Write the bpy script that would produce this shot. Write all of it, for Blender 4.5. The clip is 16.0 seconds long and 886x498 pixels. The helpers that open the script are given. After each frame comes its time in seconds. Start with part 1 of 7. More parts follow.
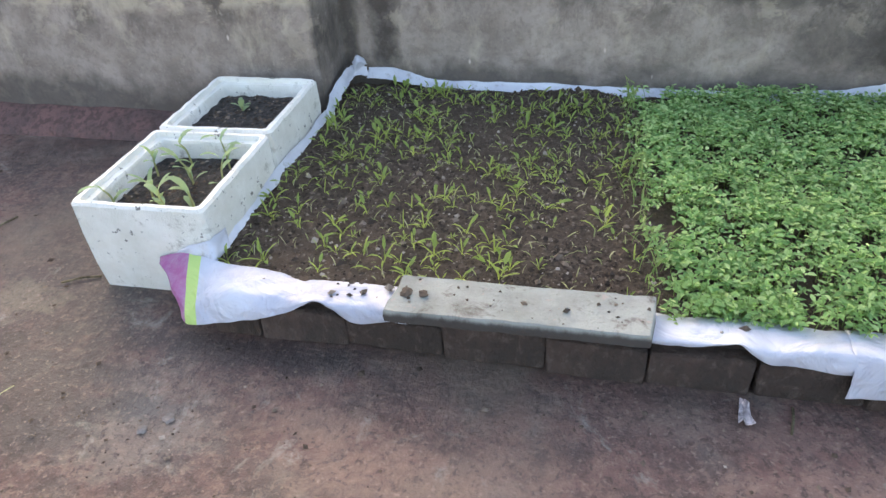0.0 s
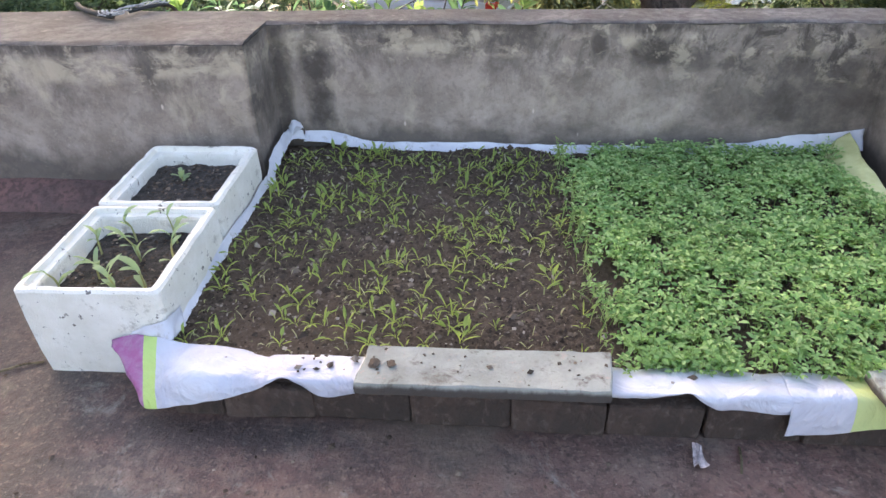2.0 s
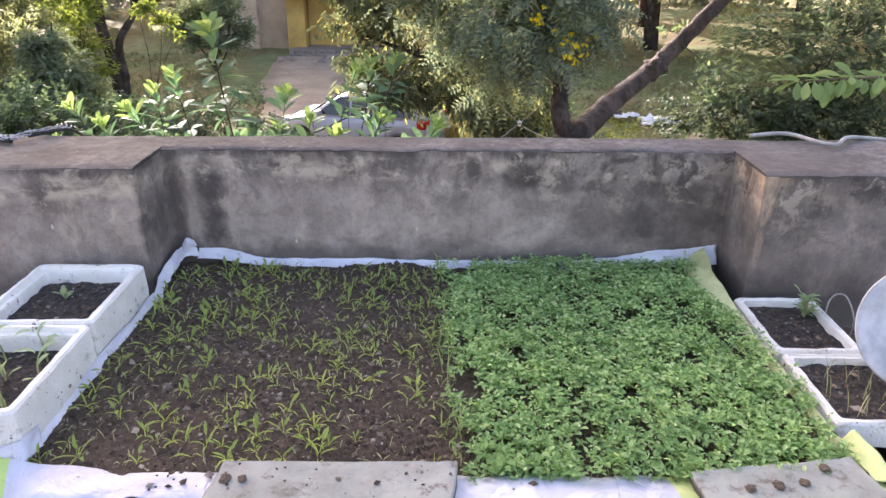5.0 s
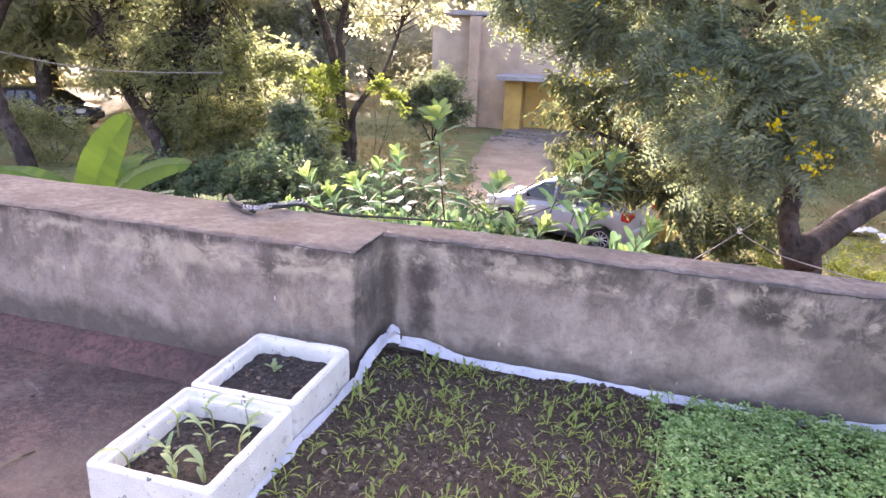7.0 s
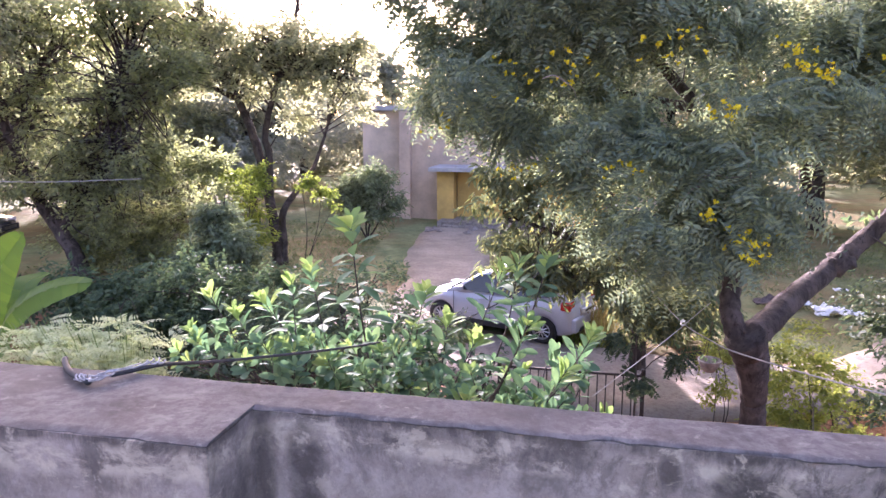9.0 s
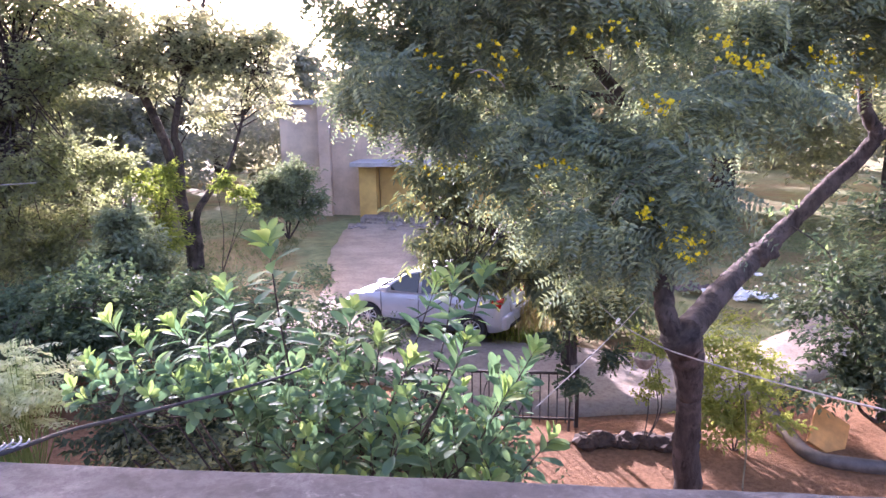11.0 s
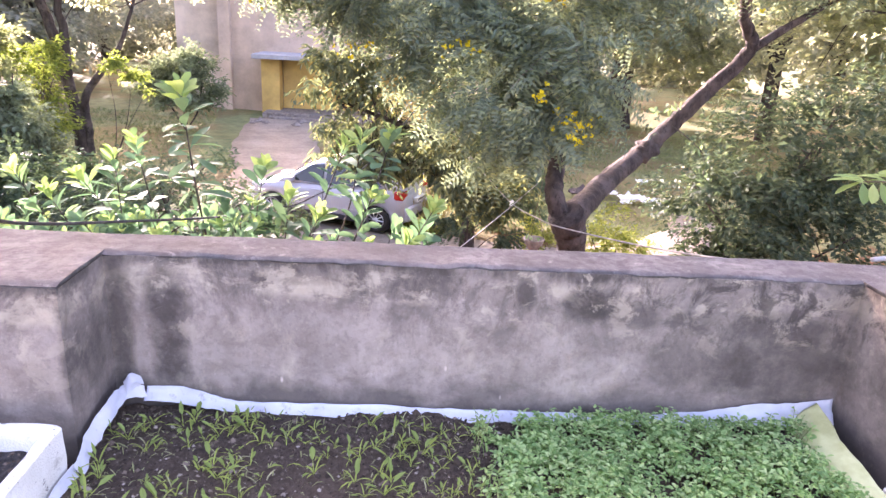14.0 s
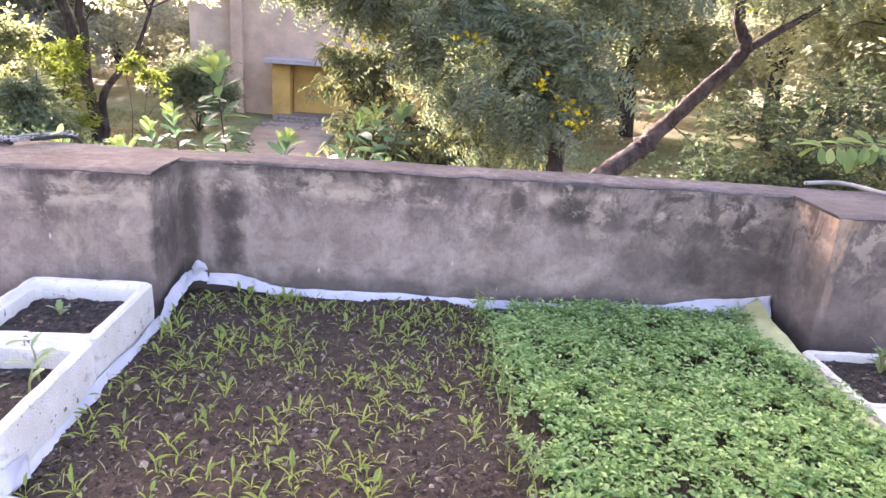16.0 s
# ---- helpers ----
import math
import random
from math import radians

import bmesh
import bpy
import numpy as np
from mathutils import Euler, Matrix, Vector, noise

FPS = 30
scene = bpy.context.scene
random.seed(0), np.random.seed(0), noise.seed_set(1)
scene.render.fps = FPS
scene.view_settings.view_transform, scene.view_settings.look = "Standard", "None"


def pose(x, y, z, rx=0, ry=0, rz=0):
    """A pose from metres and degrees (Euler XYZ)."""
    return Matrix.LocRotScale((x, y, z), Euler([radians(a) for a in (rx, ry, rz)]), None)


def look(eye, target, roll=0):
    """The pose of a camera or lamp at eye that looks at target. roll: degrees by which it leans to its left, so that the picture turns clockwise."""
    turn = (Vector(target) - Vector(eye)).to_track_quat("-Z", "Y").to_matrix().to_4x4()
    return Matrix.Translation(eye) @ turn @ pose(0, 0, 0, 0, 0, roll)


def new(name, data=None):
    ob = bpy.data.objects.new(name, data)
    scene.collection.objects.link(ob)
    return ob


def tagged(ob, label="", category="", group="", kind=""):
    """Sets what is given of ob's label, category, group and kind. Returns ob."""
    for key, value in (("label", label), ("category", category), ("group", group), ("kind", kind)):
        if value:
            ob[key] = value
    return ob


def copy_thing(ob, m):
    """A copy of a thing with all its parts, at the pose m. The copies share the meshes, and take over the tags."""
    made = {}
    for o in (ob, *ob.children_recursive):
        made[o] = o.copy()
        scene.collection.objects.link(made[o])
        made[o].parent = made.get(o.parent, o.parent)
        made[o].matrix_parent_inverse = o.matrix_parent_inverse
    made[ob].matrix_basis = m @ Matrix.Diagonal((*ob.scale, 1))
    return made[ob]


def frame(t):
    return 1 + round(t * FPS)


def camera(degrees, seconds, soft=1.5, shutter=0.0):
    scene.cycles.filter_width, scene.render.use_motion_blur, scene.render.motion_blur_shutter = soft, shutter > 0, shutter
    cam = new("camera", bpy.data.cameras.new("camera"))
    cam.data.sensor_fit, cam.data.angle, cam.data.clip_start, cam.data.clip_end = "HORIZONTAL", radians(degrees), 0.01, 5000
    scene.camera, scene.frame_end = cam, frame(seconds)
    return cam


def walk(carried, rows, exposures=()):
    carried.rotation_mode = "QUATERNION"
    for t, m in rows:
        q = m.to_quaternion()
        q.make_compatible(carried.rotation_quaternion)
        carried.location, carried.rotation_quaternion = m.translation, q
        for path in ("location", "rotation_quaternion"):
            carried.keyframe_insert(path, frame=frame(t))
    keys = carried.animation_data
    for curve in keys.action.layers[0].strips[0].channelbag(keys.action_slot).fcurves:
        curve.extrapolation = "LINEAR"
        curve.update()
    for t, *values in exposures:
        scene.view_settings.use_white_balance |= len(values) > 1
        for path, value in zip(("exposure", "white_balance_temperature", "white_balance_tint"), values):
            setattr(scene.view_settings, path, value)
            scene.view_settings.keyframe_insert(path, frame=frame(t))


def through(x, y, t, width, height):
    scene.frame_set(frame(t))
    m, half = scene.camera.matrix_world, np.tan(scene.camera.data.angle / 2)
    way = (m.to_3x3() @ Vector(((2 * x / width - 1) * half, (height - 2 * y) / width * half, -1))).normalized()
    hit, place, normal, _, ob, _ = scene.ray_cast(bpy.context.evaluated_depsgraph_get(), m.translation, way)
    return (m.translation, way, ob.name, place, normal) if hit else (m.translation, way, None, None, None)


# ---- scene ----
cam = camera(65.5, 16.0)
PATH = [
    (0, (0.998, -2.504, 1.176), (0.59, -0.932, 0.009), -3.7),
    (0.5, (0.946, -2.492, 1.232), (0.707, -0.872, 0.084), -4.1),
    (1, (0.832, -2.528, 1.27), (0.472, -0.939, 0.109), -4.2),
    (1.5, (0.844, -2.524, 1.281), (0.555, -0.891, 0.162), -2.4),
    (2, (0.894, -2.526, 1.278), (0.724, -0.858, 0.189), -1.7),
    (2.5, (0.994, -2.546, 1.279), (0.917, -0.852, 0.219), -0.8),
    (3, (1.068, -2.575, 1.277), (1.073, -0.865, 0.24), 0.2),
    (3.2, (1.085, -2.583, 1.279), (1.126, -0.871, 0.246), 0.4),
    (5.3, (1.13, -2.609, 1.357), (1.08, -0.77, 0.572), 0.2),
    (5.5, (1.128, -2.606, 1.359), (1.024, -0.764, 0.588), -0.0),
    (6, (1.118, -2.597, 1.37), (0.849, -0.762, 0.62), -0.5),
    (6.5, (1.081, -2.565, 1.386), (0.644, -0.743, 0.686), -0.5),
    (7, (1.006, -2.433, 1.403), (0.445, -0.615, 0.787), 2.1),
    (7.5, (0.933, -2.276, 1.432), (0.353, -0.432, 0.919), 0.9),
    (8, (0.931, -2.107, 1.446), (0.332, -0.246, 1.024), -0.7),
    (8.5, (0.982, -1.921, 1.47), (0.435, -0.03, 1.115), -0.9),
    (9, (0.997, -1.815, 1.471), (0.576, 0.105, 1.103), -0.1),
    (9.2, (0.981, -1.778, 1.469), (0.637, 0.157, 1.097), 0.3),
    (11.3, (0.865, -1.367, 1.523), (0.669, 0.582, 1.12), -0.7),
    (11.5, (0.859, -1.356, 1.517), (0.67, 0.587, 1.085), -0.6),
    (12, (0.858, -1.38, 1.465), (0.708, 0.561, 1.007), 0.1),
    (12.5, (0.823, -1.521, 1.416), (0.777, 0.416, 0.921), 0.3),
    (13, (0.815, -1.635, 1.369), (0.844, 0.277, 0.782), 2.1),
    (13.5, (0.854, -1.748, 1.327), (0.904, 0.141, 0.67), 3.3),
    (14, (0.889, -1.884, 1.295), (0.973, 0.01, 0.656), 3.2),
    (14.5, (0.887, -1.994, 1.27), (0.943, -0.09, 0.661), 2.7),
    (15, (0.827, -2.155, 1.198), (0.972, -0.248, 0.615), 4.1),
    (15.5, (0.814, -2.285, 1.148), (0.959, -0.396, 0.507), 3.8),
    (16, (0.872, -2.448, 1.109), (0.942, -0.544, 0.501), 3.9),
]
walk(cam, [(t, look(eye, target, roll)) for t, eye, target, roll in PATH], exposures=[(0,2.35,6700,13),(3,2.42,6700,22),(5.5,2.33,6650,29),(7,2.75,6600,38),(8,2.70,6350,42),(9,2.5,5980,44),(11.5,2.62,5780,47),(12.5,2.82,5980,46),(13,2.66,6350,42),(13.5,3.12,6600,42),(14,3.2,6600,42),(15,3.0,6600,41),(16,2.85,6650,39)])

# ---------------------------------------------------------------- world, sun, exposure
SUN_AZ, SUN_EL = -27.0, 17.0          # degrees from +y towards +x, and above the horizon
world = bpy.data.worlds.new("sky_world")
world.use_nodes = True
scene.world = world
wn = world.node_tree.nodes
sky = wn.new("ShaderNodeTexSky")
sky.sky_type = "NISHITA"
sky.sun_disc = False
sky.sun_elevation = radians(SUN_EL)
sky.sun_rotation = radians(SUN_AZ)
sky.dust_density = 4.5
sky.air_density = 1.0
sky.ozone_density = 0.4
wn["Background"].inputs["Strength"].default_value = 0.15
world.node_tree.links.new(sky.outputs["Color"], wn["Background"].inputs["Color"])

sun_data = bpy.data.lights.new("sun", "SUN")
sun_data.energy = 5.0
sun_data.angle = radians(1.2)
sun_data.color = (1.0, 0.945, 0.87)
sun = new("sun", sun_data)
sun_dir = Vector((math.sin(radians(SUN_AZ)) * math.cos(radians(SUN_EL)), math.cos(radians(SUN_AZ)) * math.cos(radians(SUN_EL)), math.sin(radians(SUN_EL))))
sun.matrix_world = look(sun_dir * 60, (0, 0, 0))

GROUND = -3.0


# ---------------------------------------------------------------- material tools
class Mat:
    """A node material, built step by step."""

    def __init__(self, name):
        self.m = bpy.data.materials.new(name)
        self.m.use_nodes = True
        self.t = self.m.node_tree
        self.b = self.t.nodes["Principled BSDF"]
        self.o = self.t.nodes["Material Output"]
        self.co = self.t.nodes.new("ShaderNodeTexCoord").outputs["Object"]

    def put(self, sock, v):
        if isinstance(v, bpy.types.NodeSocket):
            self.t.links.new(v, sock)
        elif isinstance(v, (tuple, list)) and sock.type == "RGBA":
            sock.default_value = (*v[:3], 1)
        else:
            sock.default_value = v

    def scaled(self, s, at=(0, 0, 0)):
        n = self.t.nodes.new("ShaderNodeMapping")
        self.put(n.inputs["Vector"], self.co)
        n.inputs["Scale"].default_value = s
        n.inputs["Location"].default_value = at
        return n.outputs[0]

    def noise(self, scale, detail=5, rough=0.6, vec=None, dist=0.0):
        n = self.t.nodes.new("ShaderNodeTexNoise")
        self.put(n.inputs["Vector"], vec or self.co)
        n.inputs["Scale"].default_value, n.inputs["Detail"].default_value = scale, detail
        n.inputs["Roughness"].default_value, n.inputs["Distortion"].default_value = rough, dist
        return n.outputs["Fac"]

    def cells(self, scale, vec=None, feature="F1"):
        n = self.t.nodes.new("ShaderNodeTexVoronoi")
        n.feature = feature
        self.put(n.inputs["Vector"], vec or self.co)
        n.inputs["Scale"].default_value = scale
        return n.outputs["Distance"]

    def ramp(self, fac, stops):
        n = self.t.nodes.new("ShaderNodeValToRGB")
        while len(n.color_ramp.elements) < len(stops):
            n.color_ramp.elements.new(0.5)
        for e, (p, c) in zip(n.color_ramp.elements, stops):
            e.position = p
            e.color = (*c, 1) if isinstance(c, tuple) else (c, c, c, 1)
        self.put(n.inputs["Fac"], fac)
        return n.outputs["Color"]

    def mix(self, f, a, b, mode="MIX"):
        n = self.t.nodes.new("ShaderNodeMix")
        n.data_type, n.blend_type = "RGBA", mode
        self.put(n.inputs[0], f)
        self.put(n.inputs[6], a)
        self.put(n.inputs[7], b)
        return n.outputs[2]

    def calc(self, op, a, b=0.0, c=None):
        n = self.t.nodes.new("ShaderNodeMath")
        n.operation = op
        self.put(n.inputs[0], a)
        self.put(n.inputs[1], b)
        if c is not None:
            self.put(n.inputs[2], c)
        return n.outputs[0]

    def axes(self):
        n = self.t.nodes.new("ShaderNodeSeparateXYZ")
        self.put(n.inputs[0], self.co)
        return n.outputs

    def island(self):
        return self.t.nodes.new("ShaderNodeNewGeometry").outputs["Random Per Island"]

    def each(self):
        return self.t.nodes.new("ShaderNodeObjectInfo").outputs["Random"]

    def done(self, base, rough=0.8, bump=None, depth=0.01, strength=0.6, metal=0.0, spec=0.5, through=0.0, tint=None):
        self.put(self.b.inputs["Base Color"], base)
        self.put(self.b.inputs["Roughness"], rough)
        self.put(self.b.inputs["Metallic"], metal)
        self.put(self.b.inputs["Specular IOR Level"], spec)
        if bump is not None:
            n = self.t.nodes.new("ShaderNodeBump")
            n.inputs["Strength"].default_value, n.inputs["Distance"].default_value = strength, depth
            self.put(n.inputs["Height"], bump)
            self.t.links.new(n.outputs[0], self.b.inputs["Normal"])
        if through:
            tr = self.t.nodes.new("ShaderNodeBsdfTranslucent")
            self.put(tr.inputs["Color"], tint if tint is not None else base)
            mx = self.t.nodes.new("ShaderNodeMixShader")
            mx.inputs[0].default_value = through
            self.t.links.new(self.b.outputs[0], mx.inputs[1])
            self.t.links.new(tr.outputs[0], mx.inputs[2])
            self.t.links.new(mx.outputs[0], self.o.inputs["Surface"])
        return self.m


def spot(g, x, z, rx, rz):
    """A soft stain round (x, z) on a wall, 1 in its middle."""
    ax = g.axes()
    dx = g.calc("DIVIDE", g.calc("SUBTRACT", ax[0], x), rx)
    dz = g.calc("DIVIDE", g.calc("SUBTRACT", ax[2], z), rz)
    r = g.calc("ADD", g.calc("MULTIPLY", dx, dx), g.calc("MULTIPLY", dz, dz))
    r = g.calc("ADD", r, g.calc("MULTIPLY", g.calc("SUBTRACT", g.noise(7, 6, 0.65), 0.5), 2.6))
    return g.calc("SUBTRACT", 1.0, r)


def plaster(name, light, dark, mould, warm, ochre=None):
    g = Mat(name)
    ax = g.axes()
    big = g.noise(2.2, 6, 0.62)
    mid = g.noise(9, 8, 0.7, dist=0.4)
    fine = g.noise(70, 4, 0.7)
    col = g.mix(g.ramp(big, [(0.34, 0.0), (0.68, 1.0)]), dark, light)
    col = g.mix(g.ramp(mid, [(0.36, 0.4), (0.55, 0.0)]), col, tuple(c * 0.5 for c in dark))
    col = g.mix(g.ramp(g.noise(34, 6, 0.75, dist=0.3), [(0.38, 0.3), (0.52, 0.0)]), col, tuple(c * 0.5 for c in dark))
    col = g.mix(g.ramp(g.noise(55, 5, 0.7, g.scaled((1, 1, 1), (2, 6, 4))), [(0.57, 0.0), (0.68, 0.22)]), col, tuple(c * 1.3 for c in light))
    col = g.mix(g.ramp(g.noise(5, 7, 0.7, g.scaled((1, 1, 0.6), (3, 1, 7))), [(0.56, 0.0), (0.66, 0.55)]), col, warm)
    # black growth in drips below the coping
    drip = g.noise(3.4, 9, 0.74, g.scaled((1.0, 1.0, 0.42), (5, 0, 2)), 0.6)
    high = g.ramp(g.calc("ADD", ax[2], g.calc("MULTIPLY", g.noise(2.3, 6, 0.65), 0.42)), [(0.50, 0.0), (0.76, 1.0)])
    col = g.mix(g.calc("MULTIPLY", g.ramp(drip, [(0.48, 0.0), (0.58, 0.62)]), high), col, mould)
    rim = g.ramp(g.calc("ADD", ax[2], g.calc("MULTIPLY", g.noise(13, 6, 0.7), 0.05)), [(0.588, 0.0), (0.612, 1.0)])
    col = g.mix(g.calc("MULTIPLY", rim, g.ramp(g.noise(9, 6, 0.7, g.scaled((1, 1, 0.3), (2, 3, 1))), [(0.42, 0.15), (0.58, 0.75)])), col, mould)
    # worn cream band under the coping, broken up
    band = g.calc("SUBTRACT", 1.0, g.calc("DIVIDE", g.calc("ABSOLUTE", g.calc("SUBTRACT", g.calc("ADD", ax[2], g.calc("MULTIPLY", g.calc("SUBTRACT", g.noise(3.1, 5, 0.65, g.scaled((1, 1, 1), (1, 4, 9))), 0.5), 0.14)), 0.525)), 0.055))
    band = g.calc("MULTIPLY", g.ramp(band, [(0.0, 0.0), (0.5, 1.0)]), g.ramp(g.noise(5.5, 7, 0.7, g.scaled((1, 1, 1.6), (7, 1, 2)), 0.4), [(0.47, 0.0), (0.56, 0.75)]))
    col = g.mix(band, col, warm)
    # brown-black film that thickens towards the east end
    film = g.calc("ADD", g.calc("MULTIPLY", ax[0], 0.20), g.calc("MULTIPLY", g.calc("SUBTRACT", g.noise(2.6, 7, 0.68, g.scaled((1, 1, 1.4), (5, 5, 1)), 0.5), 0.5), 1.5))
    col = g.mix(g.ramp(film, [(0.22, 0.0), (0.62, 0.62)]), col, tuple(c * 1.9 for c in mould))
    # darker towards the foot, with an uneven upper limit
    foot = g.calc("SUBTRACT", g.calc("ADD", 0.24, g.calc("MULTIPLY", g.calc("SUBTRACT", g.noise(4, 5), 0.5), 0.42)), ax[2])
    col = g.mix(g.ramp(foot, [(0.0, 0.0), (0.1, 0.75)]), col, tuple(c * 1.5 for c in mould))
    for x, z, rx, rz, a in ((0.17, 0.40, 0.075, 0.26, 0.85), (0.03, 0.40, 0.05, 0.32, 0.7), (1.80, 0.33, 0.22, 0.13, 0.5), (1.42, 0.50, 0.10, 0.06, 0.6), (1.225, 0.53, 0.035, 0.07, 0.7), (2.05, 0.36, 0.26, 0.20, 0.6), (1.55, 0.47, 0.13, 0.05, 0.55), (0.55, 0.55, 0.25, 0.03, 0.4)):
        col = g.mix(g.ramp(spot(g, x, z, rx, rz), [(0.0, 0.0), (0.85, a)]), col, mould)
    # mottled growth, thicker towards the right and under the coping
    east = g.ramp(g.calc("DIVIDE", g.calc("SUBTRACT", ax[0], 0.5), 1.7), [(0.0, 0.25), (0.8, 1.0)])
    upper = g.ramp(g.calc("ADD", ax[2], g.calc("MULTIPLY", g.noise(2.6, 5, 0.6, g.scaled((1, 1, 1), (8, 0, 3))), 0.5)), [(0.55, 0.15), (0.78, 1.0)])
    spots = g.ramp(g.noise(10, 9, 0.72, g.scaled((1, 1, 0.8), (4, 2, 6)), 0.5), [(0.49, 0.0), (0.58, 0.8)])
    col = g.mix(g.calc("MULTIPLY", g.calc("MULTIPLY", spots, upper), east), col, mould)
    col = g.mix(g.calc("MULTIPLY", g.ramp(g.noise(7, 8, 0.7, g.scaled((1, 1, 1.2), (1, 7, 2)), 0.4), [(0.56, 0.0), (0.62, 0.6)]), upper), col, warm)
    if ochre:
        x, y = ochre
        far = g.calc("ABSOLUTE", g.calc("SUBTRACT", ax[1], y))
        for z, rx, rz, ry, a in ((0.53, 0.035, 0.14, 0.03, 0.8), (0.36, 0.02, 0.16, 0.02, 0.45), (0.585, 0.12, 0.03, 0.10, 0.5)):
            near = g.ramp(g.calc("SUBTRACT", 1.0, g.calc("DIVIDE", far, ry)), [(0.0, 0.0), (0.7, 1.0)])
            col = g.mix(g.calc("MULTIPLY", g.ramp(spot(g, x, z, rx, rz), [(0.1, 0.0), (0.8, a)]), g.calc("MULTIPLY", near, g.ramp(g.noise(24, 7, 0.7, g.scaled((1, 1, 0.5))), [(0.40, 0.15), (0.56, 1.0)]))), col, (0.50, 0.36, 0.24))
    speck = g.cells(60)
    col = g.mix(g.ramp(speck, [(0.0, 0.5), (0.10, 0.0)]), col, tuple(c * 0.4 for c in dark))
    col = g.mix(g.ramp(g.cells(9, g.scaled((1, 1, 0.45), (0.3, 0.2, 0))), [(0.02, 0.8), (0.055, 0.0)]), col, tuple(min(1, c * 1.5) for c in light))
    h = g.calc("ADD", g.calc("MULTIPLY", mid, 0.7), g.calc("MULTIPLY", fine, 0.3))
    pits = g.ramp(g.cells(26, g.scaled((1, 1, 1), (0.1, 0.4, 0.2))), [(0.0, 0.0), (0.22, 1.0)])
    h = g.calc("ADD", h, g.calc("MULTIPLY", pits, 0.25))
    return g.done(col, 0.92, h, 0.010, 0.5, spec=0.25)


M = {}
M["wall"] = plaster("weathered_plaster", (0.46, 0.385, 0.335), (0.275, 0.225, 0.19), (0.056, 0.048, 0.042), (0.54, 0.455, 0.35))
M["wall_ochre"] = plaster("ochre_stained_plaster", (0.46, 0.385, 0.335), (0.275, 0.225, 0.19), (0.056, 0.048, 0.042), (0.54, 0.455, 0.35), (2.262, -0.29))

g = Mat("coping_cement")
n1, n2 = g.noise(3.0, 7, 0.65), g.noise(26, 6, 0.7)
c = g.mix(g.ramp(n1, [(0.38, 0.0), (0.62, 1.0)]), (0.092, 0.086, 0.082), (0.170, 0.160, 0.153))
c = g.mix(g.ramp(n2, [(0.42, 0.6), (0.55, 0.0)]), c, (0.07, 0.062, 0.062))
c = g.mix(g.ramp(g.noise(4.5, 8, 0.72, g.scaled((1, 1, 1), (2, 9, 4)), 0.7), [(0.50, 0.0), (0.60, 0.6)]), c, (0.062, 0.054, 0.050))
c = g.mix(g.ramp(g.noise(14, 7, 0.75, g.scaled((1, 1, 1), (6, 3, 1)), 0.5), [(0.58, 0.0), (0.68, 0.6)]), c, (0.25, 0.235, 0.22))
c = g.mix(g.ramp(g.noise(1.3, 5, 0.6, g.scaled((1, 1, 1), (9, 2, 0))), [(0.5, 0.0), (0.62, 0.4)]), c, (0.128, 0.113, 0.106))
M["coping"] = g.done(c, 0.9, n2, 0.008, 0.6, spec=0.25)

g = Mat("terrace_floor_oxide")
n1, n2, n3 = g.noise(1.6, 7, 0.66, dist=0.5), g.noise(11, 8, 0.72), g.noise(75, 4, 0.7)
c = g.mix(g.ramp(n1, [(0.36, 0.0), (0.6, 1.0)]), (0.070, 0.048, 0.042), (0.172, 0.096, 0.078))
c = g.mix(g.ramp(g.noise(2.7, 7, 0.7, g.scaled((1, 1, 1), (4, 8, 0))), [(0.52, 0.0), (0.62, 0.65)]), c, (0.24, 0.195, 0.16))
c = g.mix(g.ramp(n2, [(0.38, 0.8), (0.54, 0.0)]), c, (0.06, 0.045, 0.042))
c = g.mix(g.ramp(g.noise(28, 7, 0.76, g.scaled((1, 1, 1), (3, 1, 0)), 0.5), [(0.47, 0.0), (0.66, 0.58)]), c, (0.27, 0.175, 0.135))
ax = g.axes()
# stained patches; the dark one along the kerb also paints in its shade
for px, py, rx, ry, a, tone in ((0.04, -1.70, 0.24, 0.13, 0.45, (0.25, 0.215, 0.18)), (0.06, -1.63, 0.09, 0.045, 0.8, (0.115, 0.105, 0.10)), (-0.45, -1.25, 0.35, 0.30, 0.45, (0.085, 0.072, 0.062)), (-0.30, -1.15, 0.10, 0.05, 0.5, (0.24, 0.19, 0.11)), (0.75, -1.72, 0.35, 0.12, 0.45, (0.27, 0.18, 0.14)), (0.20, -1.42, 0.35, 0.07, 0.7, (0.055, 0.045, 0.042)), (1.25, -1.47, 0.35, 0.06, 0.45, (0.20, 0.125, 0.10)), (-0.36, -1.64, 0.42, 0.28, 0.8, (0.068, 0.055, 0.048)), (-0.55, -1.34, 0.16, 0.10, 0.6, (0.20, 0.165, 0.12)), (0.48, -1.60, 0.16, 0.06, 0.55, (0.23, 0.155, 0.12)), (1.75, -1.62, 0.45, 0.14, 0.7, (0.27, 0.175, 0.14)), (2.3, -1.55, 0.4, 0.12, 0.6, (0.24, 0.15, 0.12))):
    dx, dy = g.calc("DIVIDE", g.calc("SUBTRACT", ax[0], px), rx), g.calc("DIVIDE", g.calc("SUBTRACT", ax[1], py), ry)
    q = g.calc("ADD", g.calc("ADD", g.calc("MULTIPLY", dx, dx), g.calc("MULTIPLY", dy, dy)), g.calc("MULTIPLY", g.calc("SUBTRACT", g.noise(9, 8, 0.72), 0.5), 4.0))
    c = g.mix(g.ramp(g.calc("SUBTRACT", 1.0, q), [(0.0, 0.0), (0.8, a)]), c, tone)
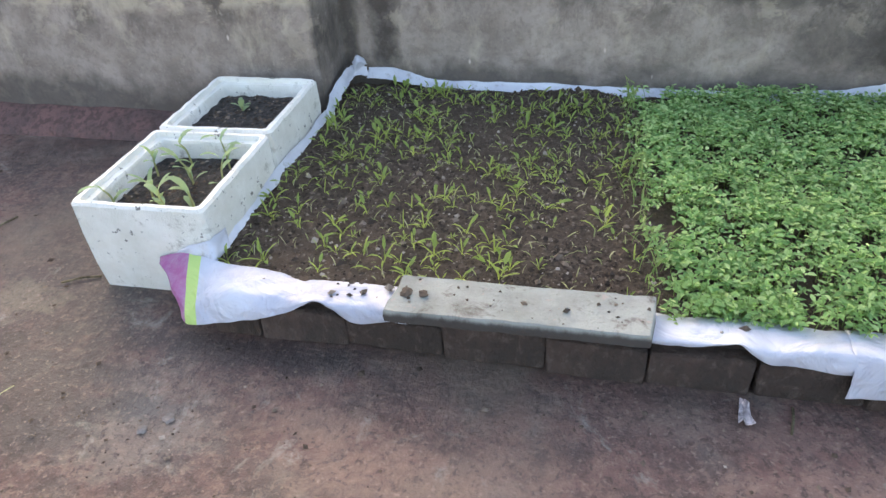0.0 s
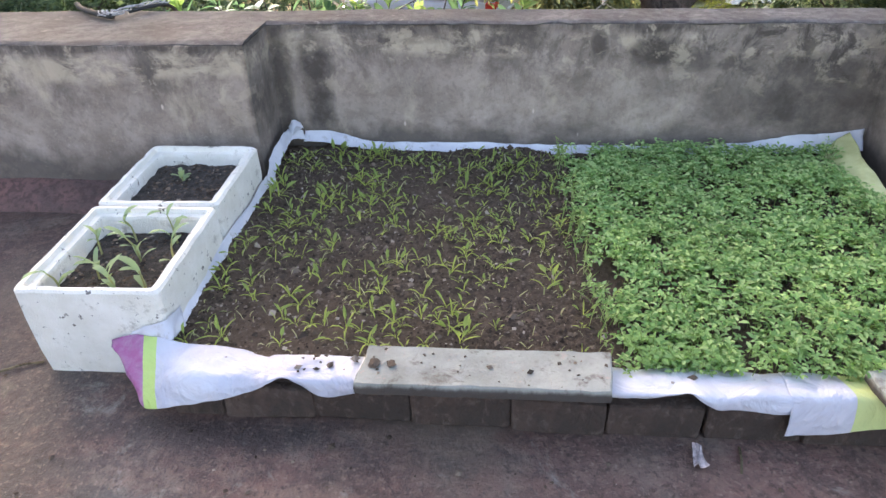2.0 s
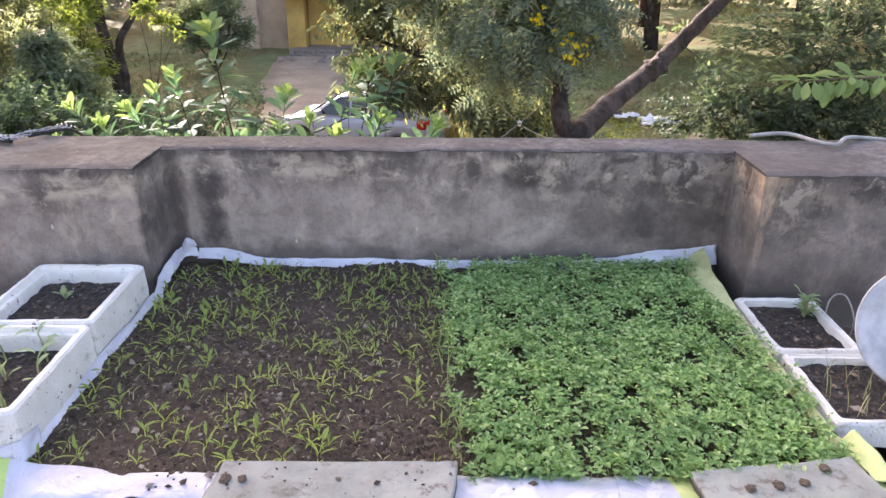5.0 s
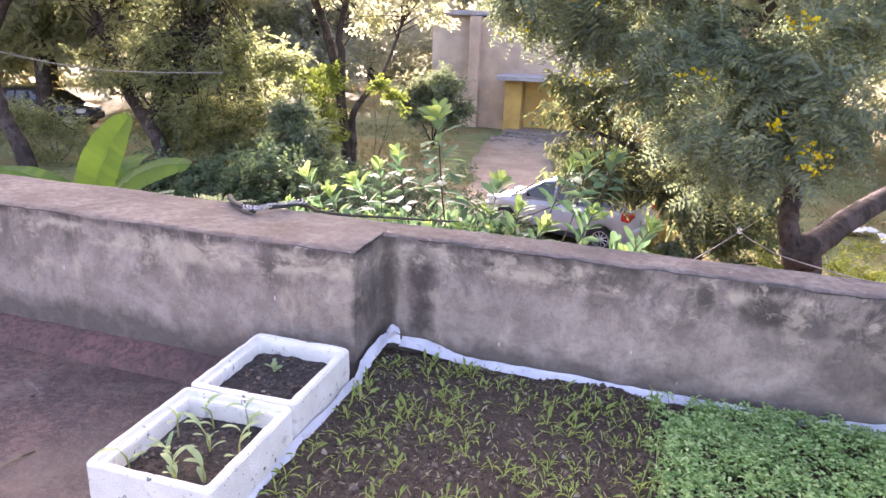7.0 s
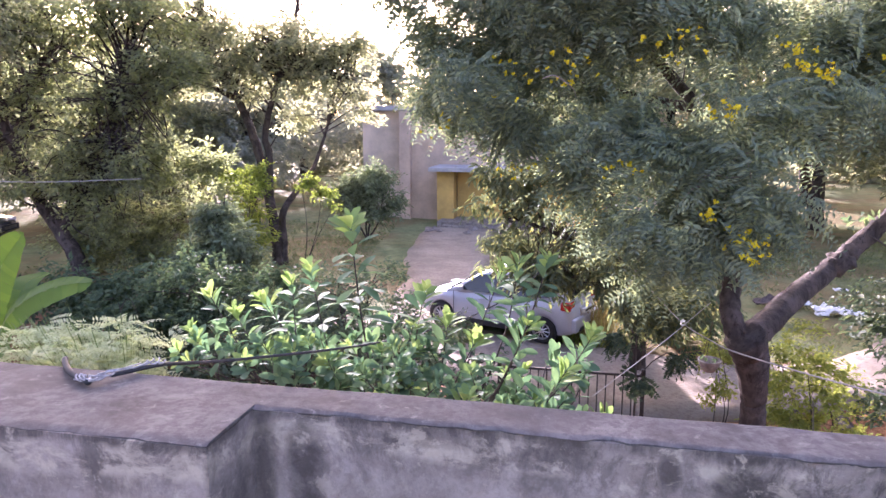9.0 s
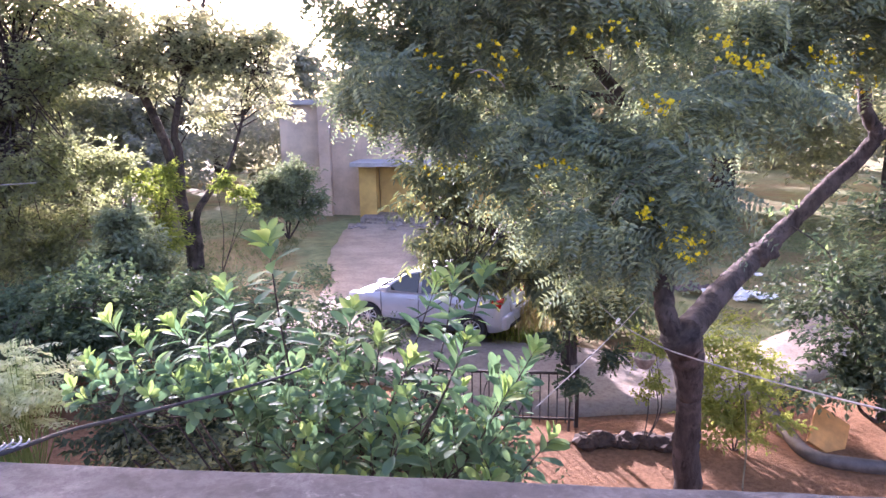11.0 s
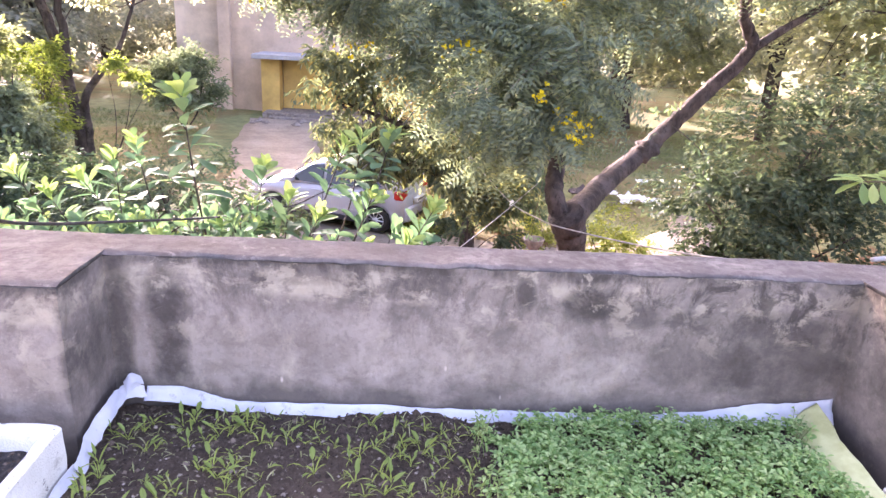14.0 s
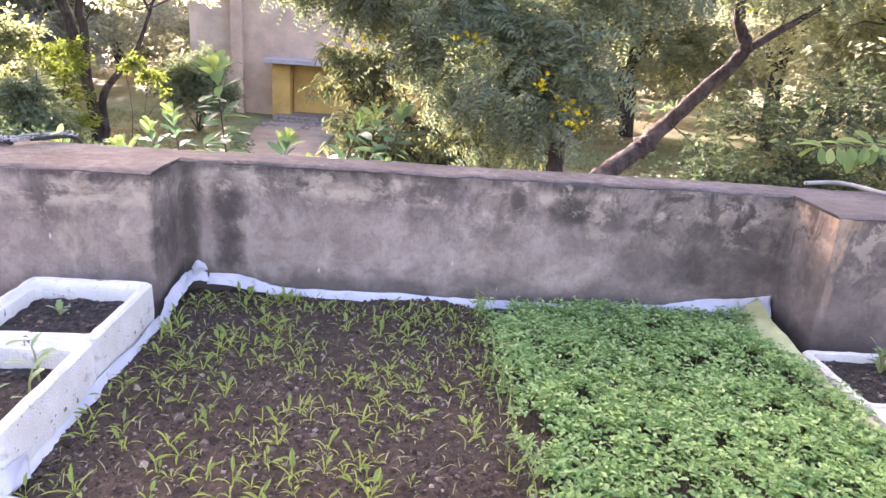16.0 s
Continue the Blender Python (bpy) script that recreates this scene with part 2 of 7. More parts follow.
c = g.mix(g.ramp(g.noise(42, 6, 0.75, g.scaled((1, 1, 1), (7, 2, 0)), 0.4), [(0.36, 0.8), (0.48, 0.0)]), c, (0.048, 0.033, 0.029))
c = g.mix(g.ramp(n3, [(0.56, 0.0), (0.68, 0.5)]), c, (0.36, 0.26, 0.21))
c = g.mix(g.ramp(g.noise(5.5, 7, 0.72, g.scaled((1, 1, 1), (1, 4, 0)), 0.8), [(0.60, 0.0), (0.70, 0.7)]), c, (0.33, 0.31, 0.27))
c = g.mix(g.ramp(g.noise(0.9, 4, 0.6, g.scaled((1, 1, 1), (2.3, 0.7, 0))), [(0.55, 0.0), (0.7, 0.5)]), c, (0.20, 0.16, 0.12))
damp = g.ramp(g.noise(1.1, 4, 0.55, g.scaled((1, 1, 1), (6, 3, 0))), [(0.42, 0.42), (0.62, 0.82)])
M["floor"] = g.done(c, damp, g.calc("ADD", g.calc("MULTIPLY", n2, 0.7), g.calc("MULTIPLY", n3, 0.3)), 0.016, 1.0, spec=0.35)

g = Mat("red_oxide_plinth")
n1, n2 = g.noise(4, 7, 0.7), g.noise(40, 5, 0.7)
c = g.mix(g.ramp(n1, [(0.38, 0.0), (0.62, 1.0)]), (0.10, 0.068, 0.062), (0.20, 0.108, 0.094))
c = g.mix(g.ramp(n2, [(0.42, 0.6), (0.52, 0.0)]), c, (0.06, 0.04, 0.038))
M["plinth"] = g.done(c, 0.8, n2, 0.01, 0.7, spec=0.3)

g = Mat("styrofoam")
n1 = g.noise(6, 6, 0.7)
c = g.mix(g.ramp(n1, [(0.35, 0.0), (0.62, 1.0)]), (0.70, 0.675, 0.60), (0.84, 0.82, 0.765))
c = g.mix(g.ramp(g.noise(16, 6, 0.75, g.scaled((1, 1, 1), (1, 5, 2))), [(0.57, 0.0), (0.68, 0.7)]), c, (0.36, 0.33, 0.27))
c = g.mix(g.ramp(g.noise(38, 4, 0.65), [(0.645, 0.0), (0.68, 0.85)]), c, (0.09, 0.075, 0.06))
c = g.mix(g.ramp(g.noise(3, 6, 0.65, g.scaled((1, 1, 1), (4, 4, 9))), [(0.55, 0.0), (0.70, 0.5)]), c, (0.66, 0.63, 0.50))
M["foam"] = g.done(c, 0.75, g.calc("ADD", g.cells(190), g.calc("MULTIPLY", n1, 1.4)), 0.004, 0.5, spec=0.3)

g = Mat("garden_soil")
n1, n2, n3 = g.noise(5, 7, 0.7), g.noise(45, 7, 0.72), g.noise(160, 4, 0.7)
c = g.mix(g.ramp(n2, [(0.36, 0.0), (0.64, 1.0)]), (0.045, 0.033, 0.025), (0.165, 0.122, 0.090))
c = g.mix(g.ramp(n1, [(0.45, 0.0), (0.65, 0.6)]), c, (0.085, 0.062, 0.047))
c = g.mix(g.ramp(g.noise(1.7, 4, 0.6, g.scaled((1, 1, 1), (0.6, 1.3, 0))), [(0.44, 0.0), (0.60, 0.42)]), c, (0.175, 0.122, 0.085))
c = g.mix(g.ramp(n3, [(0.62, 0.0), (0.70, 0.8)]), c, (0.28, 0.24, 0.20))
M["soil"] = g.done(c, 0.9, g.calc("ADD", n2, n3), 0.02, 1.0, spec=0.3)

g = Mat("potting_soil")
n2, n3 = g.noise(45, 7, 0.72), g.noise(160, 4, 0.7)
c = g.mix(g.ramp(n2, [(0.36, 0.0), (0.64, 1.0)]), (0.034, 0.030, 0.028), (0.115, 0.102, 0.092))
c = g.mix(g.ramp(n3, [(0.62, 0.0), (0.70, 0.7)]), c, (0.24, 0.21, 0.18))
M["pot_soil"] = g.done(c, 0.9, g.calc("ADD", n2, n3), 0.02, 1.0, spec=0.3)

g = Mat("soil_clods")
c = g.ramp(g.island(), [(0.0, (0.042, 0.031, 0.024)), (0.6, (0.125, 0.092, 0.068)), (0.9, (0.22, 0.17, 0.13)), (1.0, (0.42, 0.36, 0.30))])
M["clod"] = g.done(c, 0.95, g.noise(120, 4), 0.004, 0.8, spec=0.2)

g = Mat("printed_sheet")
ax = g.axes()
c = g.mix(g.ramp(g.noise(5, 5, 0.6), [(0.4, 0.0), (0.65, 1.0)]), (0.53, 0.535, 0.62), (0.68, 0.685, 0.75))
yel = g.calc("GREATER_THAN", g.calc("ADD", ax[0], g.calc("MULTIPLY", ax[1], 0.1)), 1.545)
c = g.mix(yel, c, (0.62, 0.70, 0.30))
skew = g.calc("ADD", ax[0], g.calc("MULTIPLY", g.calc("ADD", ax[1], 1.262), 0.30))
c = g.mix(g.calc("LESS_THAN", skew, 0.030), c, (0.55, 0.72, 0.22))
c = g.mix(g.calc("LESS_THAN", skew, -0.006), c, g.mix(g.ramp(g.noise(12, 5, 0.65), [(0.40, 0.0), (0.62, 0.7)]), (0.42, 0.12, 0.30), (0.50, 0.36, 0.47)))
c = g.mix(g.ramp(g.noise(30, 5, 0.7, g.scaled((1, 1, 1), (2, 2, 2))), [(0.68, 0.0), (0.74, 0.7)]), c, (0.14, 0.11, 0.085))
M["sheet"] = g.done(c, 0.5, g.noise(8, 5, 0.55, dist=0.8), 0.05, 0.8, through=0.12)

g = Mat("white_sheet")
c = g.mix(g.ramp(g.noise(6, 5, 0.6), [(0.4, 0.0), (0.65, 1.0)]), (0.62, 0.63, 0.70), (0.78, 0.79, 0.84))
c = g.mix(g.ramp(g.noise(22, 5, 0.7), [(0.60, 0.0), (0.70, 0.6)]), c, (0.34, 0.31, 0.28))
M["white_sheet"] = g.done(c, 0.5, g.noise(14, 4), 0.01, 0.5, through=0.12)

g = Mat("yellow_sheet")
c = g.mix(g.ramp(g.noise(8, 5, 0.6), [(0.4, 0.0), (0.65, 1.0)]), (0.52, 0.53, 0.24), (0.72, 0.74, 0.40))
M["yellow_sheet"] = g.done(c, 0.5, g.noise(14, 4), 0.01, 0.5, through=0.12)

g = Mat("fired_brick")
n1, n2 = g.noise(9, 6, 0.7), g.noise(60, 5, 0.7)
c = g.mix(g.each(), (0.085, 0.062, 0.052), (0.150, 0.105, 0.086))
c = g.mix(g.ramp(n1, [(0.42, 0.0), (0.62, 0.8)]), c, (0.070, 0.056, 0.048))
c = g.mix(g.ramp(g.noise(24, 7, 0.75, g.scaled((1, 1, 1), (6, 2, 1)), 0.4), [(0.54, 0.0), (0.66, 0.6)]), c, (0.20, 0.155, 0.125))
c = g.mix(g.ramp(g.noise(6, 5, 0.6, g.scaled((1, 1, 1), (3, 3, 3))), [(0.55, 0.0), (0.68, 0.5)]), c, (0.065, 0.075, 0.045))
M["brick"] = g.done(c, 0.94, g.calc("ADD", n1, n2), 0.022, 1.0, spec=0.2)

g = Mat("cement_slab")
n1, n2 = g.noise(7, 7, 0.7), g.noise(55, 5, 0.7)
c = g.mix(g.ramp(n1, [(0.38, 0.0), (0.62, 1.0)]), (0.235, 0.24, 0.215), (0.33, 0.34, 0.31))
c = g.mix(g.ramp(n2, [(0.62, 0.0), (0.70, 0.5)]), c, (0.20, 0.14, 0.11))
c = g.mix(g.ramp(g.noise(4, 5, 0.6, g.scaled((1, 1, 1), (5, 5, 1))), [(0.48, 0.0), (0.66, 0.5)]), c, (0.33, 0.36, 0.30))
c = g.mix(g.ramp(g.noise(17, 7, 0.72, g.scaled((1, 1, 1), (2, 6, 3)), 0.5), [(0.54, 0.0), (0.64, 0.75)]), c, (0.12, 0.098, 0.080))
c = g.mix(g.ramp(g.noise(30, 6, 0.7, g.scaled((1, 1, 1), (8, 1, 2))), [(0.60, 0.0), (0.68, 0.6)]), c, (0.40, 0.30, 0.26))
# darker below an uneven line near the slab's top
uneven_z = g.calc("ADD", g.axes()[2], g.calc("MULTIPLY", g.calc("SUBTRACT", g.noise(22, 6, 0.7, g.scaled((1, 1, 0.3))), 0.5), 0.026))
c = g.mix(g.ramp(uneven_z, [(0.170, 0.92), (0.179, 0.0)]), c, (0.062, 0.050, 0.045))
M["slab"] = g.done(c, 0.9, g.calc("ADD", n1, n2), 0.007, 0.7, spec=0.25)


def leafy(name, a, b, c, through=0.35, rough=0.62, tint=(1.5, 1.5, 1.1), patch=0.35):
    g = Mat(name)
    col = g.ramp(g.island(), [(0.0, a), (0.55, b), (1.0, c)])
    col = g.mix(g.ramp(g.noise(1.4, 3), [(0.35, patch), (0.65, 0.0)]), col, tuple(v * 0.6 for v in a))
    glow = g.mix(1.0, col, tint, "MULTIPLY")
    return g.done(col, rough + 0.06, g.noise(60, 3), 0.003, 0.3, spec=0.16, through=through, tint=glow)


M["seedling"] = leafy("seedling_leaf", (0.22, 0.32, 0.12), (0.38, 0.46, 0.12), (0.62, 0.62, 0.11), 0.42)
M["seedling_pale"] = leafy("seedling_stalk", (0.27, 0.30, 0.14), (0.38, 0.39, 0.19), (0.52, 0.50, 0.31), 0.3)
M["greens"] = leafy("greens_leaf", (0.16, 0.29, 0.11), (0.33, 0.49, 0.20), (0.54, 0.65, 0.33), 0.36)
M["guava"] = leafy("guava_leaf", (0.17, 0.27, 0.10), (0.24, 0.35, 0.12), (0.34, 0.43, 0.16), 0.42)
M["stalk"] = leafy("green_stalk", (0.16, 0.25, 0.08), (0.24, 0.33, 0.11), (0.32, 0.38, 0.16), 0.2)
M["pot_plant"] = leafy("planter_seedling_leaf", (0.26, 0.37, 0.19), (0.36, 0.46, 0.26), (0.50, 0.56, 0.36), 0.35)
M["calotropis"] = leafy("broad_leaf", (0.09, 0.165, 0.10), (0.13, 0.22, 0.13), (0.20, 0.30, 0.15), 0.40, tint=(1.35, 1.45, 1.1))
M["cassia"] = leafy("cassia_leaf", (0.15, 0.20, 0.15), (0.205, 0.26, 0.18), (0.33, 0.37, 0.19), 0.42, 0.5, (1.4, 1.4, 1.1), 0.4)
M["fern"] = leafy("fresh_bush_leaf", (0.065, 0.105, 0.062), (0.095, 0.145, 0.08), (0.15, 0.20, 0.10), 0.36, patch=0.7)
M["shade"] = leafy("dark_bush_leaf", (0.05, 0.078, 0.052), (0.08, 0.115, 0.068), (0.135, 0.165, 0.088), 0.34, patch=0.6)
M["flower"] = leafy("yellow_flower", (0.70, 0.56, 0.02), (0.80, 0.66, 0.03), (0.85, 0.76, 0.06), 0.4, tint=(1.1, 1.1, 0.8))
# lightened so the leaf colour stands in for bright haze among the crowns
M["neem"] = leafy("tree_leaf", (0.26, 0.275, 0.215), (0.34, 0.36, 0.265), (0.44, 0.46, 0.30), 0.74, 0.62, (1.5, 1.5, 1.2))
M["mango"] = leafy("mango_leaf", (0.10, 0.13, 0.085), (0.155, 0.18, 0.105), (0.28, 0.29, 0.12), 0.38)
M["bush"] = leafy("bush_leaf", (0.08, 0.12, 0.085), (0.125, 0.175, 0.11), (0.20, 0.24, 0.13), 0.38, 0.6, (1.5, 1.6, 1.0))
# lightened to carry the same haze
M["thicket"] = leafy("thicket_leaf", (0.19, 0.21, 0.15), (0.26, 0.285, 0.185), (0.37, 0.40, 0.20), 0.70, 0.6, (1.45, 1.5, 1.1))
M["porchleaf"] = leafy("porch_bush_leaf", (0.15, 0.19, 0.13), (0.20, 0.25, 0.16), (0.28, 0.33, 0.20), 0.42)
M["yellowleaf"] = leafy("yellow_green_leaf", (0.19, 0.23, 0.06), (0.28, 0.32, 0.08), (0.40, 0.42, 0.11), 0.5)
M["limebush"] = leafy("lime_leaf", (0.14, 0.19, 0.05), (0.21, 0.27, 0.06), (0.33, 0.38, 0.08), 0.5)
# distance haze is put into these pale leaf colours
M["farleaf"] = leafy("haze_pale_leaf", (0.24, 0.26, 0.23), (0.31, 0.33, 0.28), (0.40, 0.40, 0.32), 0.45)
M["banana"] = leafy("banana_leaf", (0.105, 0.20, 0.05), (0.125, 0.235, 0.052), (0.155, 0.27, 0.055), 0.48, 0.4, tint=(1.8, 1.65, 0.8))
M["drygrass"] = leafy("dry_grass", (0.30, 0.22, 0.10), (0.42, 0.33, 0.16), (0.34, 0.36, 0.10), 0.3)
M["plume"] = leafy("pale_plume", (0.46, 0.51, 0.33), (0.60, 0.64, 0.44), (0.72, 0.73, 0.54), 0.50)
M["grass"] = leafy("lawn_grass", (0.11, 0.15, 0.075), (0.17, 0.21, 0.10), (0.27, 0.28, 0.15), 0.4)


def barky(name, a, b):
    g = Mat(name)
    n1 = g.noise(9, 7, 0.7, g.scaled((1, 1, 0.25)))
    c = g.mix(g.ramp(n1, [(0.35, 0.0), (0.65, 1.0)]), a, b)
    c = g.mix(g.ramp(g.noise(3, 5, 0.6), [(0.5, 0.0), (0.62, 0.6)]), c, tuple(v * 1.7 for v in b))
    c = g.mix(g.ramp(g.noise(13, 7, 0.72, g.scaled((1, 1, 0.5), (2, 5, 1)), 0.6), [(0.56, 0.0), (0.64, 0.8)]), c, tuple(v * 0.5 for v in a))
    return g.done(c, 0.92, n1, 0.05, 1.0, spec=0.2)


M["bark"] = barky("dark_bark", (0.032, 0.026, 0.023), (0.088, 0.071, 0.064))
M["drywood"] = barky("dry_pale_wood", (0.20, 0.175, 0.15), (0.34, 0.31, 0.27))
M["twig"] = barky("thin_stem", (0.10, 0.085, 0.05), (0.19, 0.16, 0.10))


def plain(name, col, rough=0.5, metal=0.0, var=0.25, scale=12, bump=0.003):
    g = Mat(name)
    n = g.noise(scale, 6, 0.65)
    c = g.mix(g.ramp(n, [(0.35, 0.0), (0.65, 1.0)]), tuple(v * (1 - var) for v in col), tuple(min(1, v * (1 + var)) for v in col))
    return g.done(c, rough, n, bump, 0.4, metal=metal)


M["paint"] = plain("silver_car_paint", (0.46, 0.46, 0.50), 0.32, 0.2, 0.05, 3, 0.0005)
M["darkpaint"] = plain("dark_car_paint", (0.05, 0.05, 0.06), 0.2, 0.3, 0.05, 3, 0.0005)
M["black"] = plain("black_plastic", (0.02, 0.02, 0.022), 0.5)
M["dusty_pipe"] = plain("dusty_pipe", (0.085, 0.075, 0.07), 0.6, 0, 0.4, 6)
M["edging"] = plain("dark_earthy_stone", (0.050, 0.031, 0.021), 0.95, 0, 0.5, 14, 0.02)
M["rubber"] = plain("tyre_rubber", (0.025, 0.024, 0.023), 0.85)
M["alloy"] = plain("alloy_wheel", (0.55, 0.55, 0.57), 0.3, 0.8, 0.1)
M["redlens"] = plain("red_lamp_lens", (0.45, 0.02, 0.015), 0.2)
M["clearlens"] = plain("clear_lamp_lens", (0.6, 0.6, 0.62), 0.15)
M["plate"] = plain("plate_white", (0.7, 0.7, 0.66), 0.5)
M["iron"] = plain("black_iron", (0.03, 0.027, 0.025), 0.6, 0.4)
M["cable_black"] = plain("black_cable", (0.03, 0.031, 0.032), 0.8)
M["cable_grey"] = plain("grey_pvc_pipe", (0.30, 0.29, 0.27), 0.6)
M["wire"] = plain("white_wire", (0.34, 0.32, 0.29), 0.8)
M["wrap"] = plain("pale_tie_wire", (0.34, 0.34, 0.35), 0.6, 0.0, 0.4, 40)
M["dish"] = plain("white_dish", (0.46, 0.46, 0.47), 0.5)
M["cream"] = plain("cream_house_wall", (0.58, 0.48, 0.39), 0.9, 0, 0.25, 0.8, 0.01)
M["yellowwall"] = plain("yellow_house_wall", (0.55, 0.37, 0.12), 0.9, 0, 0.2, 1.2, 0.01)
M["pinkwall"] = plain("faded_house_wall", (0.54, 0.42, 0.33), 0.9, 0, 0.2, 1.0, 0.01)
M["roofslab"] = plain("cement_roof", (0.36, 0.36, 0.38), 0.9, 0, 0.2, 2, 0.01)
M["stone"] = plain("grey_rubble", (0.22, 0.19, 0.17), 0.95, 0, 0.45, 9, 0.02)
M["rust"] = plain("orange_board", (0.55, 0.27, 0.08), 0.8, 0, 0.3, 3)
M["wrapper"] = plain("foil_wrapper", (0.42, 0.36, 0.36), 0.4, 0, 0.7, 40)
M["litter"] = plain("white_litter", (0.75, 0.75, 0.76), 0.6, 0, 0.15, 5)
M["litter_dark"] = plain("dark_litter", (0.10, 0.075, 0.07), 0.8, 0, 0.5, 9)
M["dryleaf"] = plain("dry_leaf", (0.42, 0.40, 0.20), 0.7, 0, 0.3, 30)

g = Mat("window_glass")
M["glass"] = g.done((0.012, 0.014, 0.016), 0.06, spec=0.7)

g = Mat("earth_and_grass")
n1, n2, n3 = g.noise(0.28, 7, 0.65), g.noise(2.2, 7, 0.7), g.noise(17, 6, 0.72)
grass = g.mix(g.ramp(n2, [(0.36, 0.0), (0.64, 1.0)]), (0.12, 0.15, 0.07), (0.22, 0.24, 0.115))
dirt = g.mix(g.ramp(n3, [(0.36, 0.0), (0.64, 1.0)]), (0.15, 0.078, 0.040), (0.28, 0.150, 0.080))
ax = g.axes()
near = g.calc("ADD", g.calc("ADD", g.calc("MULTIPLY", ax[1], 0.16), -1.75), g.calc("MULTIPLY", g.calc("SUBTRACT", n2, 0.5), 0.9))
c = g.mix(g.ramp(near, [(0.0, 0.0), (0.25, 1.0)]), dirt, g.mix(g.ramp(n1, [(0.42, 0.0), (0.56, 1.0)]), g.mix(0.55, dirt, grass), grass))
M["ground"] = g.done(c, 0.95, g.calc("ADD", n2, n3), 0.05, 0.8, spec=0.15)

g = Mat("old_driveway")
n1, n2 = g.noise(0.9, 7, 0.66), g.noise(15, 7, 0.7)
c = g.mix(g.ramp(n1, [(0.38, 0.0), (0.62, 1.0)]), (0.23, 0.20, 0.165), (0.34, 0.29, 0.24))
c = g.mix(g.ramp(n2, [(0.40, 0.5), (0.52, 0.0)]), c, (0.17, 0.13, 0.10))
M["road"] = g.done(c, 0.95, n2, 0.02, 0.7, spec=0.15)


# ---------------------------------------------------------------- mesh tools
def mesh_of(name, v, f, mats, smooth=False):
    me = bpy.data.meshes.new(name)
    me.from_pydata([tuple(p) for p in v], [], [tuple(q) for q in f])
    for m in mats if isinstance(mats, (list, tuple)) else [mats]:
        me.materials.append(m)
    if smooth:
        me.polygons.foreach_set("use_smooth", [True] * len(me.polygons))
    me.update()
    return me


def part(name, data, material, parent=None, label="", smooth=False):
    """Links a bmesh, a (verts, faces) pair or a mesh as one object under its parent."""
    if isinstance(data, bmesh.types.BMesh):
        me = bpy.data.meshes.new(name)
        bmesh.ops.recalc_face_normals(data, faces=data.faces)
        data.to_mesh(me)
        data.free()
        me.materials.append(material)
        if smooth:
            me.polygons.foreach_set("use_smooth", [True] * len(me.polygons))
    elif isinstance(data, bpy.types.Mesh):
        me = data
    else:
        me = mesh_of(name, data[0], data[1], material, smooth)
    ob = new(name, me)
    if parent is not None:
        ob.parent = parent
    if label:
        tagged(ob, label)
    return ob


def thing(name, at, label, category, group="", kind="", turn=0.0):
    e = new(name)
    e.matrix_world = pose(*at, 0, 0, turn)
    return tagged(e, label, category, group, kind)


def box(x0, y0, z0, x1, y1, z1, bevel=0.0, bm=None, wear=0.0):
    bm = bm or bmesh.new()
    made = bmesh.ops.create_cube(bm, size=1.0)
    for v in made["verts"]:
        v.co = Vector(((x0 + x1) / 2 + v.co.x * (x1 - x0), (y0 + y1) / 2 + v.co.y * (y1 - y0), (z0 + z1) / 2 + v.co.z * (z1 - z0)))
        if wear:
            v.co += Vector((random.uniform(-wear, wear), random.uniform(-wear, wear), random.uniform(-wear, wear)))
    if bevel:
        es = list({e for v in made["verts"] for e in v.link_edges})
        bmesh.ops.bevel(bm, geom=es, offset=bevel, segments=2, affect="EDGES", profile=0.6)
    return bm


def merge(parts):
    vs, fs, n = [], [], 0
    for v, f in parts:
        v = np.asarray(v, float).reshape(-1, 3)
        vs.append(v)
        fs += [tuple(i + n for i in q) for q in f]
        n += len(v)
    return np.concatenate(vs), fs


def tube(points, radii, seg=8, cap=True):
    """A tapered tube along points."""
    p = np.asarray(points, float)
    r = np.full(len(p), radii, float) if np.isscalar(radii) else np.asarray(radii, float)
    d = np.gradient(p, axis=0)
    d /= np.linalg.norm(d, axis=1)[:, None] + 1e-9
    ref = np.array([0.31, 0.17, 0.93]) if abs(d[0][2]) < 0.8 else np.array([0.93, 0.3, 0.1])
    vs = []
    for i in range(len(p)):
        s = np.cross(d[i], ref)
        s /= np.linalg.norm(s) + 1e-9
        u = np.cross(s, d[i])
        a = np.linspace(0, 2 * np.pi, seg, endpoint=False)
        vs.append(p[i] + r[i] * (np.cos(a)[:, None] * s + np.sin(a)[:, None] * u))
    fs = [(i * seg + k, i * seg + (k + 1) % seg, (i + 1) * seg + (k + 1) % seg, (i + 1) * seg + k) for i in range(len(p) - 1) for k in range(seg)]
    if cap:
        fs += [tuple(range(seg))[::-1], tuple((len(p) - 1) * seg + k for k in range(seg))]
    return np.concatenate(vs), fs


def curve(points, n=12):
    """A smooth line through points (Catmull-Rom)."""
    p = [np.asarray(q, float) for q in points]
    p = [2 * p[0] - p[1]] + p + [2 * p[-1] - p[-2]]
    out = []
    for i in range(1, len(p) - 2):
        for t in np.linspace(0, 1, n, endpoint=False):
            a, b, c, d = p[i - 1], p[i], p[i + 1], p[i + 2]
            out.append(0.5 * (2 * b + (c - a) * t + (2 * a - 5 * b + 4 * c - d) * t * t + (3 * b - a - 3 * c + d) * t ** 3))
    out.append(p[-2])
    return np.array(out)


def unit(a):
    return a / (np.linalg.norm(a, axis=-1, keepdims=True) + 1e-9)


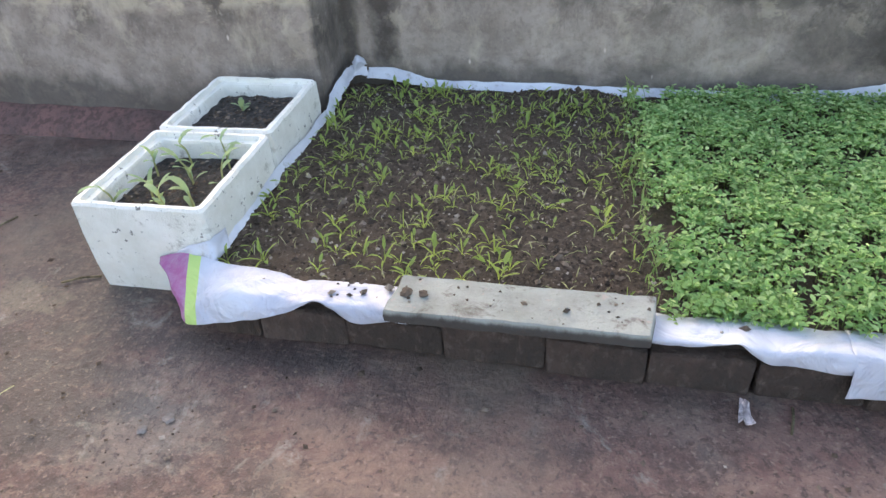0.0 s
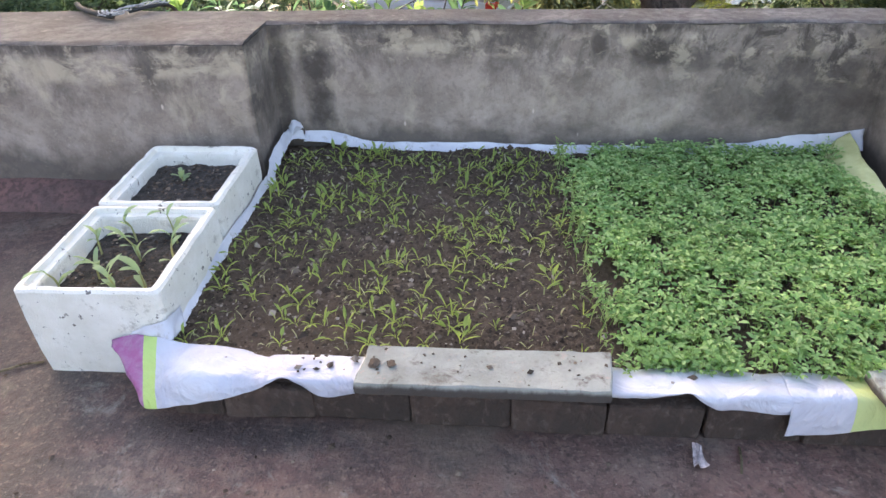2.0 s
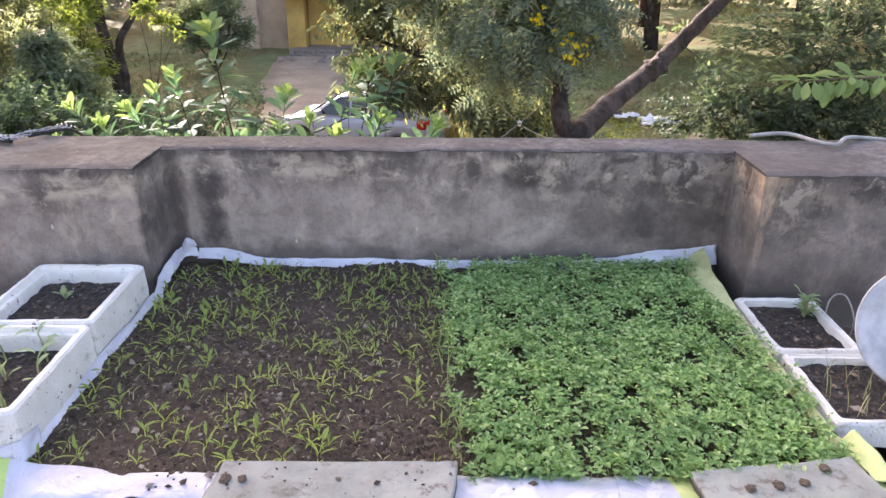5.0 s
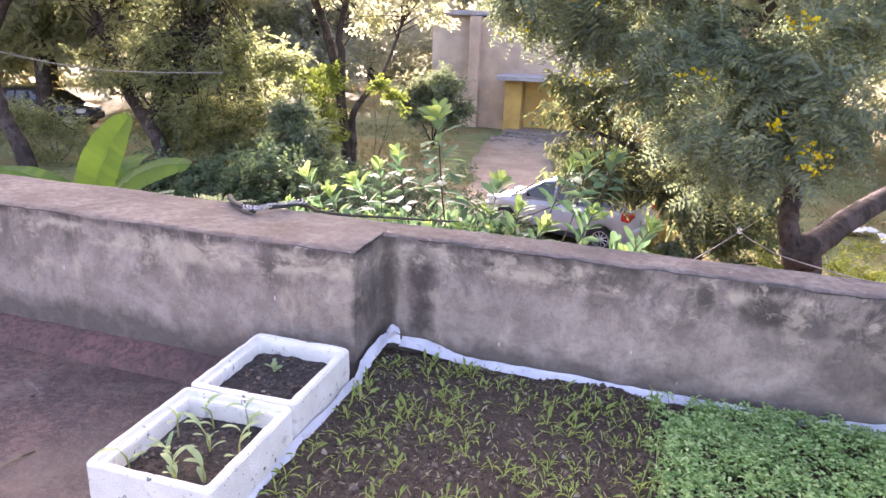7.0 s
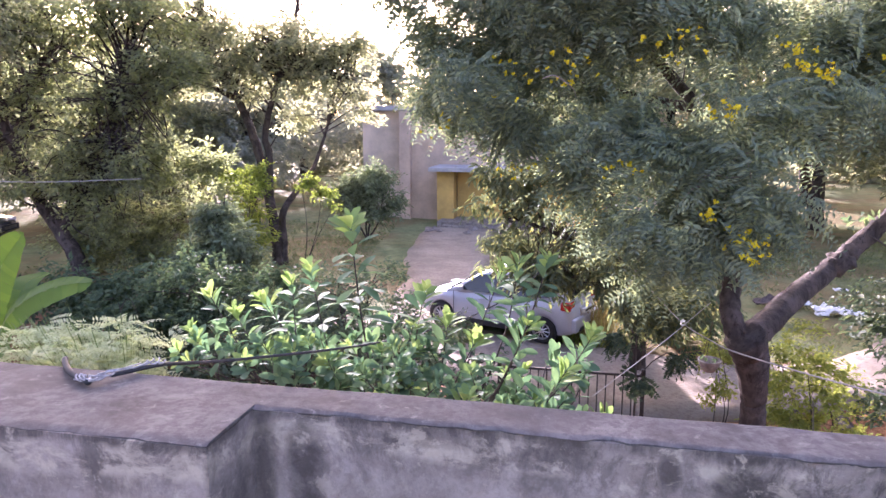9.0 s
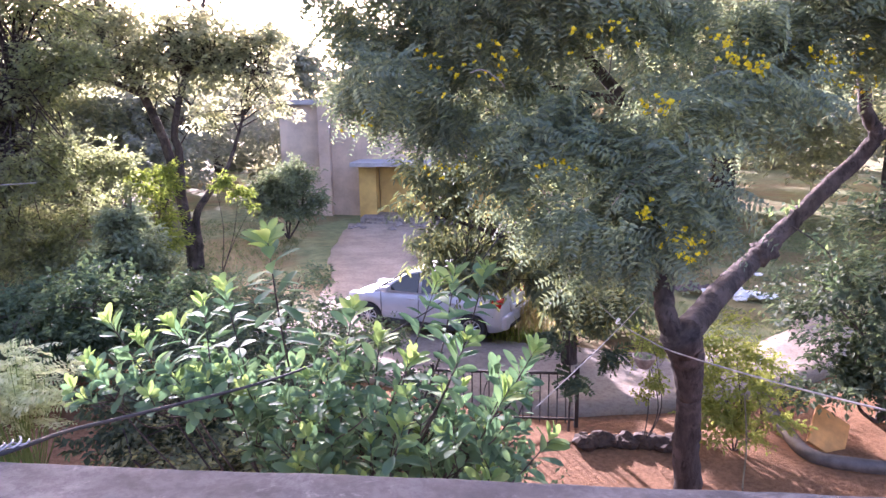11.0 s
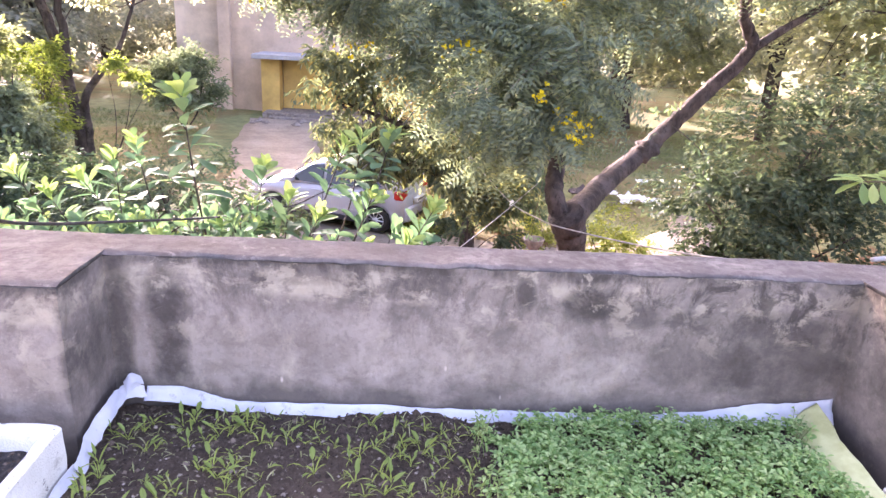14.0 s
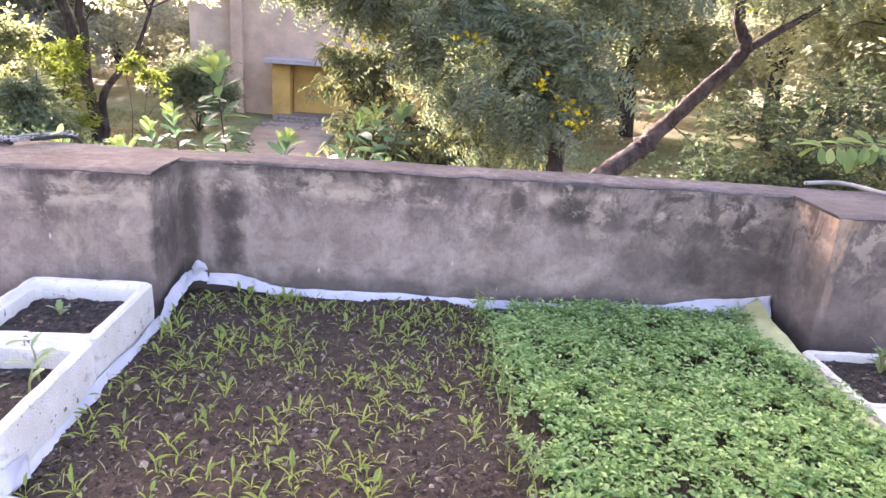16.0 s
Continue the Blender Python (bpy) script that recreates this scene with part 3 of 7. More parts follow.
def diamonds(p, d, n, length, width):
    """Small plain leaves, four corners each, for crowns with very many."""
    d = unit(np.asarray(d, float))
    s = unit(np.cross(d, n))
    L, W = np.broadcast_to(length, len(p))[:, None], np.broadcast_to(width, len(p))[:, None]
    up = np.cross(s, d) * W * 0.25
    v = np.stack([p, p + d * 0.45 * L + s * W * 0.5 + up, p + d * L, p + d * 0.45 * L - s * W * 0.5 + up], 1).reshape(-1, 3)
    f = np.arange(len(p))[:, None] * 4 + np.array([[0, 3, 2, 1]])
    return v, [tuple(q) for q in f.tolist()]


def leaves(p, d, n, length, width, fold=0.3, curl=0.15, point=0.0):
    """Folded oval leaves as one mesh: six corners and two quads each."""
    p, d = np.asarray(p, float), unit(np.asarray(d, float))
    s = unit(np.cross(d, n))
    u = np.cross(s, d)
    L, W = np.broadcast_to(length, len(p))[:, None], np.broadcast_to(width, len(p))[:, None]
    lift = u * fold * W * 0.5
    a = 0.30 + point * 0.1
    v = np.stack([p, p + d * a * L + s * W * 0.44 + lift, p + d * 0.70 * L + s * W * (0.42 - point * 0.12) + lift - u * curl * L * 0.35, p + d * L - u * curl * L,
                  p + d * 0.70 * L - s * W * (0.42 - point * 0.12) + lift - u * curl * L * 0.35, p + d * a * L - s * W * 0.44 + lift], 1).reshape(-1, 3)
    i = np.arange(len(p))[:, None] * 6
    f = np.concatenate([i + np.array([[0, 3, 2, 1]]), i + np.array([[0, 5, 4, 3]])])
    return v, [tuple(q) for q in f.tolist()]


def broad_leaves(p, d, n, length, width, curl=0.18, fold=0.25):
    """Rounded leaves, widest past the middle, folded along the rib."""
    p, d = np.asarray(p, float), unit(np.asarray(d, float))
    s = unit(np.cross(d, n))
    u = np.cross(s, d)
    L, W = np.asarray(length)[:, None], np.asarray(width)[:, None]
    rows = []
    for t, w in ((0.0, 0.03), (0.14, 0.20), (0.36, 0.66), (0.60, 0.98), (0.80, 0.88), (0.93, 0.52), (1.0, 0.06)):
        mid = p + d * t * L - u * curl * L * t * t
        rows += [mid - s * W * w * 0.5 + u * fold * W * w * 0.5, mid, mid + s * W * w * 0.5 + u * fold * W * w * 0.5]
    v = np.stack(rows, 1).reshape(-1, 3)
    q = [(3 * i + k, 3 * i + k + 1, 3 * i + k + 4, 3 * i + k + 3) for i in range(6) for k in (0, 1)]
    f = (np.arange(len(p))[:, None, None] * 21 + np.array(q)[None]).reshape(-1, 4)
    return v, [tuple(a) for a in f.tolist()]


def scatter(r, n):
    v = r.normal(size=(n, 3))
    return unit(v)


def blob_points(r, blobs, clumps, per, spread):
    """Leaf places: sprays gathered on boughs near the skin of ellipsoids, so that gaps stay between the boughs."""
    w = np.array([b[3] * b[4] + b[4] * b[5] + b[3] * b[5] for b in blobs])
    many = max(len(blobs) * 3, clumps // 11)
    pick = r.choice(len(blobs), many, p=w / w.sum())
    b = np.array(blobs)[pick]
    centre = b[:, :3] + scatter(r, many) * b[:, 3:6] * (r.uniform(0.12, 1.0, many) ** 0.42 * r.uniform(0.80, 1.10, many))[:, None]
    which = r.integers(0, many, clumps)
    size = np.minimum(b[:, 3:6].mean(1) * 0.24, 0.55)[which]
    c = centre[which] + r.normal(size=(clumps, 3)) * size[:, None] * np.array([1.0, 1.0, 0.6])
    out = unit(c - b[which, :3] + r.normal(size=c.shape) * 0.35 * size[:, None])
    return c, out


def foliage(r, blobs, clumps, per, spread, size, ratio=0.5, droop=0.35, plain_leaf=True):
    """Sprays: leaves set left and right along a short twig that points out of the crown."""
    c, out = blob_points(r, blobs, clumps, per, spread)
    axis = unit(out * np.array([1, 1, 0.55]) + r.normal(size=c.shape) * 0.55 + np.array([0, 0, -droop * 0.5]))
    up = unit(np.array([0, 0, 1.0]) + out * 0.35 + r.normal(size=c.shape) * 0.22)
    side = unit(np.cross(axis, up))
    t = np.linspace(-1.0, 1.2, per)
    sg = np.where(np.arange(per) % 2, 1.0, -1.0)
    sg[-1] = 0.0
    P = c[:, None] + axis[:, None] * (t * spread)[None, :, None] + r.normal(size=(len(c), per, 3)) * spread * 0.16
    D = side[:, None] * sg[None, :, None] + axis[:, None] * 0.75 + np.array([0, 0, -droop * 0.6]) + r.normal(size=(len(c), per, 3)) * 0.24
    N = np.repeat(up[:, None], per, 1) + r.normal(size=(len(c), per, 3)) * 0.28
    L = size * (r.uniform(0.75, 1.25, len(c))[:, None] * r.uniform(0.75, 1.25, (len(c), per))).ravel()
    return c, (diamonds if plain_leaf else leaves)(P.reshape(-1, 3), D.reshape(-1, 3), N.reshape(-1, 3), L, L * ratio)


def pinnate(r, p, d, length, pairs=9, leaflet=0.05, ratio=0.36, out=None):
    """Feathery leaves: a stalk with leaflets in pairs, for many stalks at once."""
    d = unit(d)
    n = unit(np.array([0, 0, 0.7]) + (out if out is not None else 0.0) + r.normal(size=p.shape) * 0.25)
    s = unit(np.cross(d, n))
    u = np.cross(s, d)
    ts = np.linspace(0.15, 1.0, pairs)
    P, D, N, S = [], [], [], []
    for t in ts:
        base = p + d * (length * t)[:, None] - u * (length * 0.28 * t * t)[:, None]
        for side in (1, -1):
            P.append(base)
            D.append(s * side + d * 0.35 - u * 0.2 + r.normal(size=p.shape) * 0.12)
            N.append(n + r.normal(size=p.shape) * 0.15)
            S.append(leaflet * (1.0 - 0.35 * abs(2 * t - 1.1)) * r.uniform(0.8, 1.15, len(p)))
    P, D, N, S = (np.concatenate(q) for q in (P, D, N, S))
    return diamonds(P, D, N, S, S * ratio)


def twigs(r, clumps, nodes, share, radius):
    """Thin branches from a near point of the limbs to some of the clumps, none of them long."""
    out = []
    for c in clumps[r.random(len(clumps)) < share]:
        dist = np.linalg.norm(nodes - c, axis=1)
        a = nodes[r.choice(np.argsort(dist)[:14])]
        gap = np.linalg.norm(c - a)
        if gap > 60 * radius + 0.5:
            continue
        mid = (a + c) / 2 + r.normal(size=3) * 0.16 * gap + np.array([0, 0, 0.12]) * gap
        out.append(tube(curve([a, mid, c], 3), np.linspace(radius, radius * 0.3, 7), 4, False))
    return out


def tree(name, base, limbs, blobs, clumps, per, spread, size, mat, label, seed, ratio=0.5, droop=0.35, share=0.25, twig=0.03, group="", feather=0.0, flat=True):
    """Limbs are (points, start radius, end radius); blobs are ellipsoids of leaves. All in world metres."""
    r = np.random.default_rng(seed)
    e = thing(name, base, label, "tree" if "tree" in name else "bush", group)
    inv = np.array(base)
    nodes, parts = [], []
    for pts, ra, rb in limbs:
        c = curve(pts, 8)
        c += r.normal(size=c.shape) * ra * 0.05
        nodes.append(c)
        parts.append(tube(c - inv, np.linspace(ra, rb, len(c)) * r.uniform(0.975, 1.03, len(c)), 10))
    nodes = np.concatenate(nodes)
    if feather:
        cl, out = blob_points(r, blobs, clumps, per, spread)
        axis = unit(out * np.array([1, 1, 0.5]) + r.normal(size=cl.shape) * 0.35)
        a = r.uniform(0, 6.28, len(cl))[:, None] + np.linspace(0, 6.28, per, endpoint=False)[None]
        s1 = unit(np.cross(axis, (0.1, 0.2, 1.0)))
        s2 = np.cross(axis, s1)
        d = axis[:, None] * 0.75 + s1[:, None] * np.cos(a)[..., None] + s2[:, None] * (np.sin(a) * 0.7)[..., None] + np.array([0, 0, -droop]) + r.normal(size=(len(cl), per, 3)) * 0.12
        p = np.repeat(cl, per, 0) + r.normal(size=(len(cl) * per, 3)) * 0.03
        lf = pinnate(r, p, unit(d.reshape(-1, 3)), feather * r.uniform(0.75, 1.2, len(p)), 10, size, ratio, np.repeat(out, per, 0) * 0.5)
    else:
        cl, lf = foliage(r, blobs, clumps, per, spread, size, ratio, droop, flat)
    if share:
        parts += [(v - inv, f) for v, f in twigs(r, cl, nodes, share, twig)]
    part("trunk", merge(parts), M["bark"], e, smooth=True)
    part("crown", (lf[0] - inv, lf[1]), M[mat], e)
    return e


# ---------------------------------------------------------------- ground and driveway
def sheet(x0, x1, y0, y1, nx, ny, z, bump, name, mat, label, category, seed=0, hole=None):
    xs, ys = np.linspace(x0, x1, nx), np.linspace(y0, y1, ny)
    v = [(x, y, z + bump * noise.noise(Vector((x * 0.35 + seed, y * 0.35, 0.3))) + 0.4 * bump * noise.noise(Vector((x * 1.3, y * 1.3, seed)))) for y in ys for x in xs]
    f = [(j * nx + i, j * nx + i + 1, (j + 1) * nx + i + 1, (j + 1) * nx + i) for j in range(ny - 1) for i in range(nx - 1)]
    return tagged(part(name, (v, f), mat, smooth=True), label, category, kind="structure")


far = [-900, -400, -200, -100, -60]
gx = np.array(far + list(np.linspace(-40, 30, 141)) + [-q for q in far[::-1]])
gy = np.array(far + list(np.linspace(-40, 60, 201)) + [-q for q in far[::-1]][1:])
gv = [(x, y, GROUND + (0.10 * noise.noise(Vector((x * 0.3, y * 0.3, 0))) + 0.04 * noise.noise(Vector((x * 1.4, y * 1.4, 3)))) - 0.05) for y in gy for x in gx]
nx = len(gx)
gf = [(j * nx + i, j * nx + i + 1, (j + 1) * nx + i + 1, (j + 1) * nx + i) for j in range(len(gy) - 1) for i in range(nx - 1)]
tagged(part("ground", (gv, gf), M["ground"], smooth=True), "orange earth and patchy grass of the yard", "ground", kind="structure")


def strip(points, widths, z, n=14):
    """A band of road along a line, with ragged edges and a small thickness."""
    c = curve([(*p, 0) for p in points], n)
    w = np.interp(np.linspace(0, 1, len(c)), np.linspace(0, 1, len(widths)), widths)
    d = unit(np.gradient(c, axis=0))
    s = np.stack([-d[:, 1], d[:, 0], d[:, 2]], 1)
    v, f = [], []
    for i in range(len(c)):
        for k, q in enumerate((-1, -1, -0.5, 0, 0.5, 1, 1)):
            e = 0.18 * noise.noise(Vector((c[i][0] * 0.9, c[i][1] * 0.9, q * 5)))
            pnt = c[i] + s[i] * (q * w[i] + (e if abs(q) == 1 else 0))
            v.append((pnt[0], pnt[1], z - 0.12 if k in (0, 6) else z + 0.015 * noise.noise(Vector((pnt[0], pnt[1], 0)))))
        if i:
            a = i * 7
            f += [(a - 7 + k, a - 6 + k, a + k + 1, a + k) for k in range(6)]
    return v, f


tagged(part("road", merge([strip([(-7, 12.6), (-2, 11.2), (1.6, 10.0), (4.2, 10.2), (6.4, 11.6), (7.6, 14.0)], [0.5, 1.3, 1.6, 1.0, 0.7, 0.5], GROUND + 0.03)]), M["road"], smooth=True),
       "dusty sunlit driveway of worn cement", "road", kind="structure")
tagged(part("road_branch", merge([strip([(-2.0, 12.4), (-2.9, 17), (-3.9, 21.5), (-4.2, 26.3)], [1.5, 1.3, 1.4, 1.7], GROUND + 0.036)]), M["road"], smooth=True),
       "narrow cement path leading up to the house porch", "road", kind="structure")

# ---------------------------------------------------------------- terrace: floor, parapet, wall below
L, R, B = -5.2, 7.2, -6.5
FACE, PIER, BACK, TOP = 0.0, -0.262, 0.175, 0.610
WIDE = 2.243


def lumpy_slab(x0, y0, x1, y1, z0, z1, nx, ny, rough, seed, ends=True):
    """A slab with an uneven top and worn top edges."""
    v, f = [], []
    xs, ys = np.linspace(x0, x1, nx), np.linspace(y0, y1, ny)
    for y in ys:
        for x in xs:
            edge = min(x - x0, x1 - x, y - y0, y1 - y) if ends else min(y - y0, y1 - y)
            z = z1 + rough * noise.fractal(Vector((x * 3, y * 3, 2.0)), 0.9, 2.0, 4)
            z -= 0.006 * max(0.0, 1 - edge / 0.012)
            ragged = 0.010 * noise.fractal(Vector((x * 9, y * 9, seed + 5)), 0.8, 2.0, 4) if rough and y == ys[0] else 0.0
            v.append((x, y + ragged, z - abs(ragged) * 0.4))
    f = [(j * nx + i, j * nx + i + 1, (j + 1) * nx + i + 1, (j + 1) * nx + i) for j in range(ny - 1) for i in range(nx - 1)]
    ring = [i for i in range(nx)] + [j * nx + nx - 1 for j in range(1, ny)] + [(ny - 1) * nx + i for i in range(nx - 2, -1, -1)] + [j * nx for j in range(ny - 2, 0, -1)]
    k, b = len(ring), len(v)
    v += [v[i] for i in ring] + [(v[i][0], v[i][1], z0) for i in ring]
    f += [(b + i, b + k + i, b + k + (i + 1) % k, b + (i + 1) % k) for i in range(k)]
    f.append(tuple(b + k + i for i in range(k))[::-1])
    return v, f


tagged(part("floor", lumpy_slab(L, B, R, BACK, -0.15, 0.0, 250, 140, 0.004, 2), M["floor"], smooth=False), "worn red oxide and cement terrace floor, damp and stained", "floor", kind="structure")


def wall_block(x0, y0, x1, y1, z0, z1, name, label, seed, mat="wall"):
    """A plastered block with an uneven front and a rounded, chipped arris."""
    nx, nz = max(6, int((x1 - x0) / 0.04)), 18
    xs, zs = np.linspace(x0, x1, nx), np.linspace(z0, z1, nz)
    v = []
    for z in zs:
        for x in xs:
            w = 0.007 * noise.fractal(Vector((x * 2.2, z * 2.2, seed)), 0.9, 2.0, 4)
            v.append((x, y0 + w, z))
    f = [(j * nx + i, j * nx + i + 1, (j + 1) * nx + i + 1, (j + 1) * nx + i) for j in range(nz - 1) for i in range(nx - 1)]
    b = len(v)
    v += [(x, y1, z) for z in zs for x in xs]
    f += [(b + j * nx + i + 1, b + j * nx + i, b + (j + 1) * nx + i, b + (j + 1) * nx + i + 1) for j in range(nz - 1) for i in range(nx - 1)]
    f += [(j * nx, (j + 1) * nx, b + (j + 1) * nx, b + j * nx) for j in range(nz - 1)]
    f += [(j * nx + nx - 1, b + j * nx + nx - 1, b + (j + 1) * nx + nx - 1, (j + 1) * nx + nx - 1) for j in range(nz - 1)]
    f += [(i + 1, i, b + i, b + i + 1) for i in range(nx - 1)]
    t = (nz - 1) * nx
    f += [(t + i, t + i + 1, b + t + i + 1, b + t + i) for i in range(nx - 1)]
    return tagged(part(name, (v, f), M[mat]), label, "wall", kind="structure")


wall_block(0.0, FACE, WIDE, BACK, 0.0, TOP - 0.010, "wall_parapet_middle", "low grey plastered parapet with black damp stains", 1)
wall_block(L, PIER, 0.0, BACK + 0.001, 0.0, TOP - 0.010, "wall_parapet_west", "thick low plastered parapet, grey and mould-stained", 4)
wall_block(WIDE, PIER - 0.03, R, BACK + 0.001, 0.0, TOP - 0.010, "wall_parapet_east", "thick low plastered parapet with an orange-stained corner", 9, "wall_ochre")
for nm, a in (("trim_coping_middle", (0.0, FACE + 0.003, WIDE, BACK + 0.012)), ("trim_coping_west", (L, PIER + 0.003, 0.0, BACK + 0.013)), ("trim_coping_east", (WIDE, PIER - 0.027, R, BACK + 0.013))):
    w = a[2] - a[0]
    tagged(part(nm, lumpy_slab(*a, TOP - 0.012, TOP, max(20, int(w / 0.015)), 24, 0.005, w, False), M["coping"], smooth=True), "rough reddish-grey cement top of the parapet", "coping", kind="structure")

# red plinth strip along the foot of the left wall
pv, pf = [], []
pxs = np.linspace(L, -0.02, 160)
prof = ((-0.0, 0.082), (-0.015, 0.080), (-0.05, 0.060), (-0.09, 0.034), (-0.115, 0.014), (-0.128, -0.01))
for x in pxs:
    for dy, z in prof:
        q = 0.006 * noise.fractal(Vector((x * 5, dy * 9, 2)), 0.9, 2.0, 3)
        pv.append((x, PIER - 0.001 + dy + (q * 2 if dy < -0.1 else 0), z + q))
k = len(prof)
pf = [(i * k + j, (i + 1) * k + j, (i + 1) * k + j + 1, i * k + j + 1) for i in range(len(pxs) - 1) for j in range(k - 1)]
tagged(part("baseboard", (pv, pf), M["plinth"], smooth=True), "sloping red oxide fillet along the foot of the parapet", "baseboard", kind="structure")

# house under the terrace
tagged(part("wall_house_below", box(L, B, GROUND - 0.3, R, BACK - 0.03, -0.151), M["cream"]), "cream plastered storey under the terrace", "wall", kind="structure")
for nm, a in (("wall_parapet_far_west", (L - 0.2, B, 0.0, L, BACK, TOP)), ("wall_parapet_far_east", (R, B, 0.0, R + 0.2, BACK, TOP)), ("wall_parapet_behind", (L - 0.2, B - 0.2, 0.0, R + 0.2, B, TOP))):
    tagged(part(nm, box(*a[:3], *a[3:], 0.01), M["wall"]), "plain low plastered parapet round the terrace", "wall", kind="structure")


# ---------------------------------------------------------------- styrofoam planters
def rounded(w, d, r, z, n=4):
    out = []
    for cx, cy, a0 in ((w / 2 - r, d / 2 - r, 0), (-w / 2 + r, d / 2 - r, 90), (-w / 2 + r, -d / 2 + r, 180), (w / 2 - r, -d / 2 + r, 270)):
        for i in range(n):
            a = radians(a0 + 90 * i / (n - 1))
            out.append((cx + r * math.cos(a), cy + r * math.sin(a), z))
    return out


def loft(loops, close=True):
    n = len(loops[0])
    v = [p for l in loops for p in l]
    f = [(i * n + k, i * n + (k + 1) % n, (i + 1) * n + (k + 1) % n, (i + 1) * n + k) for i in range(len(loops) - 1) for k in range(n)]
    if close:
        f += [tuple(range(n))[::-1], tuple((len(loops) - 1) * n + k for k in range(n))]
    return v, f


def dig(v, amount, seed, s=14):
    return [tuple(np.array(p) + amount * np.array([noise.noise(Vector((p[0] * s, p[1] * s, p[2] * s + seed + 7 * k))) for k in range(3)])) for p in v]


octa_v = np.array([(1, 0, 0), (-1, 0, 0), (0, 1, 0), (0, -1, 0), (0, 0, 1), (0, 0, -1)], float)
octa_f = [(0, 2, 4), (2, 1, 4), (1, 3, 4), (3, 0, 4), (2, 0, 5), (1, 2, 5), (3, 1, 5), (0, 3, 5)]


def boulder(seed, size, squash=0.7):
    """A rounded lump with an uneven skin."""
    rings = []
    for i in range(9):
        t = math.pi * (i + 0.15) / 8.3
        ring = []
        for k in range(14):
            a = 6.2832 * k / 14
            p = Vector((math.sin(t) * math.cos(a), math.sin(t) * math.sin(a), -math.cos(t)))
            q = size * (1 + 0.45 * noise.noise(p * 1.3 + Vector((seed, 0, 0))) + 0.22 * noise.noise(p * 3.1 + Vector((0, seed, 0))))
            ring.append((p.x * q, p.y * q, p.z * q * squash))
        rings.append(ring)
    return loft(rings)


def lumps(r, places, sizes, squash=0.7):
    out = []
    for p, s in zip(places, sizes):
        q = octa_v * r.uniform(0.6, 1.2, (6, 1)) * np.array([1, r.uniform(0.6, 1), squash]) * s
        a = r.uniform(0, 6.28)
        q = q @ np.array([[math.cos(a), -math.sin(a), 0], [math.sin(a), math.cos(a), 0], [0, 0, 1]]).T
        out.append((q + p, octa_f))
    return merge(out)


def foam_box(at, turn, w, d, h, wall, fill, label, seed, step=0.016, taper=0.012):
    e = thing("styrofoam_planter", at, label, "planter", "styrofoam planters", turn=turn)
    steps = [(taper, 0.0), (taper * 0.55, h * 0.3), (taper * 0.2, h * 0.65), (0.004, h - 0.008), (0.010, h), (wall * 0.5, h), (wall * 0.5 + 0.002, h - step), (wall * 0.95, h - step), (wall, h - step - 0.008), (wall + 0.004, h - fill - 0.03)]
    loops = []
    for i, (ins, z) in enumerate(steps):
        fine = rounded(w - 2 * ins, d - 2 * ins, max(0.008, 0.02 - ins * 0.2), z, 4)
        dense = []
        for k in range(len(fine)):
            a, b = np.array(fine[k]), np.array(fine[(k + 1) % len(fine)])
            m = 10 if np.linalg.norm(a - b) > 0.1 else 1
            dense += [tuple(a + (b - a) * t / m) for t in range(m)]
        loops.append(dense)
    v, f = loft(loops)
    part("box", (dig(v, 0.0035, seed, 22), f), M["foam"], e)
    n = 26
    xs, ys = np.linspace(-w / 2 + wall, w / 2 - wall, n), np.linspace(-d / 2 + wall, d / 2 - wall, n)
    sv = [(x, y, h - fill + 0.010 * noise.fractal(Vector((x * 14, y * 14, seed)), 0.8, 2, 4)) for y in ys for x in xs]
    sf = [(j * n + i, j * n + i + 1, (j + 1) * n + i + 1, (j + 1) * n + i) for j in range(n - 1) for i in range(n - 1)]
    part("soil", (sv, sf), M["pot_soil"], e, "dark crumbly soil")
    r = np.random.default_rng(seed + 300)
    pick = r.integers(0, len(sv), 520)
    at_ = [(sv[i][0] + r.normal() * 0.004, sv[i][1] + r.normal() * 0.004, sv[i][2] + 0.001) for i in pick if abs(sv[i][0]) < w / 2 - wall - 0.012 and abs(sv[i][1]) < d / 2 - wall - 0.012]
    tagged(part("loose_soil", lumps(r, at_, r.gamma(1.6, 0.0022, len(at_)) + 0.0015, 0.5), M["clod"], e), "loose dark crumbs of soil", kind="stuff")
    return e


c1, c2 = np.array((-0.147, -1.014)), np.array((-0.158, -0.574))
foam_box((*c1, 0), 1.2, 0.392, 0.442, 0.278, 0.044, 0.072, "white styrofoam box with leafy seedlings, on the floor", 3)
foam_box((*c2, 0), 1.0, 0.388, 0.428, 0.278, 0.044, 0.055, "white styrofoam box of dark soil, beside the parapet", 8)
foam_box((2.325, -0.535, 0.072), 0, 0.295, 0.375, 0.085, 0.030, 0.028, "shallow white styrofoam tray with a small weed", 13, 0.004, 0.008)
foam_box((2.350, -0.905, 0.072), 0, 0.325, 0.360, 0.085, 0.030, 0.028, "shallow white styrofoam tray with thin stalks", 17, 0.004, 0.008)

# ---------------------------------------------------------------- soil bed
FRONT, REAR, SOIL = -1.278, -0.02, 0.128


def bed_left(y):
    return float(np.interp(y, [-1.27, -0.40, -0.3, -0.05], [0.050, 0.048, 0.045, 0.030]))


def bed_right(y):
    return float(np.interp(y, [-1.27, -0.45, -0.02], [2.165, 2.160, 2.165]))


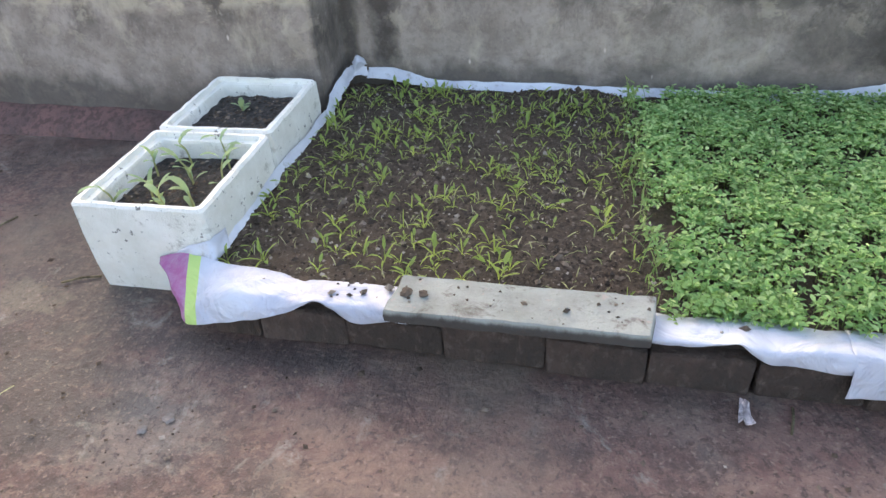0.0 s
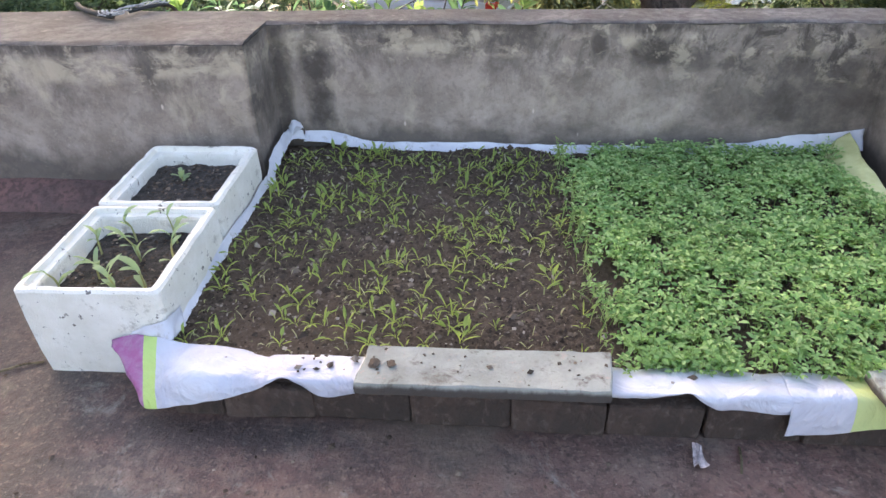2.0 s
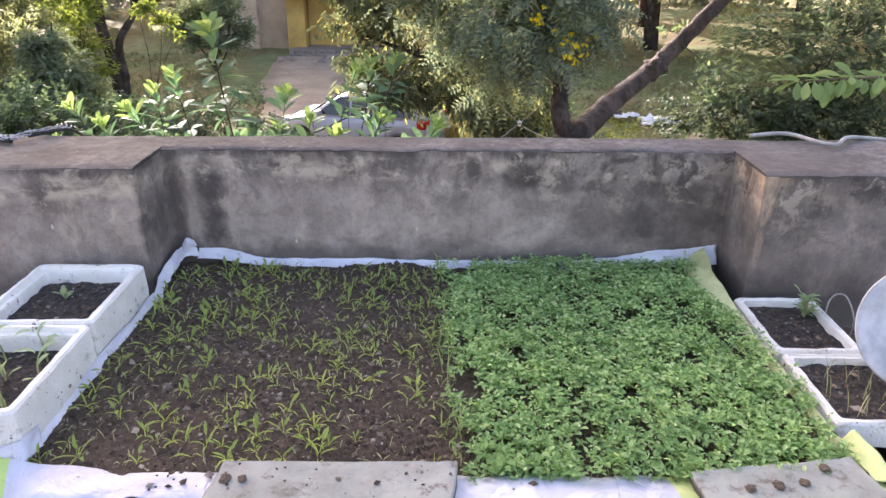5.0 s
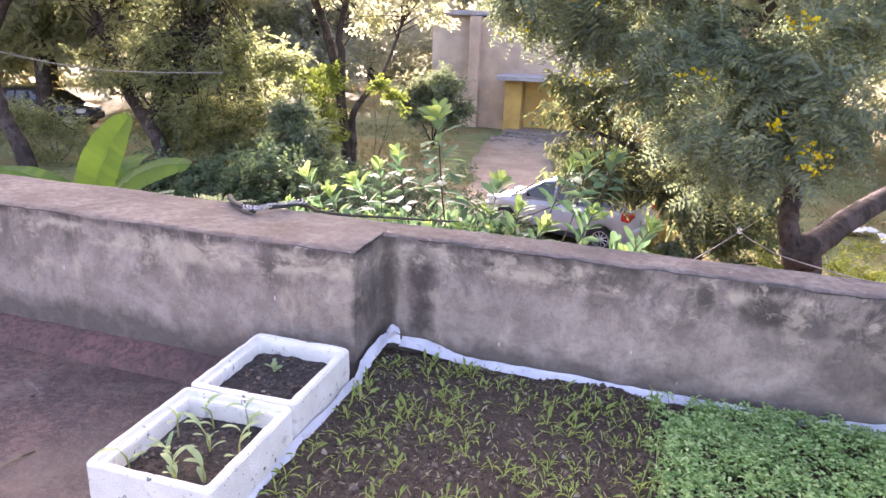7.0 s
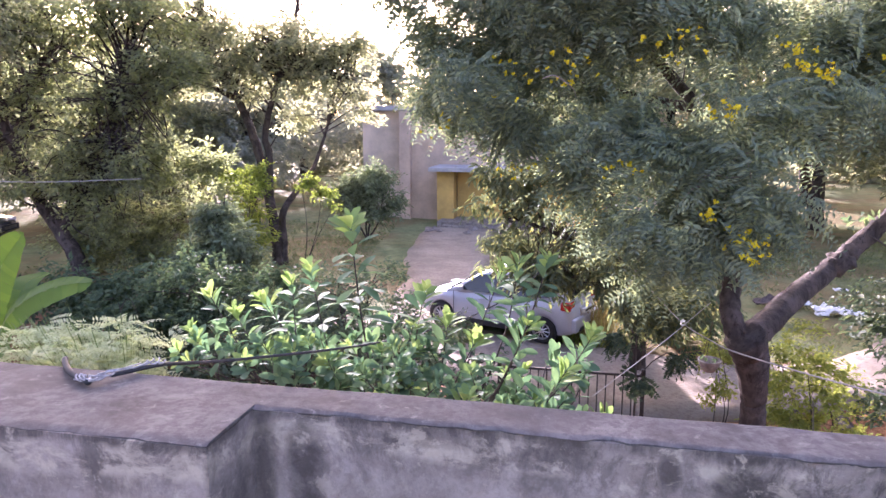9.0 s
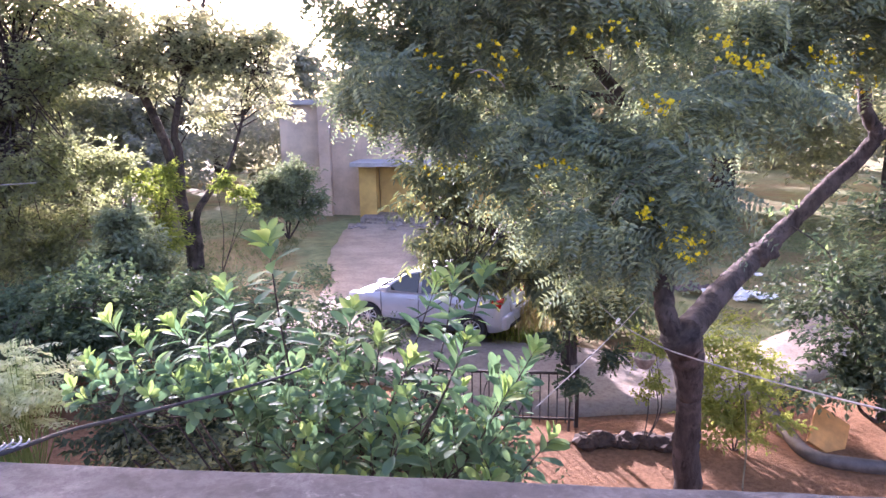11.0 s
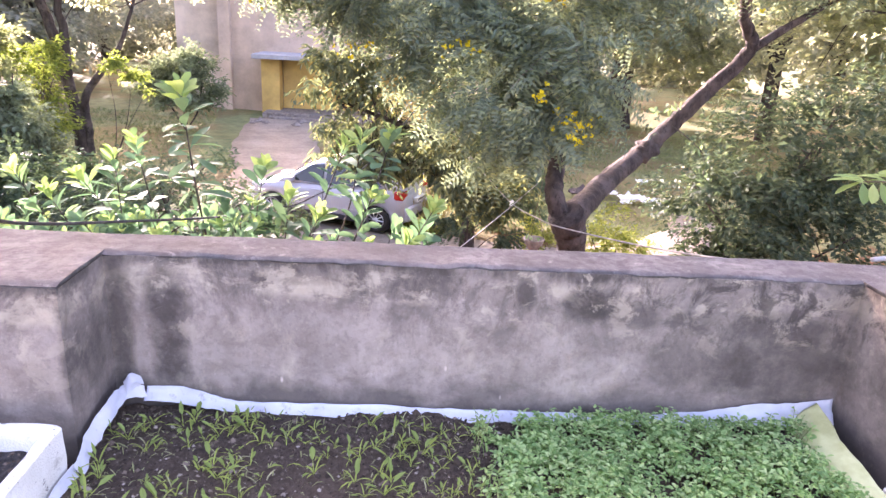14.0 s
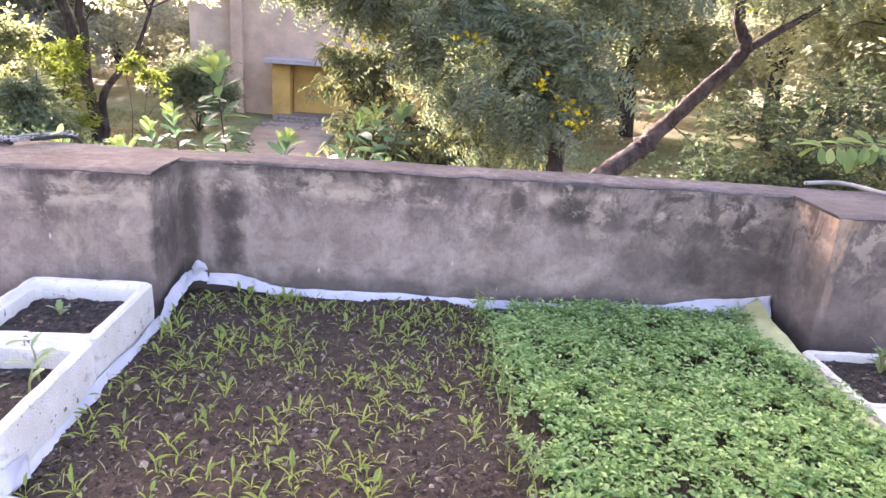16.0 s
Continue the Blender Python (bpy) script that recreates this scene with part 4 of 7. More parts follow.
def soil_z(x, y):
    return SOIL - 0.007 * max(0.0, 1 + (y + 0.02) / 0.14) + 0.012 * noise.fractal(Vector((x * 6, y * 6, 1)), 0.8, 2, 4) + 0.012 * noise.noise(Vector((x * 2, y * 2, 5)))


nu, nw = 210, 130
sv = []
for j in range(nw):
    y = FRONT - 0.01 + (REAR - FRONT + 0.02) * j / (nw - 1)
    a, b = bed_left(y) - 0.02, bed_right(y) + 0.01
    for i in range(nu):
        x = a + (b - a) * i / (nu - 1)
        sv.append((x, y, soil_z(x, y) + 0.006 * noise.noise(Vector((x * 48, y * 48, 0)))))
sf = [(j * nu + i, j * nu + i + 1, (j + 1) * nu + i + 1, (j + 1) * nu + i) for j in range(nw - 1) for i in range(nu - 1)]
tagged(part("soil_bed", (sv, sf), M["soil"]), "bed of dark crumbly garden soil on a plastic sheet", "soil", kind="stuff")



r = np.random.default_rng(11)
pl = []
for _ in range(12000):
    y = r.uniform(FRONT, REAR)
    x = r.uniform(bed_left(y), 1.18)
    pl.append((x, y, soil_z(x, y) + 0.001))
tagged(part("soil_clods", lumps(r, pl, (r.gamma(1.5, 0.0016, 12000) + 0.0012) * np.where(r.random(12000) < 0.12, 1.9, 1.0)), M["clod"]), "small clods and pebbles strewn over the soil", "clods", kind="stuff")


# ---------------------------------------------------------------- plastic sheet under the bed
def cloth(name, lines, mat, label, parent=None, smooth=True, across=14, crush=1.0):
    """A sheet lofted over lines of points, wrinkled, with a back side of its own."""
    rows = [curve(l, 10) for l in lines]
    n = min(len(q) for q in rows)
    rows = [q[np.linspace(0, len(q) - 1, n).round().astype(int)] for q in rows]
    grid = np.array([curve([rows[k][i] for k in range(len(rows))], across) for i in range(n)])
    for i in range(grid.shape[0]):
        for j in range(grid.shape[1]):
            p = grid[i, j]
            grid[i, j] = p + crush * np.array([0.005 * noise.noise(Vector((p[0] * 13, p[1] * 13, p[2] * 13 + 9 * q))) + 0.0022 * noise.noise(Vector((p[0] * 38, p[1] * 38, p[2] * 38 + 5 * q))) for q in range(3)])
    a, b = grid.shape[:2]
    v = grid.reshape(-1, 3)
    f = [(i * b + j, i * b + j + 1, (i + 1) * b + j + 1, (i + 1) * b + j) for i in range(a - 1) for j in range(b - 1)]
    ob = part(name, (v, f), mat, parent, label, smooth=smooth)
    s = ob.modifiers.new("thick", "SOLIDIFY")
    s.thickness, s.offset = 0.0015, 0
    return ob


sheet_e = thing("plastic_sheet", (0, 0, 0), "white printed plastic sheet lining the soil bed, soiled", "plastic sheet")


def flap(pairs):
    """Sheet lines from the soil's edge over the bricks to the hem; pairs of an inner point and a hem point."""
    inner, top, edge, mid, low = [], [], [], [], []
    for p, h in pairs:
        p, h = np.array(p) + np.array((0, -0.014, -0.004)), np.array(h) + np.array((0, -0.018, -0.008))
        over = np.array((h[0], -1.363, max(0.150, h[2])))
        if h[0] < 0.06:
            over = p * 0.4 + h * 0.6 + np.array((0, 0, 0.012))
        wob = 0.004 * noise.noise(Vector((h[0] * 9, 2, 1)))
        inner.append(p)
        top.append(p * 0.5 + over * 0.5 + np.array((0, 0, 0.004 + wob)))
        edge.append(over + np.array((0, 0, wob)))
        mid.append(over * 0.45 + h * 0.55 + np.array((0, -0.006, 0.004)))
        low.append(h)
    return [inner, top, edge, mid, low]


front = [((-0.100, -1.228, 0.140), (-0.098, -1.236, 0.122)), ((-0.045, -1.224, 0.152), (-0.030, -1.310, 0.092)), ((0.035, -1.236, 0.156), (0.042, -1.380, 0.066)), ((0.13, -1.245, 0.150), (0.13, -1.385, 0.082)), ((0.22, -1.250, 0.146), (0.21, -1.382, 0.100))]
front += [((x, -1.258 + 0.008 * noise.noise(Vector((x * 7, 0, 4))), 0.140), (x, y, z)) for x, y, z in ((0.30, -1.374, 0.124), (0.355, -1.366, 0.150), (0.39, -1.356, 0.162), (0.425, -1.358, 0.142), (0.48, -1.364, 0.114), (0.58, -1.356, 0.121), (0.71, -1.354, 0.134), (0.92, -1.353, 0.138), (1.14, -1.353, 0.141), (1.24, -1.354, 0.146),
                                                                                                         (1.29, -1.356, 0.158), (1.33, -1.356, 0.163), (1.385, -1.360, 0.127), (1.46, -1.356, 0.119), (1.55, -1.354, 0.116))]
cloth("front_flap", flap(front), M["sheet"], "", sheet_e)
front = [((x, -1.256, 0.142), (x, y, z)) for x, y, z in ((1.545, -1.368, 0.056), (1.61, -1.366, 0.064), (1.673, -1.364, 0.075), (1.77, -1.362, 0.091), (1.92, -1.362, 0.104), (2.05, -1.364, 0.114), (2.11, -1.370, 0.104), (2.155, -1.378, 0.064), (2.19, -1.385, 0.034), (2.20, -1.36, 0.13))]
cloth("front_flap", flap(front), M["sheet"], "white and lime sheet end", sheet_e)
# strip up against the parapet
back = [(0.10, 0.192, 0.160), (0.18, 0.188, 0.154), (0.28, 0.168, 0.142), (0.36, 0.148, 0.130), (0.48, 0.142, 0.126), (0.644, 0.143, 0.124), (0.90, 0.143, 0.122), (1.138, 0.140, 0.120), (1.38, 0.136, 0.118), (1.58, 0.135, 0.118), (1.72, 0.148, 0.120), (1.834, 0.163, 0.126), (1.92, 0.180, 0.133), (2.015, 0.190, 0.14), (2.12, 0.196, 0.14), (2.228, 0.219, 0.145)]
cloth("back_strip", [[(x, -0.045, q - 0.004) for x, z, q in back], [(x, -0.020, (z + q) / 2) for x, z, q in back], [(x, -0.012, z) for x, z, q in back]], M["white_sheet"], "", sheet_e, crush=1.4)
# gathered corner and the strip beside the planters
cloth("corner_fold", [[(0.066, -0.36, 0.135), (0.052, -0.26, 0.145), (0.048, -0.15, 0.160), (0.062, -0.07, 0.170), (0.11, -0.035, 0.165)], [(0.052, -0.37, 0.150), (0.038, -0.26, 0.165), (0.032, -0.15, 0.188), (0.048, -0.062, 0.195), (0.10, -0.024, 0.182)],
                      [(0.044, -0.375, 0.160), (0.030, -0.26, 0.178), (0.026, -0.14, 0.205), (0.040, -0.055, 0.210), (0.095, -0.016, 0.196)]], M["white_sheet"], "", sheet_e, crush=2.4)
cloth("corner_fold", [[(0.050, -0.070, 0.205), (0.066, -0.048, 0.20), (0.092, -0.036, 0.205)], [(0.046, -0.056, 0.225), (0.066, -0.040, 0.247), (0.088, -0.032, 0.230)], [(0.062, -0.090, 0.200), (0.080, -0.072, 0.222), (0.102, -0.050, 0.21)]], M["white_sheet"], "", sheet_e, crush=2.4)
side = [(-1.25, 0.0), (-1.10, 0.004), (-0.95, -0.004), (-0.75, 0.002), (-0.55, -0.004), (-0.37, 0.0)]
cloth("side_strip", [[(0.056 + q, y, 0.130) for y, q in side], [(0.046 + q * 0.5, y, 0.148) for y, q in side], [(0.0425, y, 0.164 + 2 * q) for y, q in side]], M["white_sheet"], "", sheet_e)
cloth("corner_flap", [[(-0.06, -1.232, 0.12), (0.0, -1.245, 0.145), (0.06, -1.25, 0.15), (0.074, -1.19, 0.140)], [(-0.055, -1.236, 0.142), (0.0, -1.238, 0.168), (0.052, -1.235, 0.178), (0.060, -1.17, 0.165)],
                      [(-0.045, -1.232, 0.150), (0.0, -1.230, 0.182), (0.052, -1.228, 0.198), (0.054, -1.15, 0.186)]], M["white_sheet"], "", sheet_e, crush=2.0)
cloth("side_strip", [[(2.095, -0.03, 0.130), (2.075, -0.15, 0.128), (2.055, -0.29, 0.128), (2.11, -0.40, 0.128), (2.138, -0.6, 0.128), (2.145, -0.9, 0.128), (2.155, -1.26, 0.132)], [(2.135, -0.025, 0.178), (2.120, -0.15, 0.172), (2.11, -0.29, 0.165), (2.135, -0.40, 0.150), (2.150, -0.6, 0.142), (2.158, -0.9, 0.142), (2.168, -1.26, 0.148)],
                     [(2.175, -0.02, 0.205), (2.172, -0.13, 0.190), (2.150, -0.22, 0.188), (2.165, -0.36, 0.160), (2.162, -0.6, 0.148), (2.168, -0.9, 0.147), (2.184, -1.26, 0.148)]], M["yellow_sheet"], "faded yellow sheet edge", sheet_e)
cloth("corner_flap", [[(2.16, -1.15, 0.148), (2.165, -1.23, 0.152), (2.17, -1.30, 0.156)], [(2.20, -1.14, 0.180), (2.215, -1.23, 0.172), (2.21, -1.32, 0.150)], [(2.24, -1.16, 0.12), (2.245, -1.25, 0.11), (2.225, -1.35, 0.06)]], M["sheet"], "", sheet_e, crush=2.0)


# ---------------------------------------------------------------- cement slabs on the kerb
def cement_slab(name, corners, z0, z1, label, seed, underside=None):
    c = [np.array(q, float) for q in corners]          # front-left, front-right, back-right, back-left
    n, m = 26, 8
    v = []
    for zz, ins in ((z0, 0.0), (z0 + 0.4 * (z1 - z0), -0.002), (z1 - 0.004, 0.0), (z1, 0.004)):
        ring = []
        for (a, b), k in (((0, 1), n), ((1, 2), m), ((2, 3), n), ((3, 0), m)):
            ring += [c[a] + (c[b] - c[a]) * i / k for i in range(k)]
        mid = sum(c) / 4
        v.append([(*(p + (mid - p) / np.linalg.norm(mid - p) * ins + 0.0045 * np.array([noise.noise(Vector((p[0] * 25, p[1] * 25, seed))), noise.noise(Vector((p[0] * 25, p[1] * 25, seed + 3)))])), zz) for p in ring])
    return tagged(part(name, loft(v), M["slab"]), label, "slab")


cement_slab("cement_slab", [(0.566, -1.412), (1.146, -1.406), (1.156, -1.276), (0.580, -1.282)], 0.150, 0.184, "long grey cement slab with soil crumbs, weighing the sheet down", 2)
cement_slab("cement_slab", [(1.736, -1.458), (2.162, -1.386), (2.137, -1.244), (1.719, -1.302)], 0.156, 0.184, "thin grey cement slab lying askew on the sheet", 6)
r = np.random.default_rng(5)
crumbs = [(x, y, 0.186) for x, y in zip(r.uniform(0.59, 1.14, 30), r.uniform(-1.40, -1.29, 30))]
tagged(part("soil_crumbs", lumps(r, crumbs, r.gamma(2, 0.0020, 30) + 0.0012), M["clod"]), "soil crumbs fallen on the long slab", "crumbs", kind="stuff")
crumbs = [(x, y, 0.154) for x, y in zip(r.uniform(0.41, 0.56, 16), r.uniform(-1.352, -1.287, 16))] + [(1.34, -1.318, 0.154), (1.29, -1.338, 0.154)]
tagged(part("soil_crumbs", lumps(r, crumbs, r.gamma(2, 0.003, 18) + 0.002), M["clod"]), "soil crumbs fallen on the white sheet", "crumbs", kind="stuff")
for x, y, s in ((1.84, -1.345, 0.012), (1.91, -1.335, 0.013), (1.975, -1.325, 0.012), (2.045, -1.275, 0.012), (0.605, -1.33, 0.014), (0.645, -1.33, 0.011)):
    y, z = y - 0.018, 0.188 if x > 1.5 else 0.186
    lv, lf = boulder(x * 31, s, 0.6)
    ob = part("soil_lump", (lv, lf), M["clod"])
    ob.location = (x, y, z)
    tagged(ob, "dry lump of dark soil on a cement slab", "soil lump", "soil lumps")


# ---------------------------------------------------------------- plants in the bed
def strap(r, base, az, length, width, rise, bend, n=5):
    """One grass-like leaf that rises and arches over."""
    h = np.array([math.cos(az), math.sin(az), 0.0])
    s = np.array([-math.sin(az), math.cos(az), 0.0])
    p, ang, v = np.array(base, float), rise, []
    for i in range(n):
        t = i / (n - 1)
        w = width * (0.35 + 1.3 * t * (1.15 - t) * 1.4) * (1 if i < n - 1 else 0.15)
        v += [p + s * w / 2, p - s * w / 2]
        p = p + (h * math.cos(ang) + np.array([0, 0, 1]) * math.sin(ang)) * length / (n - 1)
        ang -= bend / (n - 1)
    return v, [(2 * i, 2 * i + 1, 2 * i + 3, 2 * i + 2) for i in range(n - 1)]


def spoon(r, base, az, length, width, rise):
    """A stalk with an oval blade at its end."""
    h = np.array([math.cos(az), math.sin(az), 0.0])
    d = h * math.cos(rise) + np.array([0, 0, math.sin(rise)])
    st = strap(r, base, az, length * 0.55, width * 0.22, rise, 0.2, 3)
    p = np.array(base) + d * length * 0.5
    lf = leaves([p], [d - np.array([0, 0, 0.25])], [np.array([0, 0, 1.0]) - h * 0.4], [length * 0.6], [width], 0.25, 0.2)
    return merge([st, lf])


def seedling_mesh(seed):
    r = np.random.default_rng(seed)
    ps = []
    a0 = r.uniform(0, 6.28)
    for k in range(r.integers(2, 5)):
        ps.append(strap(r, (0, 0, -0.004), a0 + k * 2.6 + r.normal() * 0.3, r.uniform(0.045, 0.085), r.uniform(0.0042, 0.0068), r.uniform(0.8, 1.3), r.uniform(0.8, 2.3)))
    for k in range(r.integers(1, 4)):
        ps.append(spoon(r, (r.normal() * 0.004, r.normal() * 0.004, -0.004), r.uniform(0, 6.28), r.uniform(0.045, 0.078), r.uniform(0.010, 0.017), r.uniform(0.7, 1.4)))
    return ps


def seedling(seed):
    e = thing("seedling", (0, 0, 0), "small yellow-green spinach seedling rooted in dark soil", "seedling", "seedlings in the soil bed")
    for p in seedling_mesh(seed):
        part("leaf", p, M["seedling"], e)
    return e


kinds = [seedling(100 + i) for i in range(14)]
r = np.random.default_rng(21)
placed = []
tries = 0
while len(placed) < 285 and tries < 9000:
    tries += 1
    y = r.uniform(FRONT + 0.03, REAR - 0.05)
    x = r.uniform(bed_left(y) + 0.02, float(np.interp(y, [-1.26, -0.05], [1.13, 1.08])))
    dens = 0.55 + 0.9 * noise.noise(Vector((x * 2.6, y * 2.6, 8)))
    if r.random() > dens or any((x - a) ** 2 + (y - b) ** 2 < 0.026 ** 2 for a, b in placed):
        continue
    placed.append((x, y))
for i, (x, y) in enumerate(placed):
    s = r.uniform(0.5, 1.08)
    m = pose(x, y, soil_z(x, y), r.normal() * 6, r.normal() * 6, r.uniform(0, 360)) @ Matrix.Diagonal((s, s, s, 1))
    if i < 14:
        kinds[i].matrix_world = m
    else:
        copy_thing(kinds[i % 14], m)

# thin pale shoots between them
ps = []
for _ in range(850):
    y = r.uniform(FRONT + 0.01, REAR - 0.03)
    x = r.uniform(bed_left(y) + 0.01, 1.12)
    ps.append(strap(r, (x, y, soil_z(x, y) - 0.003), r.uniform(0, 6.28), r.uniform(0.02, 0.05), r.uniform(0.002, 0.0042), r.uniform(0.3, 1.4), r.uniform(0.4, 2.4), 4))
tagged(part("thin_shoots", merge(ps), M["seedling_pale"]), "thin pale sprouting shoots scattered over the soil", "shoots", kind="stuff")

# dense greens
def green_leaves(r, n):
    """Directions, heights and sizes of the leaves round one shoot."""
    a, out = r.uniform(0, 6.28), []
    for q in range(n):
        az = a + q * 2.4
        d = np.array([math.cos(az), math.sin(az), r.uniform(-0.1, 0.75)])
        out.append((d, r.uniform(0.0, 0.022), np.array([0, 0, 1.0]) + r.normal(size=3) * 0.3, r.uniform(0.009, 0.023)))
    return out


def green_plant(seed):
    r = np.random.default_rng(seed)
    e = thing("greens_plant", (0, 0, 0), "young bright green leafy plant in the soil bed", "leafy plant", "leafy greens in the bed")
    h = r.uniform(0.040, 0.058)
    tip = np.array([r.normal() * 0.008, r.normal() * 0.008, h])
    part("stalk", tube([(0, 0, -0.006), tuple(tip)], [0.0014, 0.0008], 4, False), M["stalk"], e)
    for d, lay_, n, sz in green_leaves(r, 6):
        part("leaf", leaves([tip - np.array([0, 0, lay_]) + d * 0.003], [d], [n], [sz * 1.0], [sz * 0.54], 0.35, 0.2), M["greens"], e)
    return e


green_kinds = [green_plant(500 + i) for i in range(12)]
singles = 0
r = np.random.default_rng(31)
P, D, N, S, stalks = [], [], [], [], []
count = 0
while count < 5700:
    y = r.uniform(FRONT - 0.015, REAR - 0.03)
    x0 = float(np.interp(y, [-1.26, -1.0, -0.6, -0.05], [1.175, 1.15, 1.13, 1.105])) + 0.03 * noise.noise(Vector((y * 9, 1, 2)))
    x = r.uniform(x0, float(np.interp(y, [-1.27, -0.8, -0.6, -0.4, -0.28, -0.05], [2.15, 2.145, 2.135, 2.095, 2.065, 2.10])) + r.normal() * 0.012)
    gap = noise.fractal(Vector((x * 13, y * 13, 12)), 0.7, 2, 3)
    if r.random() > 0.72 + 1.5 * gap or (x - x0 < 0.03 and r.random() < 0.5):
        continue
    count += 1
    z = soil_z(x, y)
    if y < -1.17 and singles < 280:
        q = r.uniform(0.8, 1.2)
        m = pose(x, y, z, r.normal() * 5, r.normal() * 5, r.uniform(0, 360)) @ Matrix.Diagonal((q, q, q, 1))
        if singles < 12:
            green_kinds[singles].matrix_world = m
        else:
            copy_thing(green_kinds[singles % 12], m)
        singles += 1
        continue
    hgt = r.uniform(0.030, 0.062) * (1 + 0.6 * noise.noise(Vector((x * 3, y * 3, 20))))
    top = np.array([x + r.normal() * 0.012, y + r.normal() * 0.012, z + hgt])
    if r.random() < 0.5:
        stalks.append(tube([(x, y, z - 0.004), tuple(top)], [0.0013, 0.0008], 3, False))
    for d, lay_, n, sz in green_leaves(r, r.integers(4, 7)):
        P.append(top - np.array([0, 0, lay_]) + d * 0.003)
        D.append(d)
        N.append(n)
        S.append(sz)
S = np.array(S)
tagged(part("leafy_greens", leaves(P, D, np.array(N), S, S * 0.54, 0.35, 0.2), M["greens"]), "dense carpet of bright green fenugreek-like leaves", "leafy greens", kind="stuff")
tagged(part("green_stalks", merge(stalks), M["stalk"]), "thin green stalks under the leafy carpet", "stalks", kind="stuff")

# taller stalks along the border between the two halves
ps = []
for _ in range(60):
    y = r.uniform(-1.24, -0.08)
    x = float(np.interp(y, [-1.26, -1.0, -0.6, -0.05], [1.155, 1.13, 1.11, 1.085])) + r.normal() * 0.018
    h = r.uniform(0.06, 0.15)
    az = r.uniform(0, 6.28)
    ps.append(strap(r, (x, y, soil_z(x, y) - 0.004), az, h, 0.0035, r.uniform(1.1, 1.55), r.uniform(0.1, 1.3), 6))
    for k in range(r.integers(2, 6)):
        t = r.uniform(0.4, 0.95)
        ps.append(leaves([(x + math.cos(az) * h * t * 0.25, y + math.sin(az) * h * t * 0.25, soil_z(x, y) + h * t * 0.85)], r.normal(size=(1, 3)) + np.array([0, 0, 0.3]), [(0, 0.2, 1)], [r.uniform(0.014, 0.026)], [0.009]))
tagged(part("border_stalks", merge(ps), M["stalk"]), "taller spindly stalks along the edge of the greens", "stalks", kind="stuff")


def potted(name, at, n, h, label, seed, leaf=0.055, wide=0.34):
    """Thin pale stems, each with a few narrow leaves that arch over."""
    r = np.random.default_rng(seed)
    e = thing(name, at, label, "seedling", "seedlings in planters")
    for k in range(n):
        az = r.uniform(0, 6.28)
        lean = r.uniform(0.05, 0.4)
        hh = h * r.uniform(0.5, 0.8)
        tip = np.array([math.cos(az) * lean * hh, math.sin(az) * lean * hh, hh])
        c = curve([(0, 0, -0.01), tip * np.array([0.25, 0.25, 0.6]), tip], 5)
        part("stem", tube(c, np.linspace(0.0036, 0.0020, len(c)), 5), M["seedling_pale"], e)
        for q in range(r.integers(4, 7)):
            a2 = r.uniform(0, 6.28)
            at_ = c[-1] if q < 2 else c[int(r.uniform(0.1, 0.8) * (len(c) - 1))]
            part("leaf", strap(r, at_, a2, leaf * r.uniform(0.7, 1.25), leaf * wide * r.uniform(0.8, 1.3), r.uniform(0.7, 1.4), r.uniform(0.8, 2.0), 6), M["pot_plant"], e, smooth=True)
    return e


for i, (dx, dy, n, h) in enumerate(((-0.13, -0.13, 1, 0.10), (-0.06, -0.06, 1, 0.09), (0.04, -0.14, 1, 0.10), (0.10, -0.10, 1, 0.12), (0.13, 0.02, 1, 0.13), (0.03, 0.02, 1, 0.12), (-0.11, 0.05, 1, 0.13), (-0.04, 0.13, 1, 0.14), (0.09, 0.13, 1, 0.13), (0.0, -0.10, 1, 0.08))):
    potted("leafy_seedling", (c1[0] + dx * 0.95, c1[1] + dy, 0.204), n, h, "pale green leafy seedling in a styrofoam box", 40 + i, 0.062, 0.25)
potted("leafy_seedling", (c2[0] - 0.03, c2[1] + 0.045, 0.223), 1, 0.03, "tiny pale sprout in dark soil", 60, 0.045, 0.4)
potted("tray_weed", (2.40, -0.45, 0.128), 5, 0.10, "small leafy weed in a shallow tray", 61, 0.05, 0.3)
ps = [strap(r, (2.35 + r.uniform(-0.11, 0.12), -0.905 + r.uniform(-0.12, 0.13), 0.125), r.uniform(0, 6.28), r.uniform(0.05, 0.13), 0.003, 1.4, 0.5) for _ in range(22)]
tagged(part("tray_stalks", merge(ps), M["seedling_pale"]), "thin dry stalks standing in a shallow tray", "stalks", kind="stuff")


# ---------------------------------------------------------------- things on the terrace
dish = thing("satellite_dish", (2.68, -0.72, 0.0), "white dish antenna standing by the trays", "satellite dish")
dv, df = [], []
for i in range(8):
    for k in range(40):
        rr, a = 0.18 * i / 7, 2 * math.pi * k / 40
        dv.append((rr * math.cos(a), rr * math.sin(a), 0.36 * rr * rr / 0.36 - 0.0))
df = [(i * 40 + k, i * 40 + (k + 1) % 40, (i + 1) * 40 + (k + 1) % 40, (i + 1) * 40 + k) for i in range(7) for k in range(40)]
bowl = part("bowl", (dv, df), M["dish"], dish, smooth=True)
bowl.matrix_local = pose(-0.20, -0.16, 0.335, 62, -18, 0)
q = bowl.modifiers.new("thick", "SOLIDIFY")
q.thickness = 0.006
part("mast", tube([(0.0, 0, 0), (0.0, 0, 0.30), (-0.18, -0.13, 0.335)], 0.016, 8), M["cable_grey"], dish)
part("foot", box(-0.12, -0.12, 0.0, 0.12, 0.12, 0.02, 0.004), M["cable_grey"], dish)

